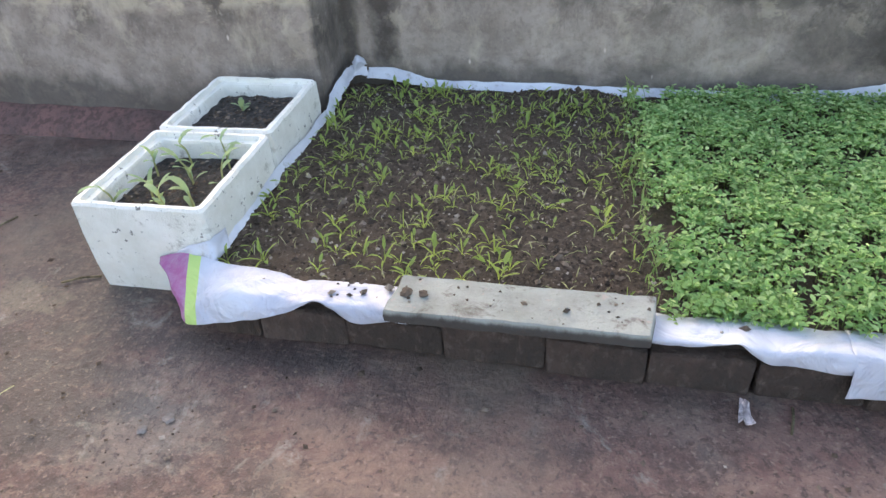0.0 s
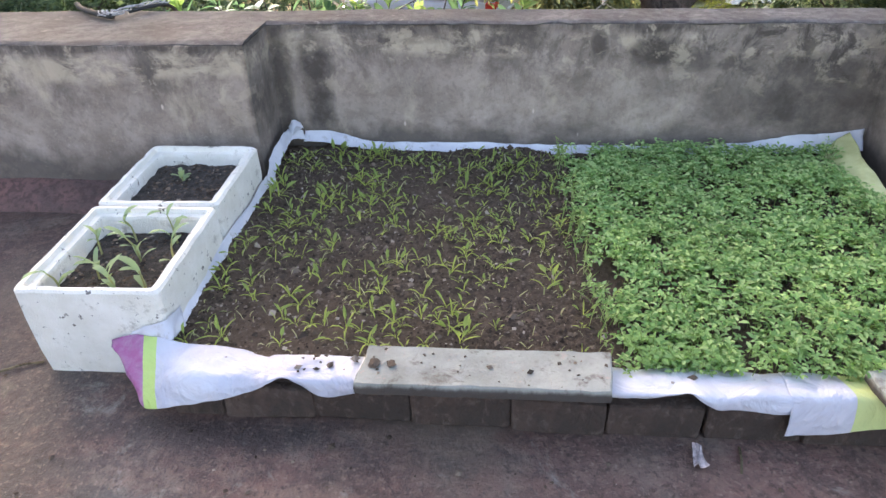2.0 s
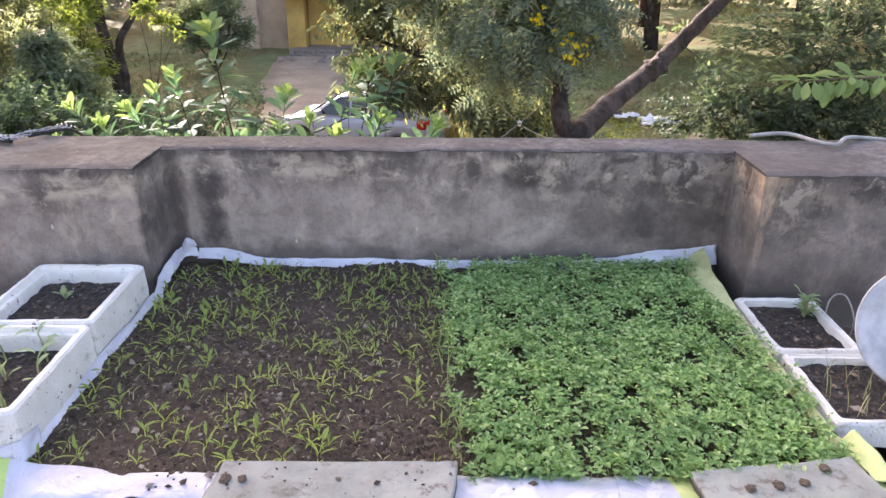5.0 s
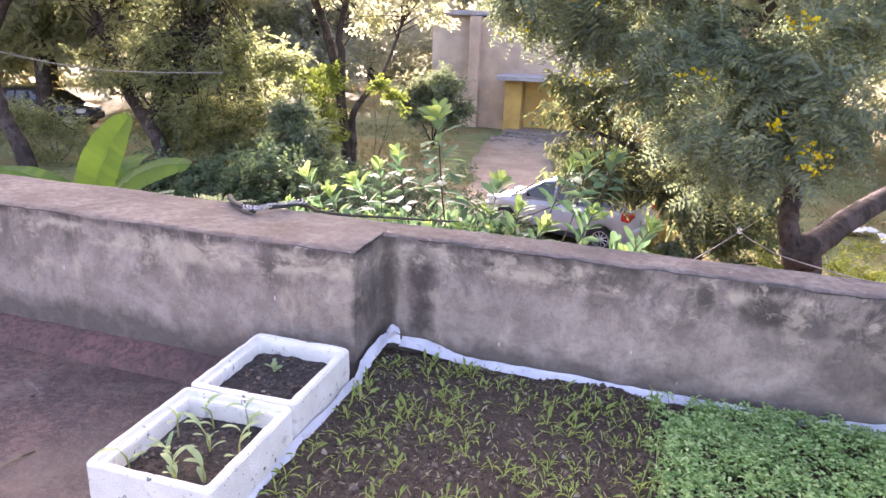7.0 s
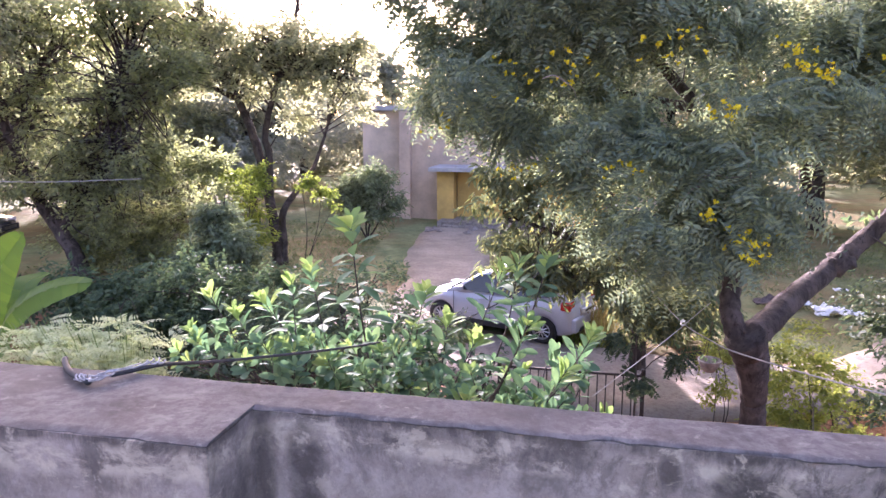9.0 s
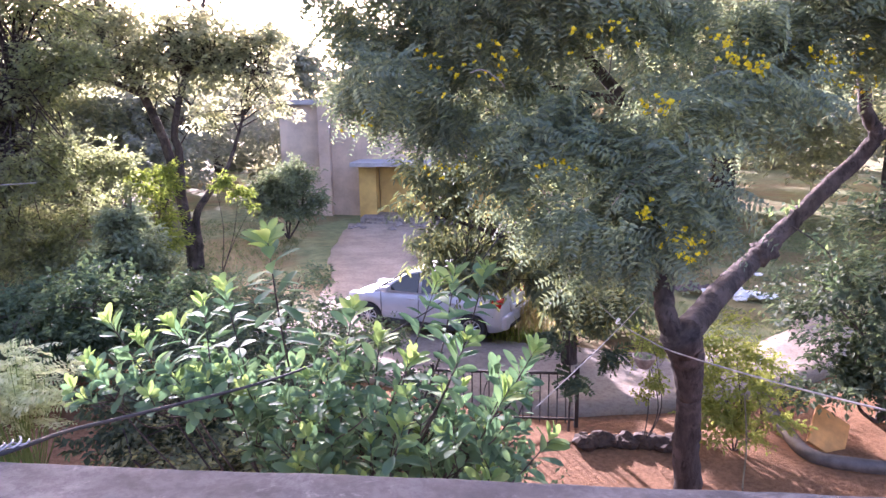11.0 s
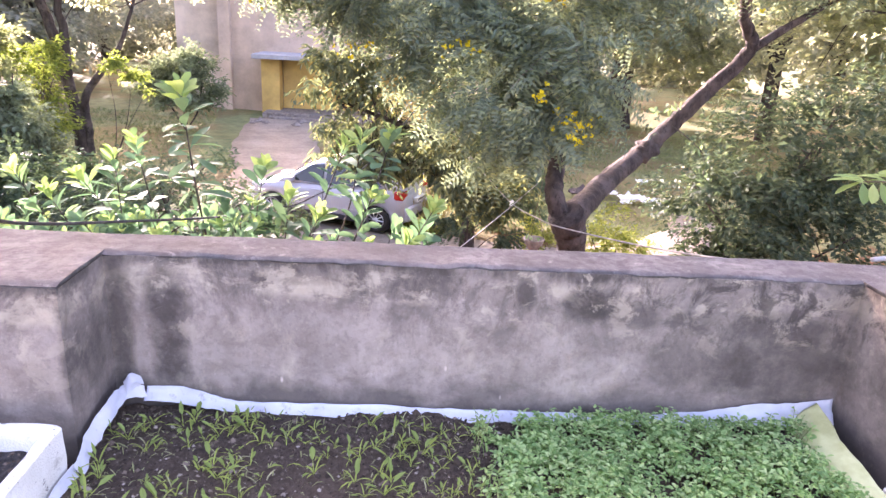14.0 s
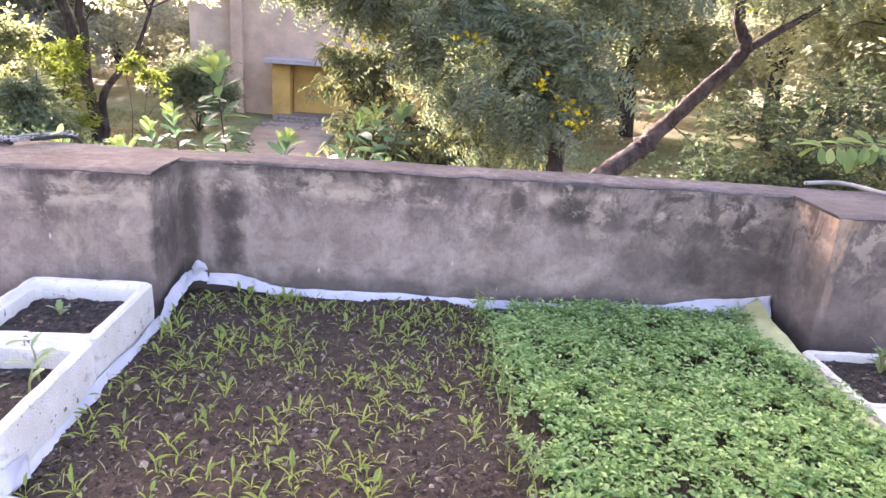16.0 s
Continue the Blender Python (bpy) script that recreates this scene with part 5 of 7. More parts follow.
# bent wire put in place of a clear plastic cup
rounded_wire = curve([(2.50, -0.42, 0.02), (2.52, -0.38, 0.16), (2.56, -0.40, 0.19), (2.58, -0.45, 0.12), (2.57, -0.46, 0.02)], 8)
tagged(part("wire_loop", tube(rounded_wire, 0.003, 6), M["wire"], smooth=True), "thin wire loop in place of a clear plastic cup by a tray", "wire")


def cable(name, pts, rad, mat, label, cat="cable"):
    return tagged(part(name, tube(curve(pts, 14), rad, 8), M[mat], smooth=True), label, cat)


cab = thing("service_cable", (0, 0, 0), "black cable taped on the parapet and running off to the trees", "cable")
part("line", tube(curve([(-0.57, 0.10, 0.626), (-0.50, 0.195, 0.626), (-0.50, 0.30, 0.60), (-0.60, 0.60, 0.49), (-0.60, 0.90, 0.395), (-0.55, 1.2, 0.315), (-0.48, 1.6, 0.21), (-0.44, 2.1, 0.075), (-0.43, 2.8, -0.11), (-0.40, 3.4, -0.25), (-0.37, 4.3, -0.45), (-0.22, 5.0, -0.55), (0.35, 6.5, -0.40), (1.3, 9.5, 0.5)], 14), 0.0075, 8), M["cable_black"], cab, smooth=True)
part("stub", tube(curve([(-0.835, 0.20, 0.630), (-0.79, 0.15, 0.626), (-0.707, 0.084, 0.626), (-0.60, 0.028, 0.626)], 10), 0.011, 8), M["cable_black"], cab, smooth=True)
tie = curve([(-0.66, 0.050, 0.626), (-0.60, 0.040, 0.628), (-0.555, 0.110, 0.632), (-0.51, 0.195, 0.630), (-0.49, 0.27, 0.620)], 12)
for k in range(3):
    a = np.arange(len(tie)) * 0.55 + k * 2.1
    part("strand", tube(tie + np.stack([0.013 * np.cos(a), 0.010 * np.sin(a), 0.008 + 0.008 * np.sin(a * 0.7 + k)], 1), 0.0030, 5), M["wrap"], cab, "pale twisted tie wire", smooth=True)
part("loose_end", tube(curve([(-0.62, 0.060, 0.632), (-0.585, 0.020, 0.640), (-0.548, 0.045, 0.645), (-0.56, 0.090, 0.635)], 8), 0.0026, 5), M["wrap"], cab, smooth=True)
cable("pvc_pipe", [(2.36, 0.165, 0.628), (2.46, 0.185, 0.632), (2.53, 0.165, 0.634), (2.59, 0.06, 0.630), (2.65, 0.04, 0.628), (2.75, 0.14, 0.630), (2.95, 0.22, 0.60)], 0.0085, "cable_grey", "bent grey pipe lying on the parapet", "pipe")
cable("overhead_wire", [(0.95, 7.1, 0.45), (1.43, 6.5, -0.18), (1.72, 6.2, -0.49), (2.02, 5.9, -0.74), (2.20, 5.2, -0.70), (2.35, 4.6, -0.62), (2.80, 3.0, -0.29), (3.02, 1.55, 0.13), (3.3, 0.25, 0.62)], 0.0065, "wire", "slack pale wire strung from the tree", "wire")
cable("clothes_line", [(2.26, 5.75, -0.45), (1.70, 4.75, -0.60), (1.05, 3.7, -0.78)], 0.0045, "wire", "thin white line tied to the tree", "wire")
cable("thin_wire", [(-24.0, 12.6, 1.6), (-19.5, 12.2, 0.80), (-16.0, 12.0, 0.36), (-13.4, 12.0, 0.08), (-11.6, 12.1, 0.05), (-9.9, 13.2, 0.06)], 0.012, "wire", "thin pale wire between the trees", "wire")
ins = thing("insulator", (2.01, 5.91, -0.73), "small white insulator on the overhead wire", "insulator")
part("knob", loft([[(0.02 * q * math.cos(a), 0.02 * q * math.sin(a), z) for a in np.linspace(0, 6.28, 10, endpoint=False)] for q, z in ((0.6, -0.035), (1.5, -0.02), (1.0, 0.0), (1.5, 0.02), (0.6, 0.035))]), M["litter"], ins)

# litter on the floor
wr = thing("foil_wrapper", (1.352, -1.420, 0.0), "crumpled pink and white foil wrapper on the floor", "wrapper")
wv = [(0.017 * (i - 2) / 2 * (1 - 0.12 * j) + 0.007 * noise.noise(Vector((i, j, 1))), 0.034 * (j - 2.5) / 2.5, 0.016 + 0.022 * noise.noise(Vector((i * 1.7, j * 1.3, 4)))) for j in range(6) for i in range(5)]
wf = [(j * 5 + i, j * 5 + i + 1, (j + 1) * 5 + i + 1, (j + 1) * 5 + i) for j in range(5) for i in range(4)]
wo = part("foil", (wv, wf), M["wrapper"], wr)
wo.modifiers.new("thick", "SOLIDIFY").thickness = 0.003
lf = thing("fallen_leaf", (-0.307, -1.672, 0.004), "withered pale leaf with its stalk on the floor", "leaf")
part("blade", leaves([(0, -0.02, 0.004)], [(0.1, -1, 0.05)], [(0, 0, 1)], [0.045], [0.028], 0.5, -0.1), M["dryleaf"], lf)
part("stalk", tube([(0, -0.02, 0.004), (-0.01, 0.02, 0.008), (0.0, 0.05, 0.004)], 0.0015, 5), M["dryleaf"], lf)
for pts, lab in (([(-0.46, -1.245, 0.006), (-0.41, -1.215, 0.008), (-0.36, -1.20, 0.006)], "short dry twig lying on the floor"), ([(1.44, -1.46, 0.004), (1.45, -1.42, 0.006), (1.455, -1.385, 0.004)], "pale dry stalk lying on the floor"), ([(1.58, -1.62, 0.006), (1.62, -1.65, 0.008), (1.69, -1.67, 0.005)], "dark twig lying on the floor"),
                 ([(-0.885, -1.22, 0.006), (-0.868, -1.12, 0.012), (-0.872, -1.01, 0.007), (-0.85, -0.95, 0.006)], "long dark twig lying on the floor"), ([(-0.748, -1.33, 0.005), (-0.745, -1.246, 0.010), (-0.738, -1.16, 0.006)], "brown twig lying on the floor")):
    tagged(part("twig", tube(pts, 0.0032, 6), M["twig"]), lab, "twig", "twigs on the floor")
r = np.random.default_rng(77)
pl = [(x, y, 0.003) for x, y in zip(r.uniform(-1.6, 2.6, 1500), r.uniform(-2.6, -0.55, 1500)) if y < -1.40 or x < -0.40]
pl += [(x, y, 0.003) for x, y in zip(r.normal(0.06, 0.13, 45), r.normal(-1.67, 0.045, 45))]
tagged(part("floor_grit", lumps(r, pl, r.gamma(1.6, 0.0019, len(pl)) + 0.001, 0.5), M["clod"]), "grit and crumbs strewn over the terrace floor", "grit", kind="stuff")

for x, y, sz, lab in ((-0.429, -1.542, 0.011, "small pale pebble on the floor"), (0.118, -1.645, 0.016, "dark chip of broken cement on the floor"), (0.075, -1.685, 0.013, "dark chip of broken cement on the floor")):
    lv, lf_ = boulder(x * 17, sz * 0.85, 0.5)
    ob = part("pebble", (lv, lf_), M["slab"] if "pale" in lab else M["stone"])
    ob.location = (x, y, 0.004)
    tagged(ob, lab, "pebble", "pebbles on the floor")

# ---------------------------------------------------------------- vegetation behind the parapet
def broad_shrub():
    """The large-leaved shrub just behind the wall: bare stems below, shoots with leaves in crossed pairs above."""
    r = np.random.default_rng(51)
    e = thing("broadleaf_shrub", (-0.5, 3.1, GROUND), "tall shrub with large pale green leaves in pairs", "shrub")
    inv = np.array((-0.5, 3.1, GROUND))
    root = np.array((-0.5, 3.1, GROUND))
    # tall shoots: tip, and the length that bears leaves
    tall = [((-0.70, 2.82, 0.75), 0.75), ((-1.17, 3.15, 0.34), 0.5), ((-1.35, 3.2, 0.20), 0.45), ((-1.62, 3.2, 0.04), 0.4), ((-2.10, 3.2, 0.06), 0.45), ((-2.28, 3.2, -0.28), 0.3), ((-1.88, 3.2, -0.08), 0.35), ((-0.25, 3.2, 0.17), 0.5),
            ((-0.06, 3.2, -0.04), 0.35), ((0.36, 3.15, 0.38), 0.45), ((0.48, 3.2, 0.43), 0.5), ((0.70, 3.2, 0.47), 0.4), ((0.57, 3.0, 0.02), 0.5), ((0.20, 3.0, -0.10), 0.4), ((1.03, 3.0, -0.04), 0.4), ((0.86, 2.75, -0.22), 0.45),
            ((1.12, 2.6, -0.48), 0.4), ((0.2, 2.6, -0.42), 0.4), ((-0.3, 2.7, -0.36), 0.4), ((-0.9, 2.9, -0.32), 0.4), ((-1.5, 3.0, -0.30), 0.4), ((0.75, 2.5, -0.72), 0.4), ((-0.5, 2.6, -0.72), 0.4), ((1.0, 2.4, -0.92), 0.4)]
    # lower shoots fill a broad band, deeper on the driveway side
    low = []
    for x0, x1, za, zb, depth, n in ((-2.15, -1.0, -0.24, -0.08, 0.28, 40), (-1.0, 0.0, 0.02, -0.10, 0.90, 76), (0.0, 1.0, -0.20, -0.26, 0.88, 66)):
        for _ in range(n):
            x = r.uniform(x0, x1)
            low.append(((x, r.uniform(2.55, 3.5), za + (zb - za) * (x - x0) / (x1 - x0) - depth * r.random() ** 0.8), r.uniform(0.18, 0.34)))
    stems, P, D, N, S, Y = [], [], [], [], [], []
    nodes = []
    for k, (t, long) in enumerate(tall + low):
        t = np.array(t)
        if k < len(tall):
            fork = root + (t - root) * r.uniform(0.35, 0.55) * np.array([0.7, 0.7, 1])
            c = curve([root + r.normal(size=3) * np.array([0.12, 0.12, 0]), fork, t + (fork - t) * 0.3 + np.array([0, 0, -0.10]) + r.normal(size=3) * 0.06, t], 12)
            nodes += list(c[10:-8])
        else:
            under = [q for q in nodes if q[2] < t[2] - 0.25]
            fork = min(under, key=lambda q: np.linalg.norm(q - t))
            c = curve([fork, fork * 0.5 + t * 0.5 + r.normal(size=3) * 0.04 - np.array([0, 0, 0.05]), t], 12)
        stems.append(tube(c - inv, np.linspace(0.014 if k < len(tall) else 0.007, 0.003, len(c)), 6))
        ln = np.cumsum(np.r_[0, np.linalg.norm(np.diff(c, axis=0), axis=1)])
        a, back, q = r.uniform(0, 3.14), 0.0, 0
        while back < long:
            p = np.array([np.interp(ln[-1] - back, ln, c[:, i]) for i in range(3)])
            d = unit(c[-1] - c[-6])
            turn = a + q * 1.57 + r.normal() * 0.3
            s = unit(np.cross(d, (math.cos(turn), math.sin(turn), 0.2)))
            up = 1.5 - min(1.15, back * 4.0)
            for sg in (1, -1):
                if r.random() < 0.08:
                    continue
                P.append(p)
                D.append(unit(s * sg + d * up + r.normal(size=3) * 0.28 + np.array([0, 0, -0.15 * (back > 0.3)])))
                N.append(unit(d - s * sg * 0.5 + r.normal(size=3) * 0.25 + np.array([0, -0.2, 0.3])))
                # lime tip zone: young leaves, plus sunlit tops put into the colour
                Y.append(back < (0.11 if k < len(tall) else 0.05 * (k % 3 == 0)))
                S.append((0.085 + 0.065 * min(1, back / 0.10)) * r.uniform(0.75, 1.25) * (1.35 if k == 0 else 1.15 if k < len(tall) else 1.0))
            back += (0.014 + 0.034 * min(1, back / 0.1) * r.uniform(0.8, 1.4)) * (0.62 if k == 0 else 0.85 if k < len(tall) else 1.0)
            q += 1
    S = np.array(S)
    keep = np.array([not (-2.6 < p[0] < -1.12 + 0.12 * math.sin(p[2] * 17) and p[2] < -0.42) for p in P])
    P, D, N, S, Y = [[q for q, k in zip(a, keep) if k] for a in (P, D, N, S, Y)]
    S = np.array(S)
    part("stem", merge(stems), M["bark"], e, smooth=True)
    P, D, N, Y = np.array(P), np.array(D), np.array(N), np.array(Y)
    for name, pick, mat in (("foliage", ~Y, "calotropis"), ("young_foliage", Y, "guava")):
        v, f = broad_leaves(P[pick], D[pick], N[pick], S[pick], S[pick] * r.uniform(0.36, 0.48, pick.sum()))
        part(name, (v - inv, f), M[mat], e, "" if name == "foliage" else "pale lime shoots", smooth=True)


broad_shrub()

# leafy branch reaching in over the right-hand wall
r = np.random.default_rng(52)
e = thing("overhanging_branch", (4.6, 1.7, 0.2), "leafy guava branch reaching over the parapet", "branch")
c = curve([(4.9, 1.9, GROUND), (4.7, 1.8, -1.0), (4.5, 1.7, 0.35), (3.85, 1.6, 0.60), (3.2, 1.55, 0.60)], 12)
off = np.array((4.6, 1.7, 0.2))
part("stem", tube(c - off, np.linspace(0.03, 0.004, len(c)), 6), M["twig"], e, smooth=True)
P, D, N, S = [], [], [], []
for q in range(34):
    t = 0.60 + 0.40 * q / 33
    p = c[int(t * (len(c) - 1))]
    for sg in (1, -1):
        P.append(p + r.normal(size=3) * 0.01)
        D.append((-0.35 + r.normal() * 0.15, sg * 0.8, 0.05 - 0.45 * (sg < 0) + r.normal() * 0.2))
        N.append((r.normal() * 0.2, -0.35, 1))
        S.append(r.uniform(0.12, 0.18))
P += [c[-1], c[-1], c[-1]]
D += [(-1, -0.2, 0.35), (-1, 0.3, 0.1), (-0.9, 0, -0.3)]
N += [(0, 0, 1)] * 3
S += [0.19, 0.17, 0.15]
S = np.array(S)
v, f = broad_leaves(P, D, np.array(N, float), S, S * 0.36)
part("foliage", (v - off, f), M["guava"], e)


def banana(at, blades, label):
    e = thing("banana_plant", at, label, "banana plant")
    o = np.array(at)
    part("stem", tube(curve([at, (at[0] + 0.03, at[1], at[2] + 0.8), (at[0], at[1], at[2] + 1.7)], 6) - o, np.linspace(0.13, 0.07, 13), 10), M["stalk"], e, smooth=True)
    r = np.random.default_rng(57)
    for pts, w, nrm, fold in blades:
        c = curve(pts, 12)
        t = np.linspace(0, 1, len(c))
        d = unit(np.gradient(c, axis=0))
        n0 = unit(np.array(nrm, float))
        s = unit(np.cross(d, n0))
        u = np.cross(s, d)
        prof = w * np.sin(np.pi * np.clip(t * 0.92 + 0.08, 0, 1)) ** 0.5 * (t > 0.2)
        # each half is torn into strips along the side veins
        v, f = [], []
        for side in (-1, 1):
            k = 0
            while k < len(c) - 1:
                m = min(len(c) - 1, k + int(r.integers(2, 6)))
                sag, cut = r.normal() * 0.006, r.uniform(0.97, 1.02)
                first = len(v)
                for i in range(k, m + 1):
                    for q in (0.0, 0.3, 0.6, 0.85, 1.0):
                        ahead = d[i] * prof[i] * 0.14 * q * q
                        rise = (0.42 * q - 0.20 * q * q) * prof[i] * fold + sag * q * q + 0.012 * noise.noise(Vector((i * 0.5, q * 3, w * 40)))
                        v.append(c[i] + s[i] * side * q * cut * prof[i] * (1.0 - 0.22 * max(0.0, -fold) * q) + ahead + u[i] * rise - o)
                for i in range(m - k):
                    f += [(first + i * 5 + a, first + i * 5 + a + 1, first + (i + 1) * 5 + a + 1, first + (i + 1) * 5 + a) for a in range(4)]
                k = m
        blade = part("leaf_blade", (v, f), M["banana"], e, smooth=True)
        part("midrib", tube(c - o - u * 0.012, np.linspace(0.022, 0.005, len(c)), 6), M["stalk"], blade, smooth=True)
    return e


banana((-6.75, 5.6, GROUND), [([(-6.75, 5.6, -1.7), (-6.80, 5.45, -1.15), (-6.68, 5.45, -0.78), (-6.39, 5.45, -0.32), (-6.03, 5.45, 0.08)], 0.31, (0.3, -1.0, 0.3), 0.8),
                              ([(-6.75, 5.6, -1.7), (-6.45, 5.4, -1.12), (-6.05, 5.4, -0.78), (-5.55, 5.4, -0.58), (-5.05, 5.4, -0.50)], 0.30, (0.1, -0.75, 0.8), -1.2),
                              ([(-6.8, 5.6, -1.7), (-7.3, 5.45, -1.2), (-7.9, 5.4, -0.95), (-8.6, 5.4, -0.9)], 0.24, (0, -0.75, 0.8), -1.0), ([(-6.75, 5.65, -1.7), (-6.9, 6.2, -0.9), (-7.1, 6.9, -0.8)], 0.22, (0, 0, 1), 0.8)], "banana plant with broad torn bright green blades behind the parapet")

# flowering cassia, the big tree on the right
F = (2.62, 5.72, -0.80)
cassia = tree("cassia_tree", (2.95, 6.30, GROUND),
     [([(2.95, 6.30, GROUND - 0.1), (2.88, 6.18, -2.3), (2.84, 6.02, -1.6)], 0.165, 0.135), ([(2.84, 6.02, -1.62), (2.75, 5.86, -1.15), F], 0.135, 0.215),
      ([(2.66, 5.80, -0.95), (2.50, 5.9, -0.62), (2.56, 6.3, -0.08), (2.55, 6.7, 0.72), (2.2, 7.2, 1.6), (1.3, 7.6, 2.6), (0.4, 7.9, 3.4)], 0.125, 0.05),
      ([(2.62, 5.75, -0.92), (3.35, 7.0, -0.72), (4.25, 8.2, -0.42), (5.03, 8.4, 0.36), (5.63, 8.4, 1.06), (5.5, 8.4, 1.5), (5.3, 8.4, 2.5)], 0.16, 0.07),
      ([(2.55, 6.7, 0.72), (3.1, 7.1, 1.6), (3.6, 7.3, 2.8), (4.0, 7.5, 4.0)], 0.09, 0.04), ([(2.2, 7.2, 1.6), (0.8, 7.5, 1.9), (-0.6, 7.8, 2.2), (-1.8, 8.6, 2.0)], 0.06, 0.02),
      ([(5.63, 8.4, 1.06), (6.6, 8.8, 1.6), (7.8, 9.4, 2.2)], 0.07, 0.03), ([(2.55, 6.35, 0.3), (1.8, 6.8, 0.35), (0.9, 7.4, 0.1)], 0.05, 0.02)],
     [(2.05, 5.3, 0.50, 0.62, 0.5, 0.66), (1.75, 5.5, -0.10, 0.42, 0.4, 0.42), (1.35, 5.7, 0.95, 0.75, 0.7, 0.7), (0.75, 6.0, 1.65, 0.9, 0.8, 0.75), (-0.25, 6.5, 2.0, 0.85, 0.8, 0.65), (2.4, 5.5, 1.45, 0.8, 0.6, 0.55), (3.2, 5.8, 1.85, 0.9, 0.7, 0.5), (3.9, 5.8, 2.1, 0.7, 0.6, 0.5), (4.6, 6.0, 2.0, 0.6, 0.5, 0.4),
      (4.4, 6.4, 2.5, 1.0, 0.8, 0.6), (1.0, 6.2, 2.8, 1.5, 1.1, 0.7), (-0.6, 7.2, 3.1, 1.1, 1.1, 0.8), (3.0, 6.2, 2.9, 1.4, 1.1, 0.6), (5.0, 7.2, 3.2, 1.3, 1.1, 0.7), (2.3, 5.1, 0.90, 0.45, 0.4, 0.45), (2.75, 5.6, 0.75, 0.45, 0.4, 0.45), (6.6, 9.0, 2.6, 1.1, 1.1, 0.7)],
     1500, 6, 0.20, 0.100, "cassia", "spreading cassia tree with feathery leaves and yellow flowers", 61, 0.38, 0.45, 0.30, 0.009, feather=0.48)

r = np.random.default_rng(62)
off = np.array((2.95, 6.30, GROUND))
knots = [boulder(k + 2, q, 0.85) for k, q in enumerate((0.16, 0.17, 0.13))]
part("burl", merge([(np.array(v) + np.array(p) - off, f) for (v, f), p in zip(knots, ((4.17, 8.07, -0.44), (4.27, 8.13, -0.38), (4.37, 8.2, -0.28)))]), M["bark"], cassia, "dark swollen knot on the leaning limb", smooth=True)
tw = curve([(4.62, 8.25, -0.05), (4.85, 8.1, -0.22), (5.05, 8.0, -0.42), (5.1, 7.95, -0.75)], 8)
part("hanging_twig", tube(tw - off, np.linspace(0.012, 0.005, len(tw)), 5), M["bark"], cassia)
P = np.array([tw[-1], tw[-4], (4.95, 8.0, -0.30), (5.1, 8.0, -0.36), (4.35, 8.1, 0.12), (4.5, 8.1, 0.22)])
P = np.repeat(P, 8, 0) + r.normal(size=(48, 3)) * 0.07
v, f = leaves(P, scatter(r, 48) + np.array([0, 0, -0.4]), scatter(r, 48), 0.13, 0.06, 0.4, 0.1)
tagged(part("shoot", (v - off, f), M["bush"], cassia), "dark leaf shoots", kind="stuff")
for pts in ([(1.78, 5.0, 0.66), (1.90, 4.95, 0.84), (2.05, 4.95, 0.98), (2.22, 4.95, 1.10), (2.43, 5.0, 1.22), (2.41, 5.05, 1.36)], [(2.05, 4.95, 0.98), (2.22, 4.9, 0.95), (2.40, 4.9, 0.98)], [(2.35, 4.95, 1.12), (2.41, 4.9, 0.84), (2.42, 4.9, 0.55)], [(1.92, 4.95, 0.86), (2.08, 4.92, 0.84), (2.20, 4.9, 0.78)], [(0.48, 5.0, 1.86), (0.60, 4.95, 1.88), (0.76, 4.95, 1.77), (0.80, 4.95, 1.68)]):
    c = curve(pts, 6)
    part("dry_twig", tube(c - off, np.linspace(0.008, 0.003, len(c)), 5), M["drywood"], cassia, "pale leafless twig", smooth=True)
r = np.random.default_rng(63)
for x, y, z, n, sp in ((2.36, 4.75, 0.32, 40, 0.12), (2.05, 4.65, 0.62, 10, 0.06), (1.30, 4.9, 1.00, 14, 0.09), (2.15, 4.8, 1.55, 20, 0.10), (2.75, 5.0, 2.0, 22, 0.12), (2.95, 5.0, 1.85, 14, 0.08), (3.75, 5.5, 1.95, 34, 0.18), (0.75, 5.2, 1.95, 16, 0.14), (1.6, 5.0, 2.15, 18, 0.14), (0.1, 5.4, 1.9, 12, 0.16), (4.4, 5.8, 1.75, 16, 0.15), (0.2, 6.0, 0.95, 14, 0.16), (-0.6, 5.9, 1.5, 10, 0.2)):
    p = np.array((x, y, z)) + r.normal(size=(n, 3)) * sp * np.array([1, 1, 0.8])
    P = np.repeat(p, 4, 0)
    v, f = leaves(P, scatter(r, len(P)) + np.array([0, -0.3, 0.3]), scatter(r, len(P)), 0.036, 0.032, 0.3, -0.2)
    tagged(part("blossom", (v - np.array((2.95, 6.30, GROUND)), f), M["flower"], cassia), "bright yellow blossom", kind="stuff")

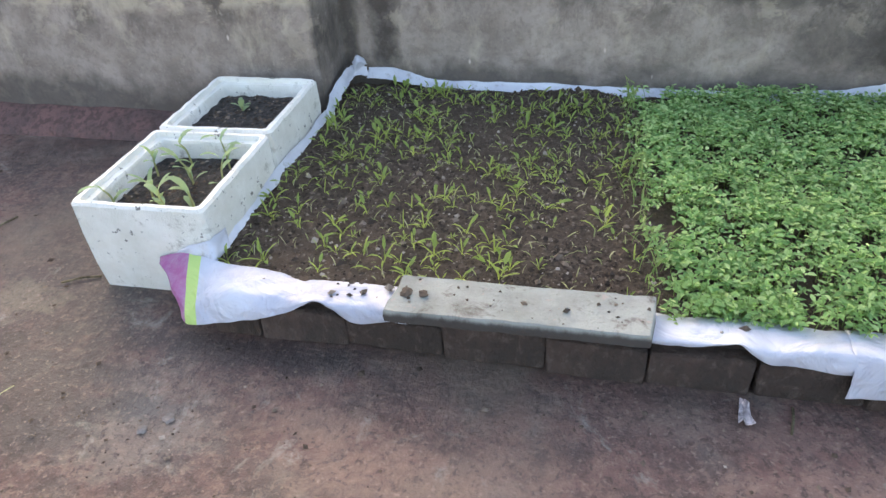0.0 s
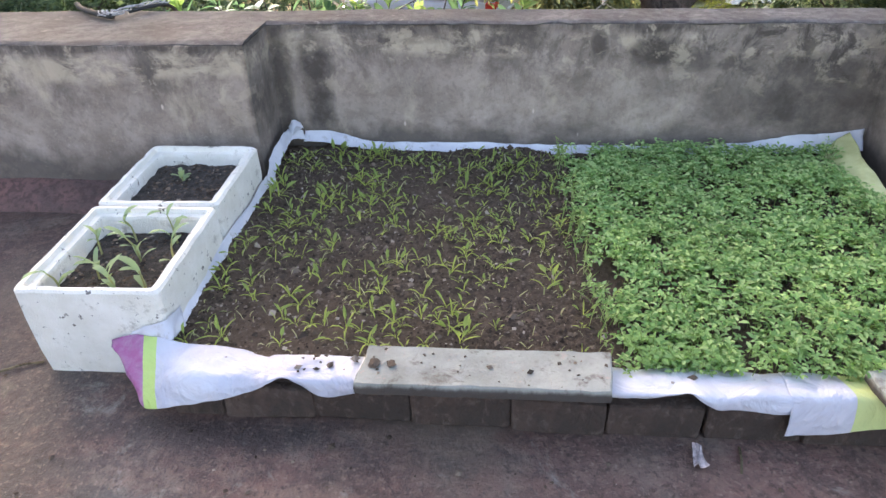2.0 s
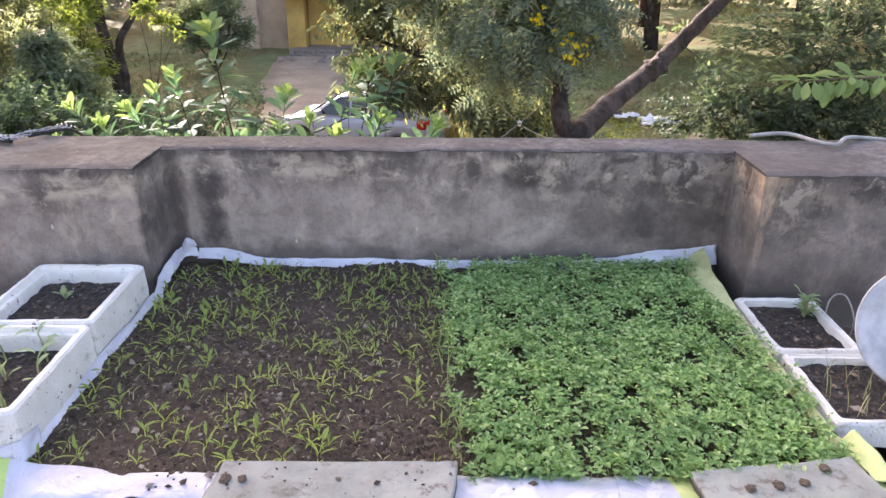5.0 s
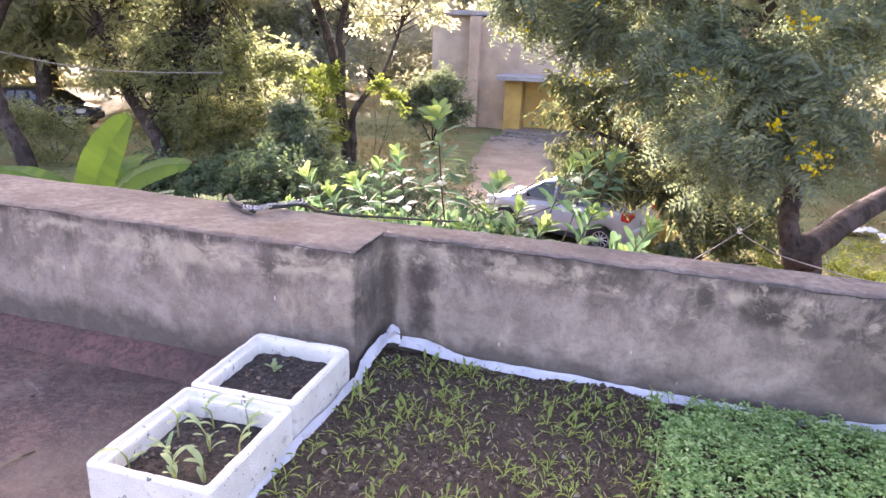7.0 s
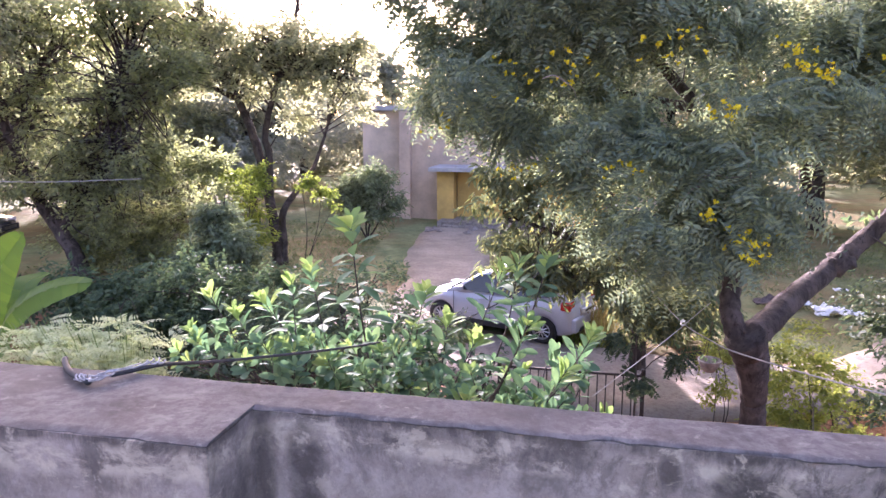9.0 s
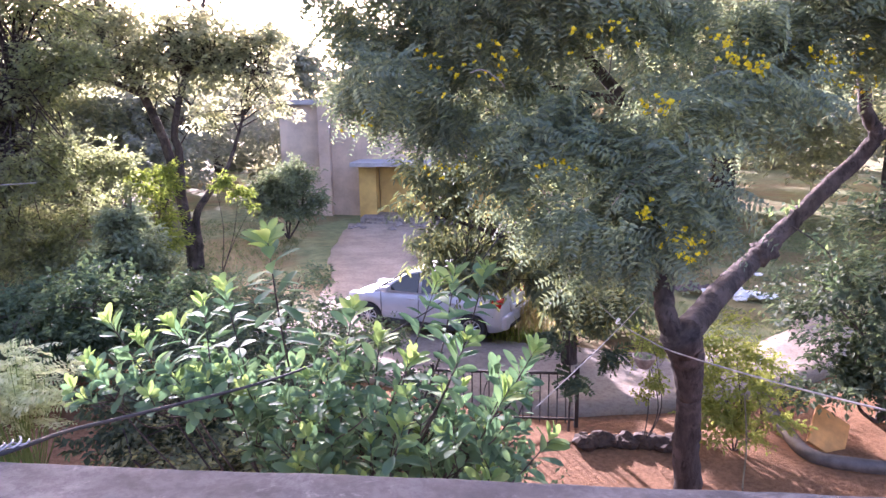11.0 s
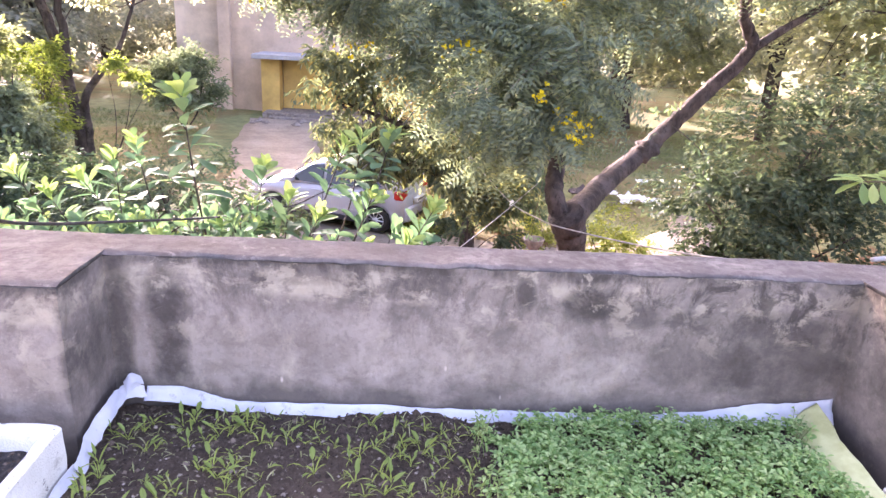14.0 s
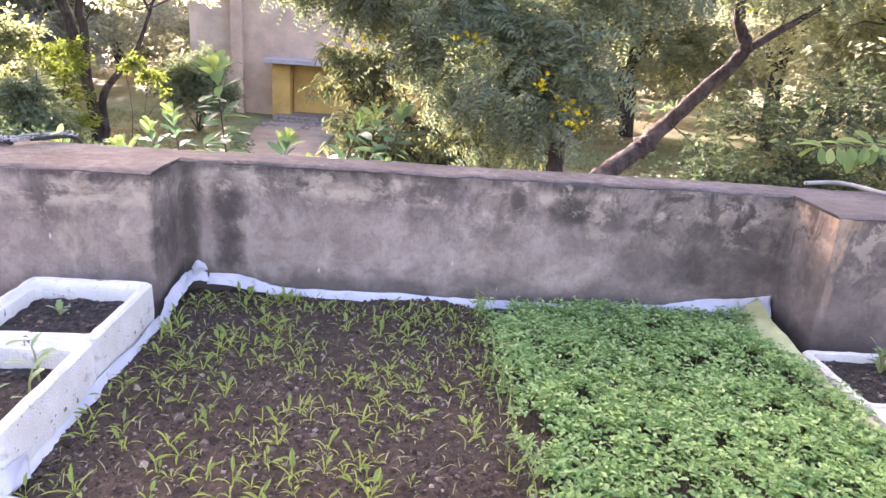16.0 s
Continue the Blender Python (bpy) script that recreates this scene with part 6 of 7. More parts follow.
# broad-leaved tree behind the cassia, its low boughs hanging over the car
tree("mango_tree", (1.9, 10.6, GROUND), [([(1.9, 10.6, GROUND - 0.1), (1.85, 10.5, -2.0), (1.6, 10.3, -0.9), (1.1, 10.1, 0.6), (0.6, 10.0, 2.4)], 0.15, 0.05), ([(1.6, 10.3, -0.9), (0.6, 9.9, -0.5), (-0.5, 9.8, -0.1)], 0.06, 0.02), ([(1.7, 10.4, -1.3), (0.9, 9.9, -1.25), (0.1, 9.7, -1.1)], 0.05, 0.015), ([(1.1, 10.1, 0.6), (0.3, 9.9, 1.3), (-0.6, 9.8, 1.9)], 0.06, 0.02)],
     [(-0.50, 9.8, 0.25, 0.50, 0.6, 0.50), (-0.35, 9.7, -0.65, 0.55, 0.6, 0.50), (0.35, 9.6, -1.05, 0.65, 0.6, 0.40), (0.40, 9.8, 0.20, 0.75, 0.7, 0.75), (1.25, 9.8, -0.70, 0.75, 0.7, 0.75), (1.85, 9.7, -1.55, 0.60, 0.6, 0.60), (1.40, 9.8, 0.55, 0.8, 0.7, 0.8), (0.35, 9.9, 1.45, 0.9, 0.8, 0.7), (2.4, 9.9, -0.6, 0.7, 0.7, 0.9), (2.5, 9.8, -1.7, 0.6, 0.5, 0.55)],
     1500, 8, 0.13, 0.140, "mango", "broad-leaved tree with hanging yellowish leaves over the car", 64, 0.36, 0.75, 0.35, 0.010, flat=False)

# small tree on the lawn towards the sun, its double trunk leaning
T = (-8.8, 18.3, GROUND)
tree("lawn_tree", T, [([(-8.82, 18.3, GROUND - 0.1), (-8.86, 18.3, -2.4), (-8.95, 18.3, -1.6), (-9.29, 18.3, 0.24), (-9.95, 18.3, 2.11), (-10.93, 18.3, 3.45), (-11.0, 18.4, 5.2), (-9.8, 18.4, 7.2)], 0.21, 0.05), ([(-8.68, 18.35, GROUND - 0.1), (-8.66, 18.35, -2.3), (-8.62, 18.3, -1.45), (-8.15, 18.3, -0.75), (-7.65, 18.3, -0.17), (-7.34, 18.3, 0.43), (-6.9, 18.3, 1.6)], 0.15, 0.035),
                      ([(-9.05, 18.3, -0.9), (-8.98, 18.25, 0.44), (-9.04, 18.2, 1.1), (-8.5, 18.2, 2.8), (-7.9, 18.3, 4.6), (-7.6, 18.3, 7.0)], 0.14, 0.04), ([(-9.95, 18.3, 2.1), (-11.2, 18.1, 2.7), (-12.3, 18.0, 3.4)], 0.08, 0.03), ([(-8.5, 18.2, 2.8), (-7.4, 18.3, 3.0), (-6.2, 18.3, 2.6)], 0.06, 0.02)],
     # blobs above z 6: added unseen crown that keeps sun off the terrace
     [(-9.4, 18.3, 2.9, 1.6, 1.5, 0.9), (-7.4, 18.3, 2.5, 1.3, 1.2, 0.8), (-6.0, 18.3, 1.9, 0.8, 0.9, 0.6), (-11.6, 17.9, 3.0, 1.3, 1.3, 0.9), (-8.2, 18.3, 3.8, 1.9, 1.7, 0.7), (-12.2, 18.3, 4.8, 1.5, 1.5, 1.0), (-10.4, 18.3, 4.1, 1.4, 1.3, 0.6), (-9.8, 18.3, 7.0, 2.2, 2.0, 0.95), (-7.4, 18.3, 7.0, 2.2, 2.0, 0.95), (-8.6, 18.3, 8.2, 2.6, 2.2, 1.1), (-12.0, 18.3, 7.2, 2.0, 1.8, 1.0), (-5.4, 18.3, 7.0, 1.6, 1.5, 0.9), (-6.6, 18.4, 3.5, 1.0, 1.1, 0.7), (-8.2, 18.1, 1.5, 0.8, 0.8, 0.35)],
     6300, 10, 0.22, 0.14, "neem", "slender forked tree with an airy crown and an added unseen top", 71, 0.55, 0.3, 0.25, 0.022)

# leaning trees at the left
tree("leaning_tree", (-16.3, 12.7, GROUND), [([(-16.3, 12.7, GROUND - 0.1), (-16.45, 12.7, -2.4), (-16.9, 12.7, -1.5), (-17.2, 12.7, 0.25), (-17.0, 12.7, 1.8), (-16.3, 12.5, 3.8)], 0.27, 0.10), ([(-17.15, 12.7, 0.4), (-16.2, 12.7, 1.6), (-15.0, 12.6, 2.6), (-13.9, 12.5, 3.8)], 0.14, 0.05)],
     [(-15.6, 11.5, 3.4, 1.6, 1.6, 0.8), (-13.6, 12, 3.9, 1.5, 1.5, 0.8), (-14.8, 11.5, 5.2, 2.2, 2.0, 1.0), (-16.6, 12.4, 2.6, 1.0, 1.0, 0.6)], 1600, 11, 0.24, 0.14, "neem", "dark leaning tree with a loose crown", 72, 0.55, 0.3, 0.25)
tree("spreading_tree", (-13.0, 14.6, GROUND), [([(-13.0, 14.6, GROUND - 0.1), (-13.25, 14.6, -2.2), (-14.1, 14.6, -0.9), (-14.7, 14.5, 0.6), (-15.2, 14.5, 2.4), (-15.0, 14.5, 4.6)], 0.25, 0.07), ([(-13.6, 14.6, -1.6), (-12.4, 14.4, -0.2), (-11.4, 14.3, 1.2), (-10.8, 14.3, 2.6)], 0.13, 0.04), ([(-14.7, 14.5, 0.6), (-14.2, 14.4, 1.6), (-13.4, 14.4, 3.0)], 0.10, 0.04)],
     [(-12.3, 14.2, 0.4, 1.5, 1.2, 1.0), (-10.7, 14.2, 0.5, 1.0, 1.0, 0.9), (-13.8, 14.2, 0.0, 1.2, 1.1, 0.8), (-11.6, 14.2, -0.9, 1.2, 1.0, 0.55), (-13.0, 14.2, 2.0, 1.7, 1.4, 1.0), (-10.9, 14.3, 2.1, 1.2, 1.1, 0.8), (-15.4, 14.4, 2.6, 1.6, 1.4, 1.0), (-12.6, 14.4, 4.0, 2.0, 1.7, 1.0), (-15.0, 14.5, 5.0, 2.2, 1.9, 1.1), (-9.6, 14.3, 2.9, 1.1, 1.0, 0.8), (-10.3, 14.3, 4.2, 1.4, 1.2, 0.9)],
     5000, 10, 0.20, 0.125, "thicket", "wide dark spreading tree over bare earth", 73, 0.55, 0.3, 0.2)


def bush(name, at, blobs, clumps, per, size, mat, label, seed, ratio=0.55, stems=5, thin=1.0):
    r = np.random.default_rng(seed + 900)
    limbs = []
    for k in range(stems):
        b = blobs[k % len(blobs)]
        limbs.append(([at, (at[0] * 0.5 + b[0] * 0.5 + r.normal() * 0.1, at[1] * 0.5 + b[1] * 0.5, (at[2] + b[2]) / 2), (b[0] + r.normal() * b[3] * 0.4, b[1] + r.normal() * b[4] * 0.4, b[2] + b[5] * 0.4)], 0.035 * thin, 0.01 * thin))
    return tree(name, at, limbs, blobs, int(clumps * 2.5), per, size * 1.5, size * 1.1, mat, label, seed, ratio, 0.3, 0.10, 0.008 * thin)


G0 = GROUND - 0.05
bush("left_thicket", (-6.6, 9.6, G0), [(-7.4, 10.0, -1.85, 1.2, 1.0, 0.75), (-6.2, 9.4, -1.75, 1.1, 0.9, 0.75), (-8.8, 9.6, -1.95, 1.2, 1.0, 0.75), (-5.0, 9.6, -1.85, 1.0, 0.9, 0.65), (-6.8, 8.2, -2.2, 1.2, 0.9, 0.6), (-4.2, 9.0, -2.0, 0.9, 0.8, 0.7)], 620, 12, 0.105, "fern", "dense dark green thicket beside the lawn", 81)
bush("shade_thicket", (-11.8, 15.6, G0), [(-10.6, 15.6, -1.2, 1.1, 0.8, 1.0), (-12.2, 15.8, -1.3, 1.2, 0.8, 0.9), (-13.8, 16.2, -1.3, 1.2, 0.8, 0.9), (-9.9, 16.0, -0.2, 0.8, 0.8, 0.8), (-11.3, 16.0, 0.4, 1.2, 0.9, 0.9), (-10.4, 15.4, -2.3, 1.0, 0.7, 0.55), (-12.0, 15.4, -2.3, 1.2, 0.7, 0.55), (-13.8, 15.6, -2.3, 1.2, 0.7, 0.5)], 640, 11, 0.13, "thicket", "shaded thicket of leafy branches under the trees", 80, thin=0.5)
bush("conical_sapling", (-8.0, 13.3, G0), [(-8.0, 13.3, -2.2, 1.0, 0.8, 0.65), (-7.95, 13.3, -1.45, 0.75, 0.6, 0.55), (-7.9, 13.3, -0.85, 0.48, 0.4, 0.4), (-7.87, 13.3, -0.42, 0.22, 0.2, 0.25)], 330, 11, 0.12, "porchleaf", "upright conical sapling with layered sprays", 82)
bush("lime_bush", (-9.2, 16.9, G0), [(-9.7, 17.0, 0.0, 0.5, 0.4, 0.22), (-8.85, 17.0, 0.0, 0.45, 0.4, 0.2), (-9.2, 17.0, -0.5, 0.7, 0.4, 0.35), (-9.4, 17.0, -1.1, 0.65, 0.4, 0.4), (-8.8, 17.0, -1.3, 0.45, 0.3, 0.35), (-9.2, 17.0, -1.9, 0.8, 0.4, 0.5)], 170, 8, 0.105, "limebush", "sunlit yellow-green bush beside the lawn tree", 84, 0.6, thin=0.4)
# added sapling stands in for a sunlit leafy bough of the lawn tree
bush("lime_bush", (-7.6, 17.5, G0), [(-7.35, 17.5, -0.35, 0.30, 0.3, 0.14), (-6.95, 17.5, -0.72, 0.34, 0.3, 0.14), (-6.5, 17.5, -1.1, 0.34, 0.3, 0.10)], 46, 8, 0.10, "limebush", "thin yellow-green sapling in place of a sunlit lawn-tree bough", 83, 0.6, 3, thin=0.4)
bush("roadside_bush", (-16.7, 14.2, G0), [(-17.4, 14.1, -1.75, 0.8, 0.6, 0.7), (-16.5, 14.2, -1.6, 0.8, 0.6, 0.65), (-15.8, 14.3, -2.2, 0.6, 0.5, 0.6), (-17.0, 14.0, -2.5, 1.1, 0.6, 0.5), (-18.4, 14.2, -1.9, 0.7, 0.6, 0.7)], 300, 10, 0.085, "thicket", "loose small-leaved bush before the dark car", 79, thin=0.5)
bush("dark_bush", (-2.7, 8.9, G0), [(-2.6, 9.0, -1.45, 0.8, 0.8, 0.5), (-3.4, 8.8, -1.65, 0.8, 0.8, 0.5), (-1.9, 8.5, -1.9, 0.7, 0.7, 0.6), (-1.35, 8.6, -2.0, 0.55, 0.5, 0.5), (-4.2, 8.5, -1.9, 0.8, 0.8, 0.6), (-2.9, 8.3, -2.3, 1.2, 0.7, 0.6)], 480, 12, 0.062, "bush", "dark small-leaved bush beside the car", 85)
bush("porch_bush", (-7.4, 23.0, G0), [(-7.4, 23.0, -0.7, 1.0, 0.9, 0.55), (-8.3, 22.7, -1.3, 0.9, 0.8, 0.6), (-6.7, 22.9, -1.5, 0.7, 0.7, 0.6), (-7.6, 22.8, -1.7, 1.0, 0.9, 0.7)], 330, 12, 0.13, "porchleaf", "rounded hazy bush in front of the house", 86)
bush("undergrowth", (2.6, 12.6, G0), [(2.3, 12.6, -2.2, 0.9, 0.7, 0.8), (3.2, 12.7, -2.3, 0.8, 0.7, 0.7), (2.7, 12.6, -1.5, 0.9, 0.7, 0.8)], 260, 12, 0.10, "bush", "dark undergrowth below the cassia tree", 87)
bush("right_thicket", (6.2, 8.6, G0), [(5.6, 8.3, -1.35, 1.0, 0.9, 1.0), (6.6, 8.8, -0.7, 1.2, 1.0, 1.1), (7.8, 9.0, -0.2, 1.3, 1.1, 1.3), (5.3, 7.9, -2.2, 0.7, 0.7, 0.6), (7.2, 8.2, -1.9, 1.2, 1.0, 1.0), (6.0, 7.9, -1.9, 0.8, 0.5, 0.8)], 560, 12, 0.105, "shade", "dense dark green bush by the driveway", 88)
bush("thin_shrub", (3.85, 7.5, G0), [(3.8, 7.5, -1.95, 0.55, 0.45, 0.55), (4.3, 7.6, -2.0, 0.4, 0.4, 0.5), (3.6, 7.6, -1.45, 0.45, 0.4, 0.4), (4.1, 7.5, -2.5, 0.6, 0.4, 0.35), (3.7, 7.5, -2.55, 0.5, 0.4, 0.3)], 230, 10, 0.06, "yellowleaf", "thin yellow-green shrub beside the tree trunk", 89, thin=0.35)
bush("thin_shrub", (2.65, 7.55, G0), [(2.7, 7.6, -1.85, 0.25, 0.22, 0.5)], 46, 9, 0.05, "yellowleaf", "thin leggy shrub beside the tree trunk", 90, stems=3, thin=0.3)
bush("low_shrub", (-2.3, 4.4, G0), [(-2.2, 4.3, -1.7, 0.9, 0.6, 0.35), (-1.4, 4.2, -1.9, 0.7, 0.6, 0.4)], 170, 10, 0.06, "mango", "low yellow-green shrub under the large-leaved one", 91)
bush("shade_shrub", (-1.4, 5.4, G0), [(-1.6, 5.4, -1.7, 1.2, 0.9, 0.9), (-0.2, 5.2, -1.9, 1.0, 0.8, 0.8), (-2.8, 5.6, -1.7, 1.0, 0.9, 0.8), (-2.5, 4.75, -1.45, 0.8, 0.4, 0.6), (-3.1, 4.9, -1.6, 0.7, 0.4, 0.6), (-1.7, 4.6, -1.4, 0.7, 0.4, 0.6), (0.2, 4.8, -2.1, 0.8, 0.5, 0.6), (-0.6, 4.5, -1.9, 0.7, 0.4, 0.6), (0.7, 4.6, -2.5, 0.5, 0.4, 0.4)], 720, 12, 0.075, "shade", "dark shrub in the shade behind the parapet", 92)

# feathery sapling in front of the driveway
tree("cassia_sapling", (1.68, 7.9, GROUND), [([(1.68, 7.9, GROUND), (1.69, 7.9, -2.3), (1.66, 7.9, -1.5)], 0.018, 0.008), ([(1.68, 7.9, -2.2), (1.9, 7.9, -1.9), (2.1, 7.9, -1.75)], 0.01, 0.005)], [(1.65, 7.9, -1.6, 0.22, 0.2, 0.22), (2.08, 7.9, -1.75, 0.2, 0.15, 0.1), (1.72, 7.9, -2.1, 0.15, 0.15, 0.15)], 13, 5, 0.07, 0.10, "shade", "young sapling with dark feathery leaves", 95, 0.48, 0.6, 0.0, feather=0.30)

# pale plumes near the wall at the left
r = np.random.default_rng(97)
e = thing("plume_grass", (-4.0, 4.6, GROUND), "pale feathery flowering shrub near the parapet", "shrub")
o = np.array((-4.0, 4.6, GROUND))
ps, lf = [], []
for k in range(110):
    tip = np.array((-4.55 + r.uniform(-0.95, 0.85), 4.6 + r.normal() * 0.3, -0.72 - abs(r.normal()) * 0.22))
    c = curve([o + r.normal(size=3) * np.array([0.2, 0.2, 0]), (o + tip) / 2 + np.array([0, 0, 0.15]), tip], 8)
    ps.append(tube(c - o, np.linspace(0.010, 0.003, len(c)), 4, False))
    n = 5
    p = c[(r.uniform(0.75, 1.0, n) * (len(c) - 1)).astype(int)]
    a = r.uniform(-0.9, 0.9, n)
    d = np.c_[np.cos(a) * r.choice([1, 1, -1], n), np.sin(a), r.uniform(-0.05, 0.45, n)]
    lf.append(pinnate(r, p - o, unit(d), r.uniform(0.22, 0.36, n), 9, 0.095, 0.36))
part("stem", merge(ps), M["stalk"], e)
part("plume", merge(lf), M["plume"], e)

# dry grass tuft beside the car
r = np.random.default_rng(98)
ps = [strap(r, (1.15 + r.normal() * 0.28, 12.4 + r.normal() * 0.3, GROUND), r.uniform(0, 6.28), r.uniform(0.5, 1.1), 0.014, r.uniform(1.1, 1.5), r.uniform(0.1, 0.8), 5) for _ in range(420)]
tagged(part("dry_grass_tuft", merge(ps), M["drygrass"]), "tuft of tall dry straw-coloured grass by the car", "grass", kind="stuff")
ps = [strap(r, (1.0 + r.normal() * 0.45, 11.95 + r.normal() * 0.2, GROUND), r.uniform(0, 6.28), r.uniform(0.15, 0.35), 0.014, r.uniform(0.9, 1.5), r.uniform(0.3, 1.2), 4) for _ in range(420)]
tagged(part("low_grass_tuft", merge(ps), M["limebush"]), "low yellow-green grass at the edge of the driveway", "grass", kind="stuff")
# lawn blades
r = np.random.default_rng(99)
n = 26000
x, y = r.uniform(-16, 16, n), r.uniform(12.2, 27, n)
keep = np.array([noise.noise(Vector((a * 0.5, b * 0.5, 3))) > -0.25 for a, b in zip(x, y)]) & (abs(x + 3.2 + (y - 12) * 0.15) > 1.9)
x, y = x[keep], y[keep]
zz = np.full(len(x), GROUND - 0.04)
az = r.uniform(0, 6.28, len(x))
tagged(part("lawn", leaves(np.stack([x, y, zz], 1), np.stack([np.cos(az) * 0.6, np.sin(az) * 0.6, np.ones(len(x))], 1), np.stack([-np.cos(az), -np.sin(az), np.ones(len(x)) * 0.6], 1), r.uniform(0.06, 0.18, len(x)), 0.022, 0.1, 0.3), M["grass"]), "rough patchy lawn grass", "grass", kind="stuff")


# ---------------------------------------------------------------- far trees that close the view
def far_tree(at, h, w, seed, mat="farleaf", label="distant tree with a full crown in haze-pale leaf colour"):
    r = np.random.default_rng(seed)
    x, y = at
    bl = [(x + r.normal() * w * 0.35, y + r.normal() * w * 0.3, GROUND + h * q, w * r.uniform(0.45, 0.65), w * r.uniform(0.45, 0.6), h * 0.17) for q in (0.30, 0.40, 0.5, 0.6, 0.7, 0.82, 0.55, 0.45)]
    return tree("far_tree", (x, y, GROUND), [([(x, y, GROUND), (x + r.normal() * 0.3, y, GROUND + h * 0.4), (x + r.normal() * 0.8, y, GROUND + h * 0.75)], 0.35, 0.1), ([(x, y, GROUND + h * 0.3), (x + w * 0.3, y, GROUND + h * 0.6)], 0.16, 0.05), ([(x, y, GROUND + h * 0.25), (x - w * 0.35, y, GROUND + h * 0.55)], 0.16, 0.05)],
                bl, 1700, 12, 0.45, 0.26, mat, label, seed, 0.5, 0.4, 0.1, 0.03, group="distant trees")


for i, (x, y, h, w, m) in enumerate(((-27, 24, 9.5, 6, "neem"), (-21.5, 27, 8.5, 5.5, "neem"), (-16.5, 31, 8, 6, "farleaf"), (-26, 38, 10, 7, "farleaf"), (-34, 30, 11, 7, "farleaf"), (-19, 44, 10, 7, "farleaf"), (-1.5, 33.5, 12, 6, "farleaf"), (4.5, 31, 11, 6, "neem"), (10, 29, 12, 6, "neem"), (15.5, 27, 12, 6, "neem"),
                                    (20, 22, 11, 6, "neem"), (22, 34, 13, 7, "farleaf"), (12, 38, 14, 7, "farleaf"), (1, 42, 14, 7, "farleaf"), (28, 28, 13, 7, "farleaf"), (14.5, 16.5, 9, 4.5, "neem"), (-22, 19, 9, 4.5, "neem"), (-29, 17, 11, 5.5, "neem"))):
    far_tree((x, y), h, w, 300 + i, m, "leafy tree at the edge of the yard" if m == "neem" else "distant tree with a full crown in haze-pale leaf colour")


# the belt of woods beyond the yard
r = np.random.default_rng(401)
bl = []
for a in np.linspace(-75, 75, 46):
    gap = -25 < a < -13
    rad = r.uniform(46, 60)
    for z in ((-1.8, 0.2, 1.8) if gap else (-1.8, 0.5, 3.0, 6.5)):
        bl.append((rad * math.sin(radians(a)), rad * math.cos(radians(a)), z + r.normal() * 0.7, r.uniform(2.6, 4.0), 2.4, r.uniform(1.8, 2.8)))
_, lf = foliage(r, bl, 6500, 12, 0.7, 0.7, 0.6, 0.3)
tagged(part("distant_woods", lf, M["farleaf"]), "belt of woods beyond the yard in haze-pale leaf colour", "woods", kind="stuff")


# ---------------------------------------------------------------- house across the yard
house = thing("yellow_house", (-5.1, 29.0, GROUND), "cream and yellow house with a low porch roof", "house")


def hp(name, a, mat, label="", bevel=0.02, parent=None):
    return part(name, box(a[0] + 6.0, a[1] - 29.0, a[2] - GROUND, a[3] + 6.0, a[4] - 29.0, a[5] - GROUND, bevel), M[mat], parent or house, label)


hp("wall", (-10.6, 29.4, GROUND - 0.2, -8.25, 36, 1.90), "cream")
hp("wall", (-8.25, 29.1, GROUND - 0.2, 3.0, 36, 1.80), "pinkwall")
roof = hp("roof", (-10.9, 29.0, 1.90, 3.3, 36.3, 2.12), "roofslab")
hp("corner_pillar", (-8.65, 28.75, GROUND - 0.2, -8.15, 29.2, 1.86), "pinkwall")
hp("porch_pillar", (-6.60, 27.5, GROUND - 0.1, -5.85, 28.2, -0.70), "yellowwall", "yellow porch pillar")
hp("porch_wall", (-5.85, 28.3, GROUND - 0.1, 1.2, 28.6, -0.70), "yellowwall", "yellow porch wall")
hp("porch_roof", (-6.85, 26.9, -0.70, 1.4, 29.1, -0.52), "roofslab", "flat cement porch roof")
hp("porch_side", (-6.6, 28.2, GROUND - 0.1, -6.35, 29.1, -0.70), "yellowwall")
hp("step", (-6.4, 26.6, GROUND - 0.1, -1.5, 28.3, GROUND + 0.22), "stone")
hp("step", (-6.1, 26.2, GROUND - 0.1, -1.8, 26.6, GROUND + 0.10), "stone")
r = np.random.default_rng(120)
for k in range(9):
    lv, lf = lumps(r, [(0, 0, 0)], [r.uniform(0.14, 0.34)], 0.45)
    ob = part("rubble_stone", (lv, lf), M["stone"])
    ob.location = (-6.0 + r.uniform(0, 3.4), 25.2 + r.uniform(-0.5, 0.8), GROUND + 0.06)
    tagged(ob, "rough grey rubble stone before the porch", "stone", "rubble by the porch")

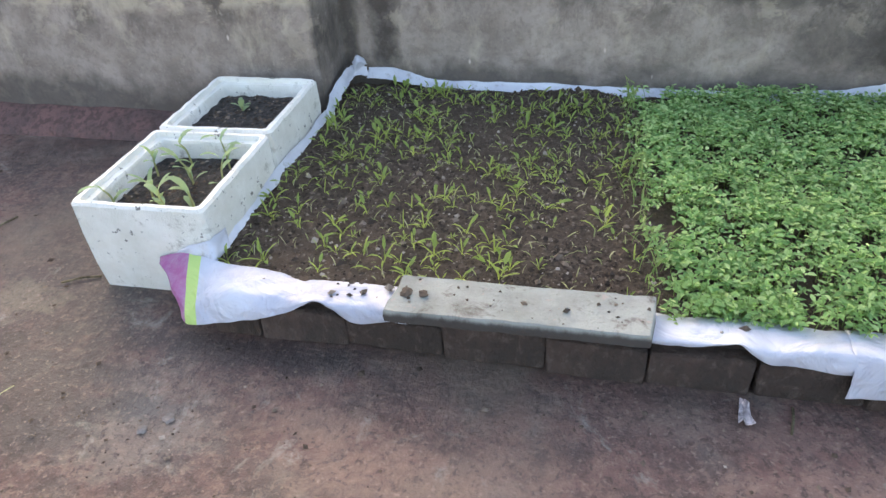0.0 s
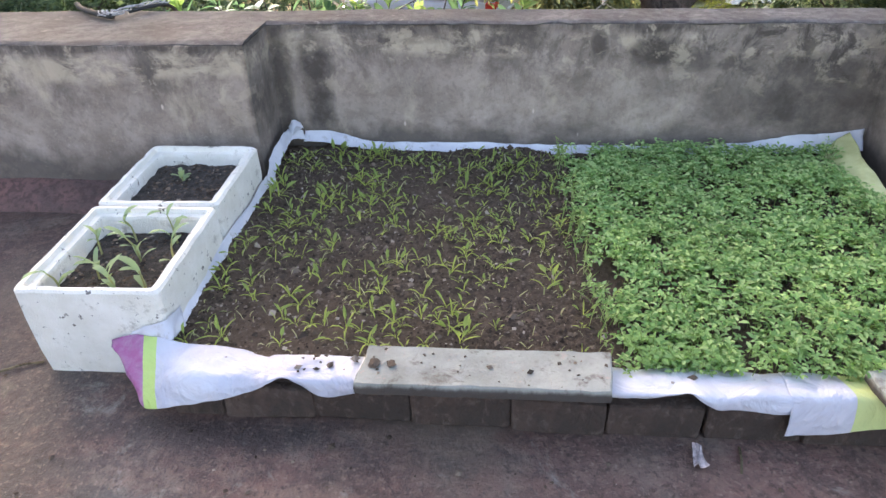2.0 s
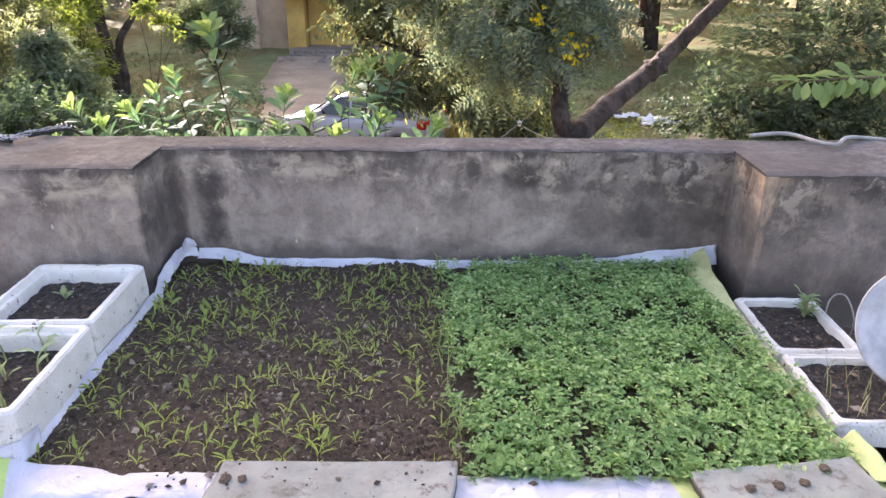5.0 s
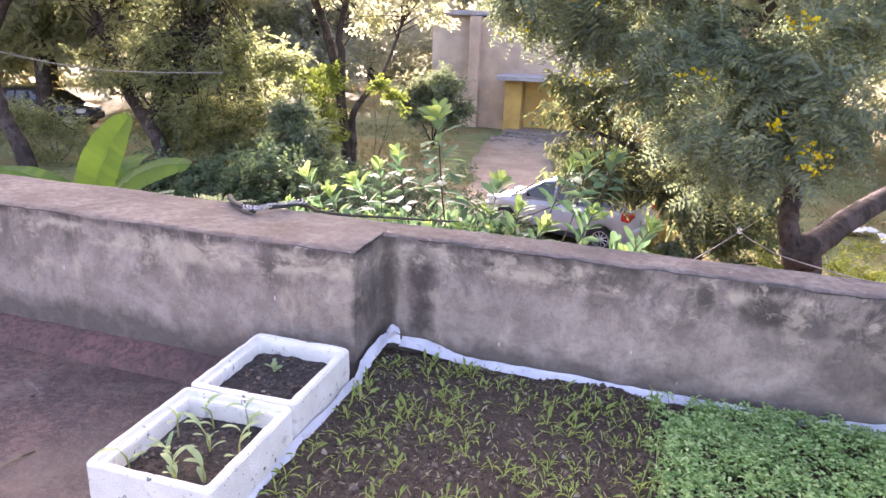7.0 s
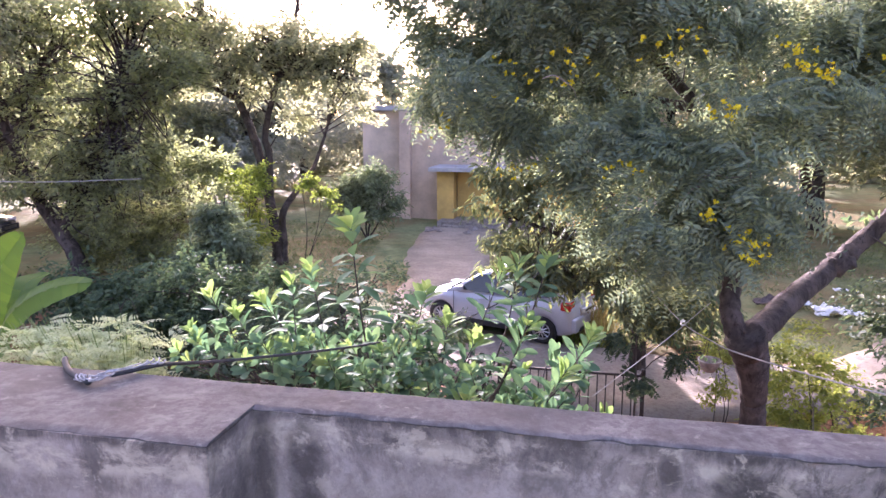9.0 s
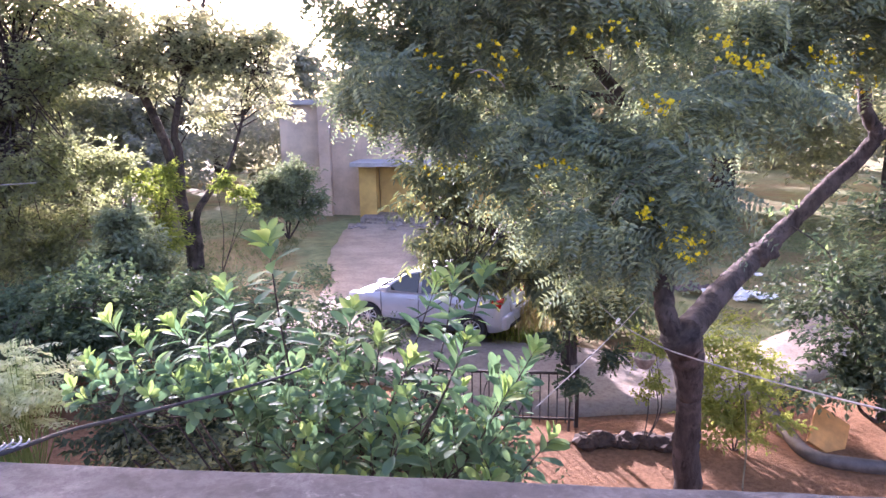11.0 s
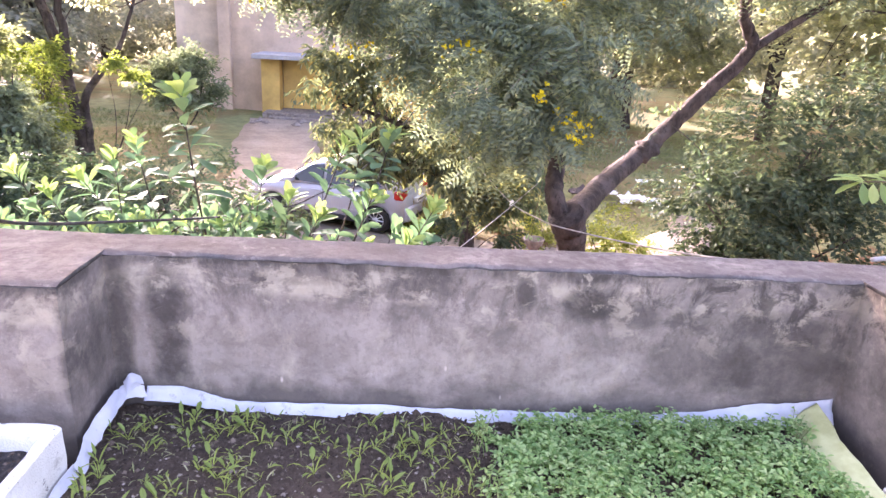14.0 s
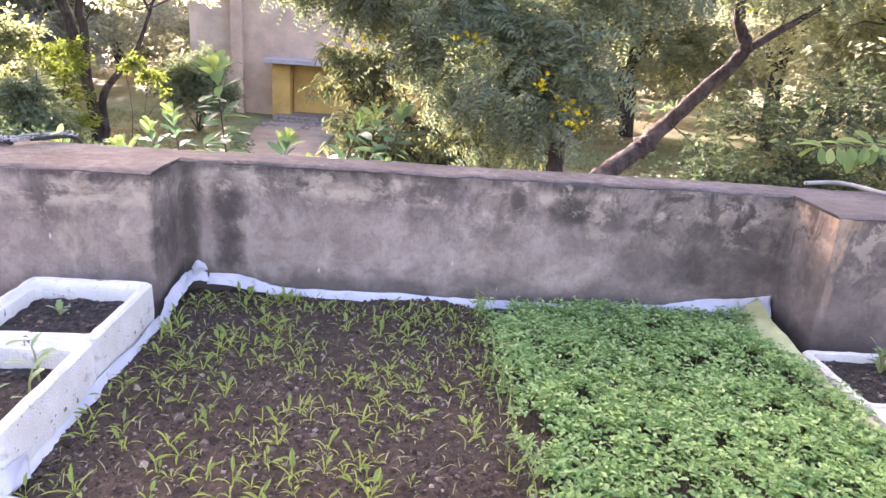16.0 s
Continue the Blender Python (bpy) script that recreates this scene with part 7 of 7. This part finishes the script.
# ---------------------------------------------------------------- parked car
def car(at, turn, paint="paint", label="silver hatchback car parked on the driveway"):
    """A small silver hatchback; x ahead, y to its left, z up, origin on the ground midway between the axles."""
    e = thing("parked_car", at, label, "car", turn=turn)
    xs = np.array([-1.86, -1.82, -1.70, -1.45, -1.1, -0.6, 0.0, 0.5, 0.95, 1.3, 1.6, 1.78, 1.88])
    belt = np.array([0.60, 0.86, 0.97, 1.00, 0.98, 0.96, 0.94, 0.92, 0.90, 0.84, 0.76, 0.68, 0.56])
    half = np.array([0.60, 0.72, 0.78, 0.815, 0.825, 0.83, 0.83, 0.83, 0.82, 0.80, 0.74, 0.64, 0.50])
    low = np.array([0.34, 0.26, 0.23, 0.20, 0.19, 0.18, 0.18, 0.18, 0.19, 0.20, 0.22, 0.26, 0.34])
    fx = np.linspace(-1.86, 1.88, 76)
    B_, H_, W_ = np.interp(fx, xs, belt), np.interp(fx, xs, half), np.interp(fx, xs, low)
    arch = np.zeros(len(fx))
    for wx in (-1.215, 1.215):
        arch = np.maximum(arch, np.sqrt(np.clip(0.335 ** 2 - (fx - wx) ** 2, 0, None)))
    loops = []
    for i, x in enumerate(fx):
        lo = max(W_[i], 0.27 + arch[i] if arch[i] > 0 else 0)
        b, h = B_[i], H_[i]
        sec = [(0.0, lo), (h * 0.80, lo), (h * 0.955, lo + 0.02), (h * 0.985, lo + (b - lo) * 0.25), (h, lo + (b - lo) * 0.5), (h * 0.99, lo + (b - lo) * 0.72), (h * 0.965, lo + (b - lo) * 0.80), (h * 0.955, b - 0.03), (h * 0.91, b), (0.0, b + 0.035)]
        loops.append([(x, s, z) for s, z in sec] + [(x, -s, z) for s, z in sec[-2:0:-1]])
    part("body", loft(loops), M[paint], e, smooth=True)
    # cabin: sloping screens, tapered sides
    prof = [(-1.80, 0.95), (-1.72, 1.18), (-1.55, 1.40), (-1.30, 1.475), (-0.6, 1.50), (0.05, 1.475), (0.35, 1.39), (0.75, 1.12), (1.12, 0.90)]
    px, pz = np.array(prof).T
    cx = np.linspace(-1.80, 1.12, 46)
    cz = np.interp(cx, px, pz)
    loops = []
    for x, z in zip(cx, cz):
        t = (z - 0.9) / 0.6
        wb = 0.775 - 0.06 * max(0, abs(x + 0.3) - 0.9)
        wt = wb - 0.155 * t
        loops.append([(x, 0, 0.88), (x, wb, 0.88), (x, wb - (wb - wt) * 0.5, 0.88 + (z - 0.88) * 0.5), (x, wt, z - 0.05 * t), (x, wt - 0.06, z - 0.012), (x, 0, z + 0.02 * t), (x, -wt + 0.06, z - 0.012), (x, -wt, z - 0.05 * t), (x, -wb + (wb - wt) * 0.5, 0.88 + (z - 0.88) * 0.5), (x, -wb, 0.88)])
    part("roof", loft(loops), M[paint], e, smooth=True)

    def pane(name, pts, off):
        p = [Vector(q) for q in pts]
        nrm = (p[1] - p[0]).cross(p[2] - p[0]).normalized()
        if nrm.dot(Vector(off)) < 0:
            nrm = -nrm
        bm = bmesh.new()
        top = [bm.verts.new(q + nrm * 0.012) for q in p]
        bot = [bm.verts.new(q - nrm * 0.03) for q in p]
        bm.faces.new(top)
        bm.faces.new(bot[::-1])
        for i in range(len(p)):
            bm.faces.new((top[i], bot[i], bot[(i + 1) % len(p)], top[(i + 1) % len(p)]))
        return part(name, bm, M["glass"], e)

    for sg in (1, -1):
        y0, y1 = 0.775 * sg, 0.655 * sg
        pane("side_window", [(0.82, y0 * 0.985, 0.965), (0.02, y0 * 1.0, 0.97), (0.02, y1 * 1.0, 1.405), (0.30, y1 * 1.0, 1.36)], (0, sg, 0))
        pane("side_window", [(-0.06, y0, 0.97), (-0.86, y0 * 0.995, 1.0), (-0.84, y1 * 1.0, 1.40), (-0.06, y1, 1.405)], (0, sg, 0))
        pane("side_window", [(-0.93, y0 * 0.99, 1.01), (-1.32, y0 * 0.965, 1.06), (-1.20, y1 * 1.0, 1.37), (-0.93, y1, 1.395)], (0, sg, 0))
        part("sill", box(-0.85, 0.80 * sg - 0.02, 0.19, 0.85, 0.80 * sg + 0.035, 0.31, 0.015), M["black"], e)
        part("side_moulding", box(-0.82, 0.822 * sg - 0.012, 0.42, 0.80, 0.822 * sg + 0.012, 0.47, 0.006), M[paint], e)
        for x in (0.88, -0.02, -0.90):
            part("door_seam", box(x - 0.005, 0.828 * sg - 0.006, 0.33, x + 0.005, 0.828 * sg + 0.0035, 0.93), M["black"], e)
        for x in (0.16, -0.74):
            part("door_handle", box(x - 0.09, 0.806 * sg - 0.012, 0.80, x + 0.09, 0.806 * sg + 0.022, 0.835, 0.008), M[paint], e)
        part("wing_mirror", box(0.66, 0.84 * sg - 0.09, 0.955, 0.80, 0.84 * sg + 0.09, 1.07, 0.03), M[paint], e)
        part("tail_light", box(-1.81, 0.60 * sg - 0.12, 0.80, -1.60, 0.60 * sg + 0.175, 1.00, 0.04), M["redlens"], e)
        part("reflector", box(-1.875, 0.55 * sg - 0.08, 0.40, -1.80, 0.55 * sg + 0.08, 0.46, 0.01), M["redlens"], e)
        part("headlight", box(1.50, 0.60 * sg - 0.15, 0.62, 1.78, 0.60 * sg + 0.11, 0.78, 0.04), M["clearlens"], e)
    pane("rear_window", [(-1.775, -0.56, 1.06), (-1.775, 0.56, 1.06), (-1.585, 0.50, 1.375), (-1.585, -0.50, 1.375)], (-1, 0, 0.4))
    pane("windscreen", [(1.04, -0.66, 0.96), (1.04, 0.66, 0.96), (0.40, 0.55, 1.365), (0.40, -0.55, 1.365)], (1, 0, 0.6))
    part("rear_bumper", box(-1.93, -0.70, 0.30, -1.70, 0.70, 0.62, 0.06), M[paint], e)
    part("bumper_insert", box(-1.945, -0.50, 0.31, -1.86, 0.50, 0.40, 0.02), M["black"], e)
    plate = part("number_plate", box(-1.925, -0.24, 0.66, -1.855, 0.24, 0.77, 0.006), M["plate"], e)
    part("plate_bar", box(-1.929, -0.19, 0.695, -1.924, 0.19, 0.735), M["black"], plate)
    part("front_bumper", box(1.72, -0.62, 0.30, 1.93, 0.62, 0.58, 0.06), M[paint], e)
    part("grille", box(1.86, -0.40, 0.40, 1.945, 0.40, 0.52, 0.02), M["black"], e)
    part("spoiler", box(-1.68, -0.52, 1.40, -1.45, 0.52, 1.445, 0.015), M[paint], e)
    part("antenna", tube([(-1.2, 0, 1.47), (-1.42, 0, 1.66)], 0.006, 5), M["black"], e)
    part("underbody", box(-1.6, -0.62, 0.20, 1.6, 0.62, 0.60, 0.02), M["black"], e)
    for wx in (-1.215, 1.215):
        for sg in (1, -1):
            wy = 0.735 * sg
            wheel = part("wheel", loft([[(wx + q * math.cos(a), wy + d * sg, 0.29 + q * math.sin(a)) for a in np.linspace(0, 2 * math.pi, 32, endpoint=False)] for q, d in ((0.20, -0.09), (0.275, -0.088), (0.29, -0.06), (0.29, 0.06), (0.275, 0.082), (0.205, 0.084), (0.195, 0.07))], False), M["rubber"], e, "black tyre", smooth=True)
            rim = [loft([[(wx + q * math.cos(a), wy + d * sg, 0.29 + q * math.sin(a)) for a in np.linspace(0, 2 * math.pi, 28, endpoint=False)] for q, d in ((0.20, 0.083), (0.185, 0.086), (0.178, 0.05), (0.17, 0.02))], False)]
            rim.append(loft([[(wx + q * math.cos(a), wy + d * sg, 0.29 + q * math.sin(a)) for a in np.linspace(0, 2 * math.pi, 14, endpoint=False)] for q, d in ((0.05, 0.04), (0.05, 0.082), (0.03, 0.09))]))
            for k in range(10):
                a = 2 * math.pi * k / 10
                rim.append(tube([(wx + 0.03 * math.cos(a), wy + 0.075 * sg, 0.29 + 0.03 * math.sin(a)), (wx + 0.185 * math.cos(a + 0.06), wy + 0.070 * sg, 0.29 + 0.185 * math.sin(a + 0.06))], 0.014, 5))
            part("rim", merge(rim), M["alloy"], wheel, "silver multi-spoke rim")
            part("wheel_well", loft([[(wx + q * math.cos(a), wy + d * sg, 0.29 + q * math.sin(a)) for a in np.linspace(0, 2 * math.pi, 24, endpoint=False)] for q, d in ((0.33, -0.25), (0.33, 0.03))]), M["black"], e)
    return e


parked = car((-0.78, 12.77, GROUND + 0.04), 160)
parked.scale = (0.98, 0.98, 0.89)
car((-22.6, 19.6, GROUND + 0.02), 15, "darkpaint", "dark car parked under the trees")

# ---------------------------------------------------------------- railing, pots, pipe, litter in the yard
fence = thing("iron_railing", (0.3, 8.05, GROUND), "black iron railing gate at the driveway", "railing")
part("post", box(1.47, -0.03, 0, 1.53, 0.03, 0.92, 0.006), M["iron"], fence)
part("post", box(-0.62, -0.03, 0, -0.56, 0.03, 0.92, 0.006), M["iron"], fence)
for z in (0.10, 0.80):
    part("rail", box(-0.6, -0.014, z, 1.5, 0.014, z + 0.035, 0.004), M["iron"], fence)
for k in range(16):
    x = -0.5 + k * 0.123
    part("bar", tube([(x, 0, 0.06), (x, 0, 0.83)], 0.010, 6), M["iron"], fence)
r = np.random.default_rng(140)
for k in range(16):
    lv, lf = boulder(k * 3.7, r.uniform(0.10, 0.19), 0.6)
    ob = part("edging_stone", (lv, lf), M["edging"])
    ob.location = (1.82 + k * 0.085 + r.normal() * 0.03, 7.6 + r.normal() * 0.07, GROUND + 0.03)
    tagged(ob, "dark rough stone edging the driveway", "stone", "edging stones")
pot = thing("hanging_pot", (2.44, 6.6, -1.45), "small grey clay pot hanging from the tree", "pot")
part("bowl", loft([[(q * math.cos(a), q * math.sin(a), z) for a in np.linspace(0, 6.283, 20, endpoint=False)] for q, z in ((0.06, -0.07), (0.11, 0.0), (0.135, 0.065), (0.14, 0.08), (0.125, 0.08), (0.10, 0.03))]), M["stone"], pot, smooth=True)
for k in range(3):
    a = k * 2.09
    part("cord", tube([(0.13 * math.cos(a), 0.13 * math.sin(a), 0.07), (0.0, 0.0, 0.55)], 0.004, 4), M["twig"], pot)
part("cord", tube([(0, 0, 0.54), (0.05, -0.3, 1.5)], 0.004, 4), M["twig"], pot)
for k in range(9):
    part("leaf", leaves(r.normal(size=(1, 3)) * np.array([0.05, 0.05, 0.0]) + np.array([0, 0, 0.06]), r.normal(size=(1, 3)) + np.array([0, 0, 0.9]), scatter(r, 1), 0.09, 0.035), M["bush"], pot)
board = part("tilted_board", box(-0.26, -0.02, -0.32, 0.26, 0.02, 0.32, 0.01), M["rust"])
board.matrix_world = pose(5.15, 7.75, GROUND + 0.17, -52, 33, -8)
tagged(board, "sun-bleached orange board propped on the ground", "board")
cable("black_pipe", [(4.55, 8.5, GROUND + 0.30), (4.66, 8.0, GROUND + 0.12), (4.75, 7.35, GROUND + 0.05), (5.2, 7.1, GROUND + 0.06), (5.9, 7.05, GROUND + 0.05), (7.0, 7.2, GROUND + 0.05)], 0.095, "dusty_pipe", "thick dusty black pipe lying on the earth", "pipe")
cable("hose", [(3.55, 5.6, GROUND + 0.02), (3.45, 5.9, GROUND + 0.25), (3.55, 6.2, GROUND + 0.7), (3.62, 6.6, GROUND + 1.2)], 0.009, "twig", "thin pale hose hanging to the ground", "hose")
blk = thing("hollow_block", (3.82, 5.72, GROUND), "pale cement block with round holes", "block")
part("block", box(-0.36, -0.14, 0.0, 0.36, 0.14, 0.24, 0.02), M["cable_grey"], blk)
# solid black plugs paint the dark inside of the round holes
for k in range(8):
    part("hole", loft([[(-0.28 + (k % 4) * 0.18 + 0.035 * math.cos(a), -0.06 + (k // 4) * 0.12 + 0.035 * math.sin(a), z) for a in np.linspace(0, 6.283, 12, endpoint=False)] for z in (0.2, 0.245)]), M["black"], blk)
for k, (x, y, s, m) in enumerate(((6.5, 15.4, 0.34, "litter"), (6.9, 15.2, 0.26, "litter"), (6.0, 15.9, 0.22, "litter"), (5.5, 16.0, 0.30, "litter_dark"), (5.2, 15.8, 0.26, "litter_dark"), (5.7, 15.7, 0.16, "litter"), (6.2, 14.9, 0.14, "litter"), (7.4, 17.5, 0.16, "litter"))):
    n = 8
    v = [((i / (n - 1) - 0.5) * 2 * s, (j / (n - 1) - 0.5) * 1.3 * s, 0.10 + s * 0.5 * noise.noise(Vector((i * 0.8 + k * 9, j * 0.8, 2)))) for j in range(n) for i in range(n)]
    f = [(j * n + i, j * n + i + 1, (j + 1) * n + i + 1, (j + 1) * n + i) for j in range(n - 1) for i in range(n - 1)]
    ob = part("litter_bag", (v, f), M[m])
    ob.location = (x, y, GROUND)
    ob.modifiers.new("thick", "SOLIDIFY").thickness = 0.02
    tagged(ob, "crumpled white plastic litter on the grass" if m == "litter" else "dark heap of burnt litter on the grass", "litter", "litter on the lawn")

# ---------------------------------------------------------------- bricks of the kerb, each its own piece
kerb = thing("brick_kerb", (0, 0, 0), "low kerb of worn muddy red bricks laid end to end", "brick kerb")
brick_meshes = []
for k in range(6):
    bm = box(-0.1135, -0.054, 0, 0.1135, 0.054, 0.066, 0.008, None, 0.005)
    me = bpy.data.meshes.new("brick")
    bmesh.ops.recalc_face_normals(bm, faces=bm.faces)
    bm.to_mesh(me)
    bm.free()
    me.materials.append(M["brick"])
    brick_meshes.append(me)


def lay(x, y, z, turn, k, sx=1.0, sz=1.0, sy=1.0):
    ob = new("brick", brick_meshes[k % 6])
    ob.parent = kerb
    ob.matrix_local = pose(x, y, z, 0, 0, turn + random.uniform(-1.0, 1.0)) @ Matrix.Diagonal((sx, sy, sz, 1))
    return ob


joints = [0.088, 0.219, 0.447, 0.684, 0.923, 1.146, 1.374, 1.600, 1.830, 2.040, 2.235]
for course in (0, 1):
    for k in range(len(joints) - 1):
        a, b = joints[k] - 0.012 * course, joints[k + 1] - 0.012 * course
        lay((a + b) / 2, -1.308 + 0.002 * course + random.uniform(-0.003, 0.003), 0.001 + 0.1015 * course, 0, k + 3 * course, (b - a - 0.003) / 0.227, 0.42 if course else 1.5, 0.5 if course else 1.0)
    for k in range(6):
        if course == 0 and k < 4:
            lay(2.26, -1.02 + k * 0.22, 0.001, 90, k, 0.9)
            lay(2.43, -1.02 + k * 0.22, 0.001, 90, k + 2, 0.9)
lay(2.36, -1.175, 0.001, 0, 1)
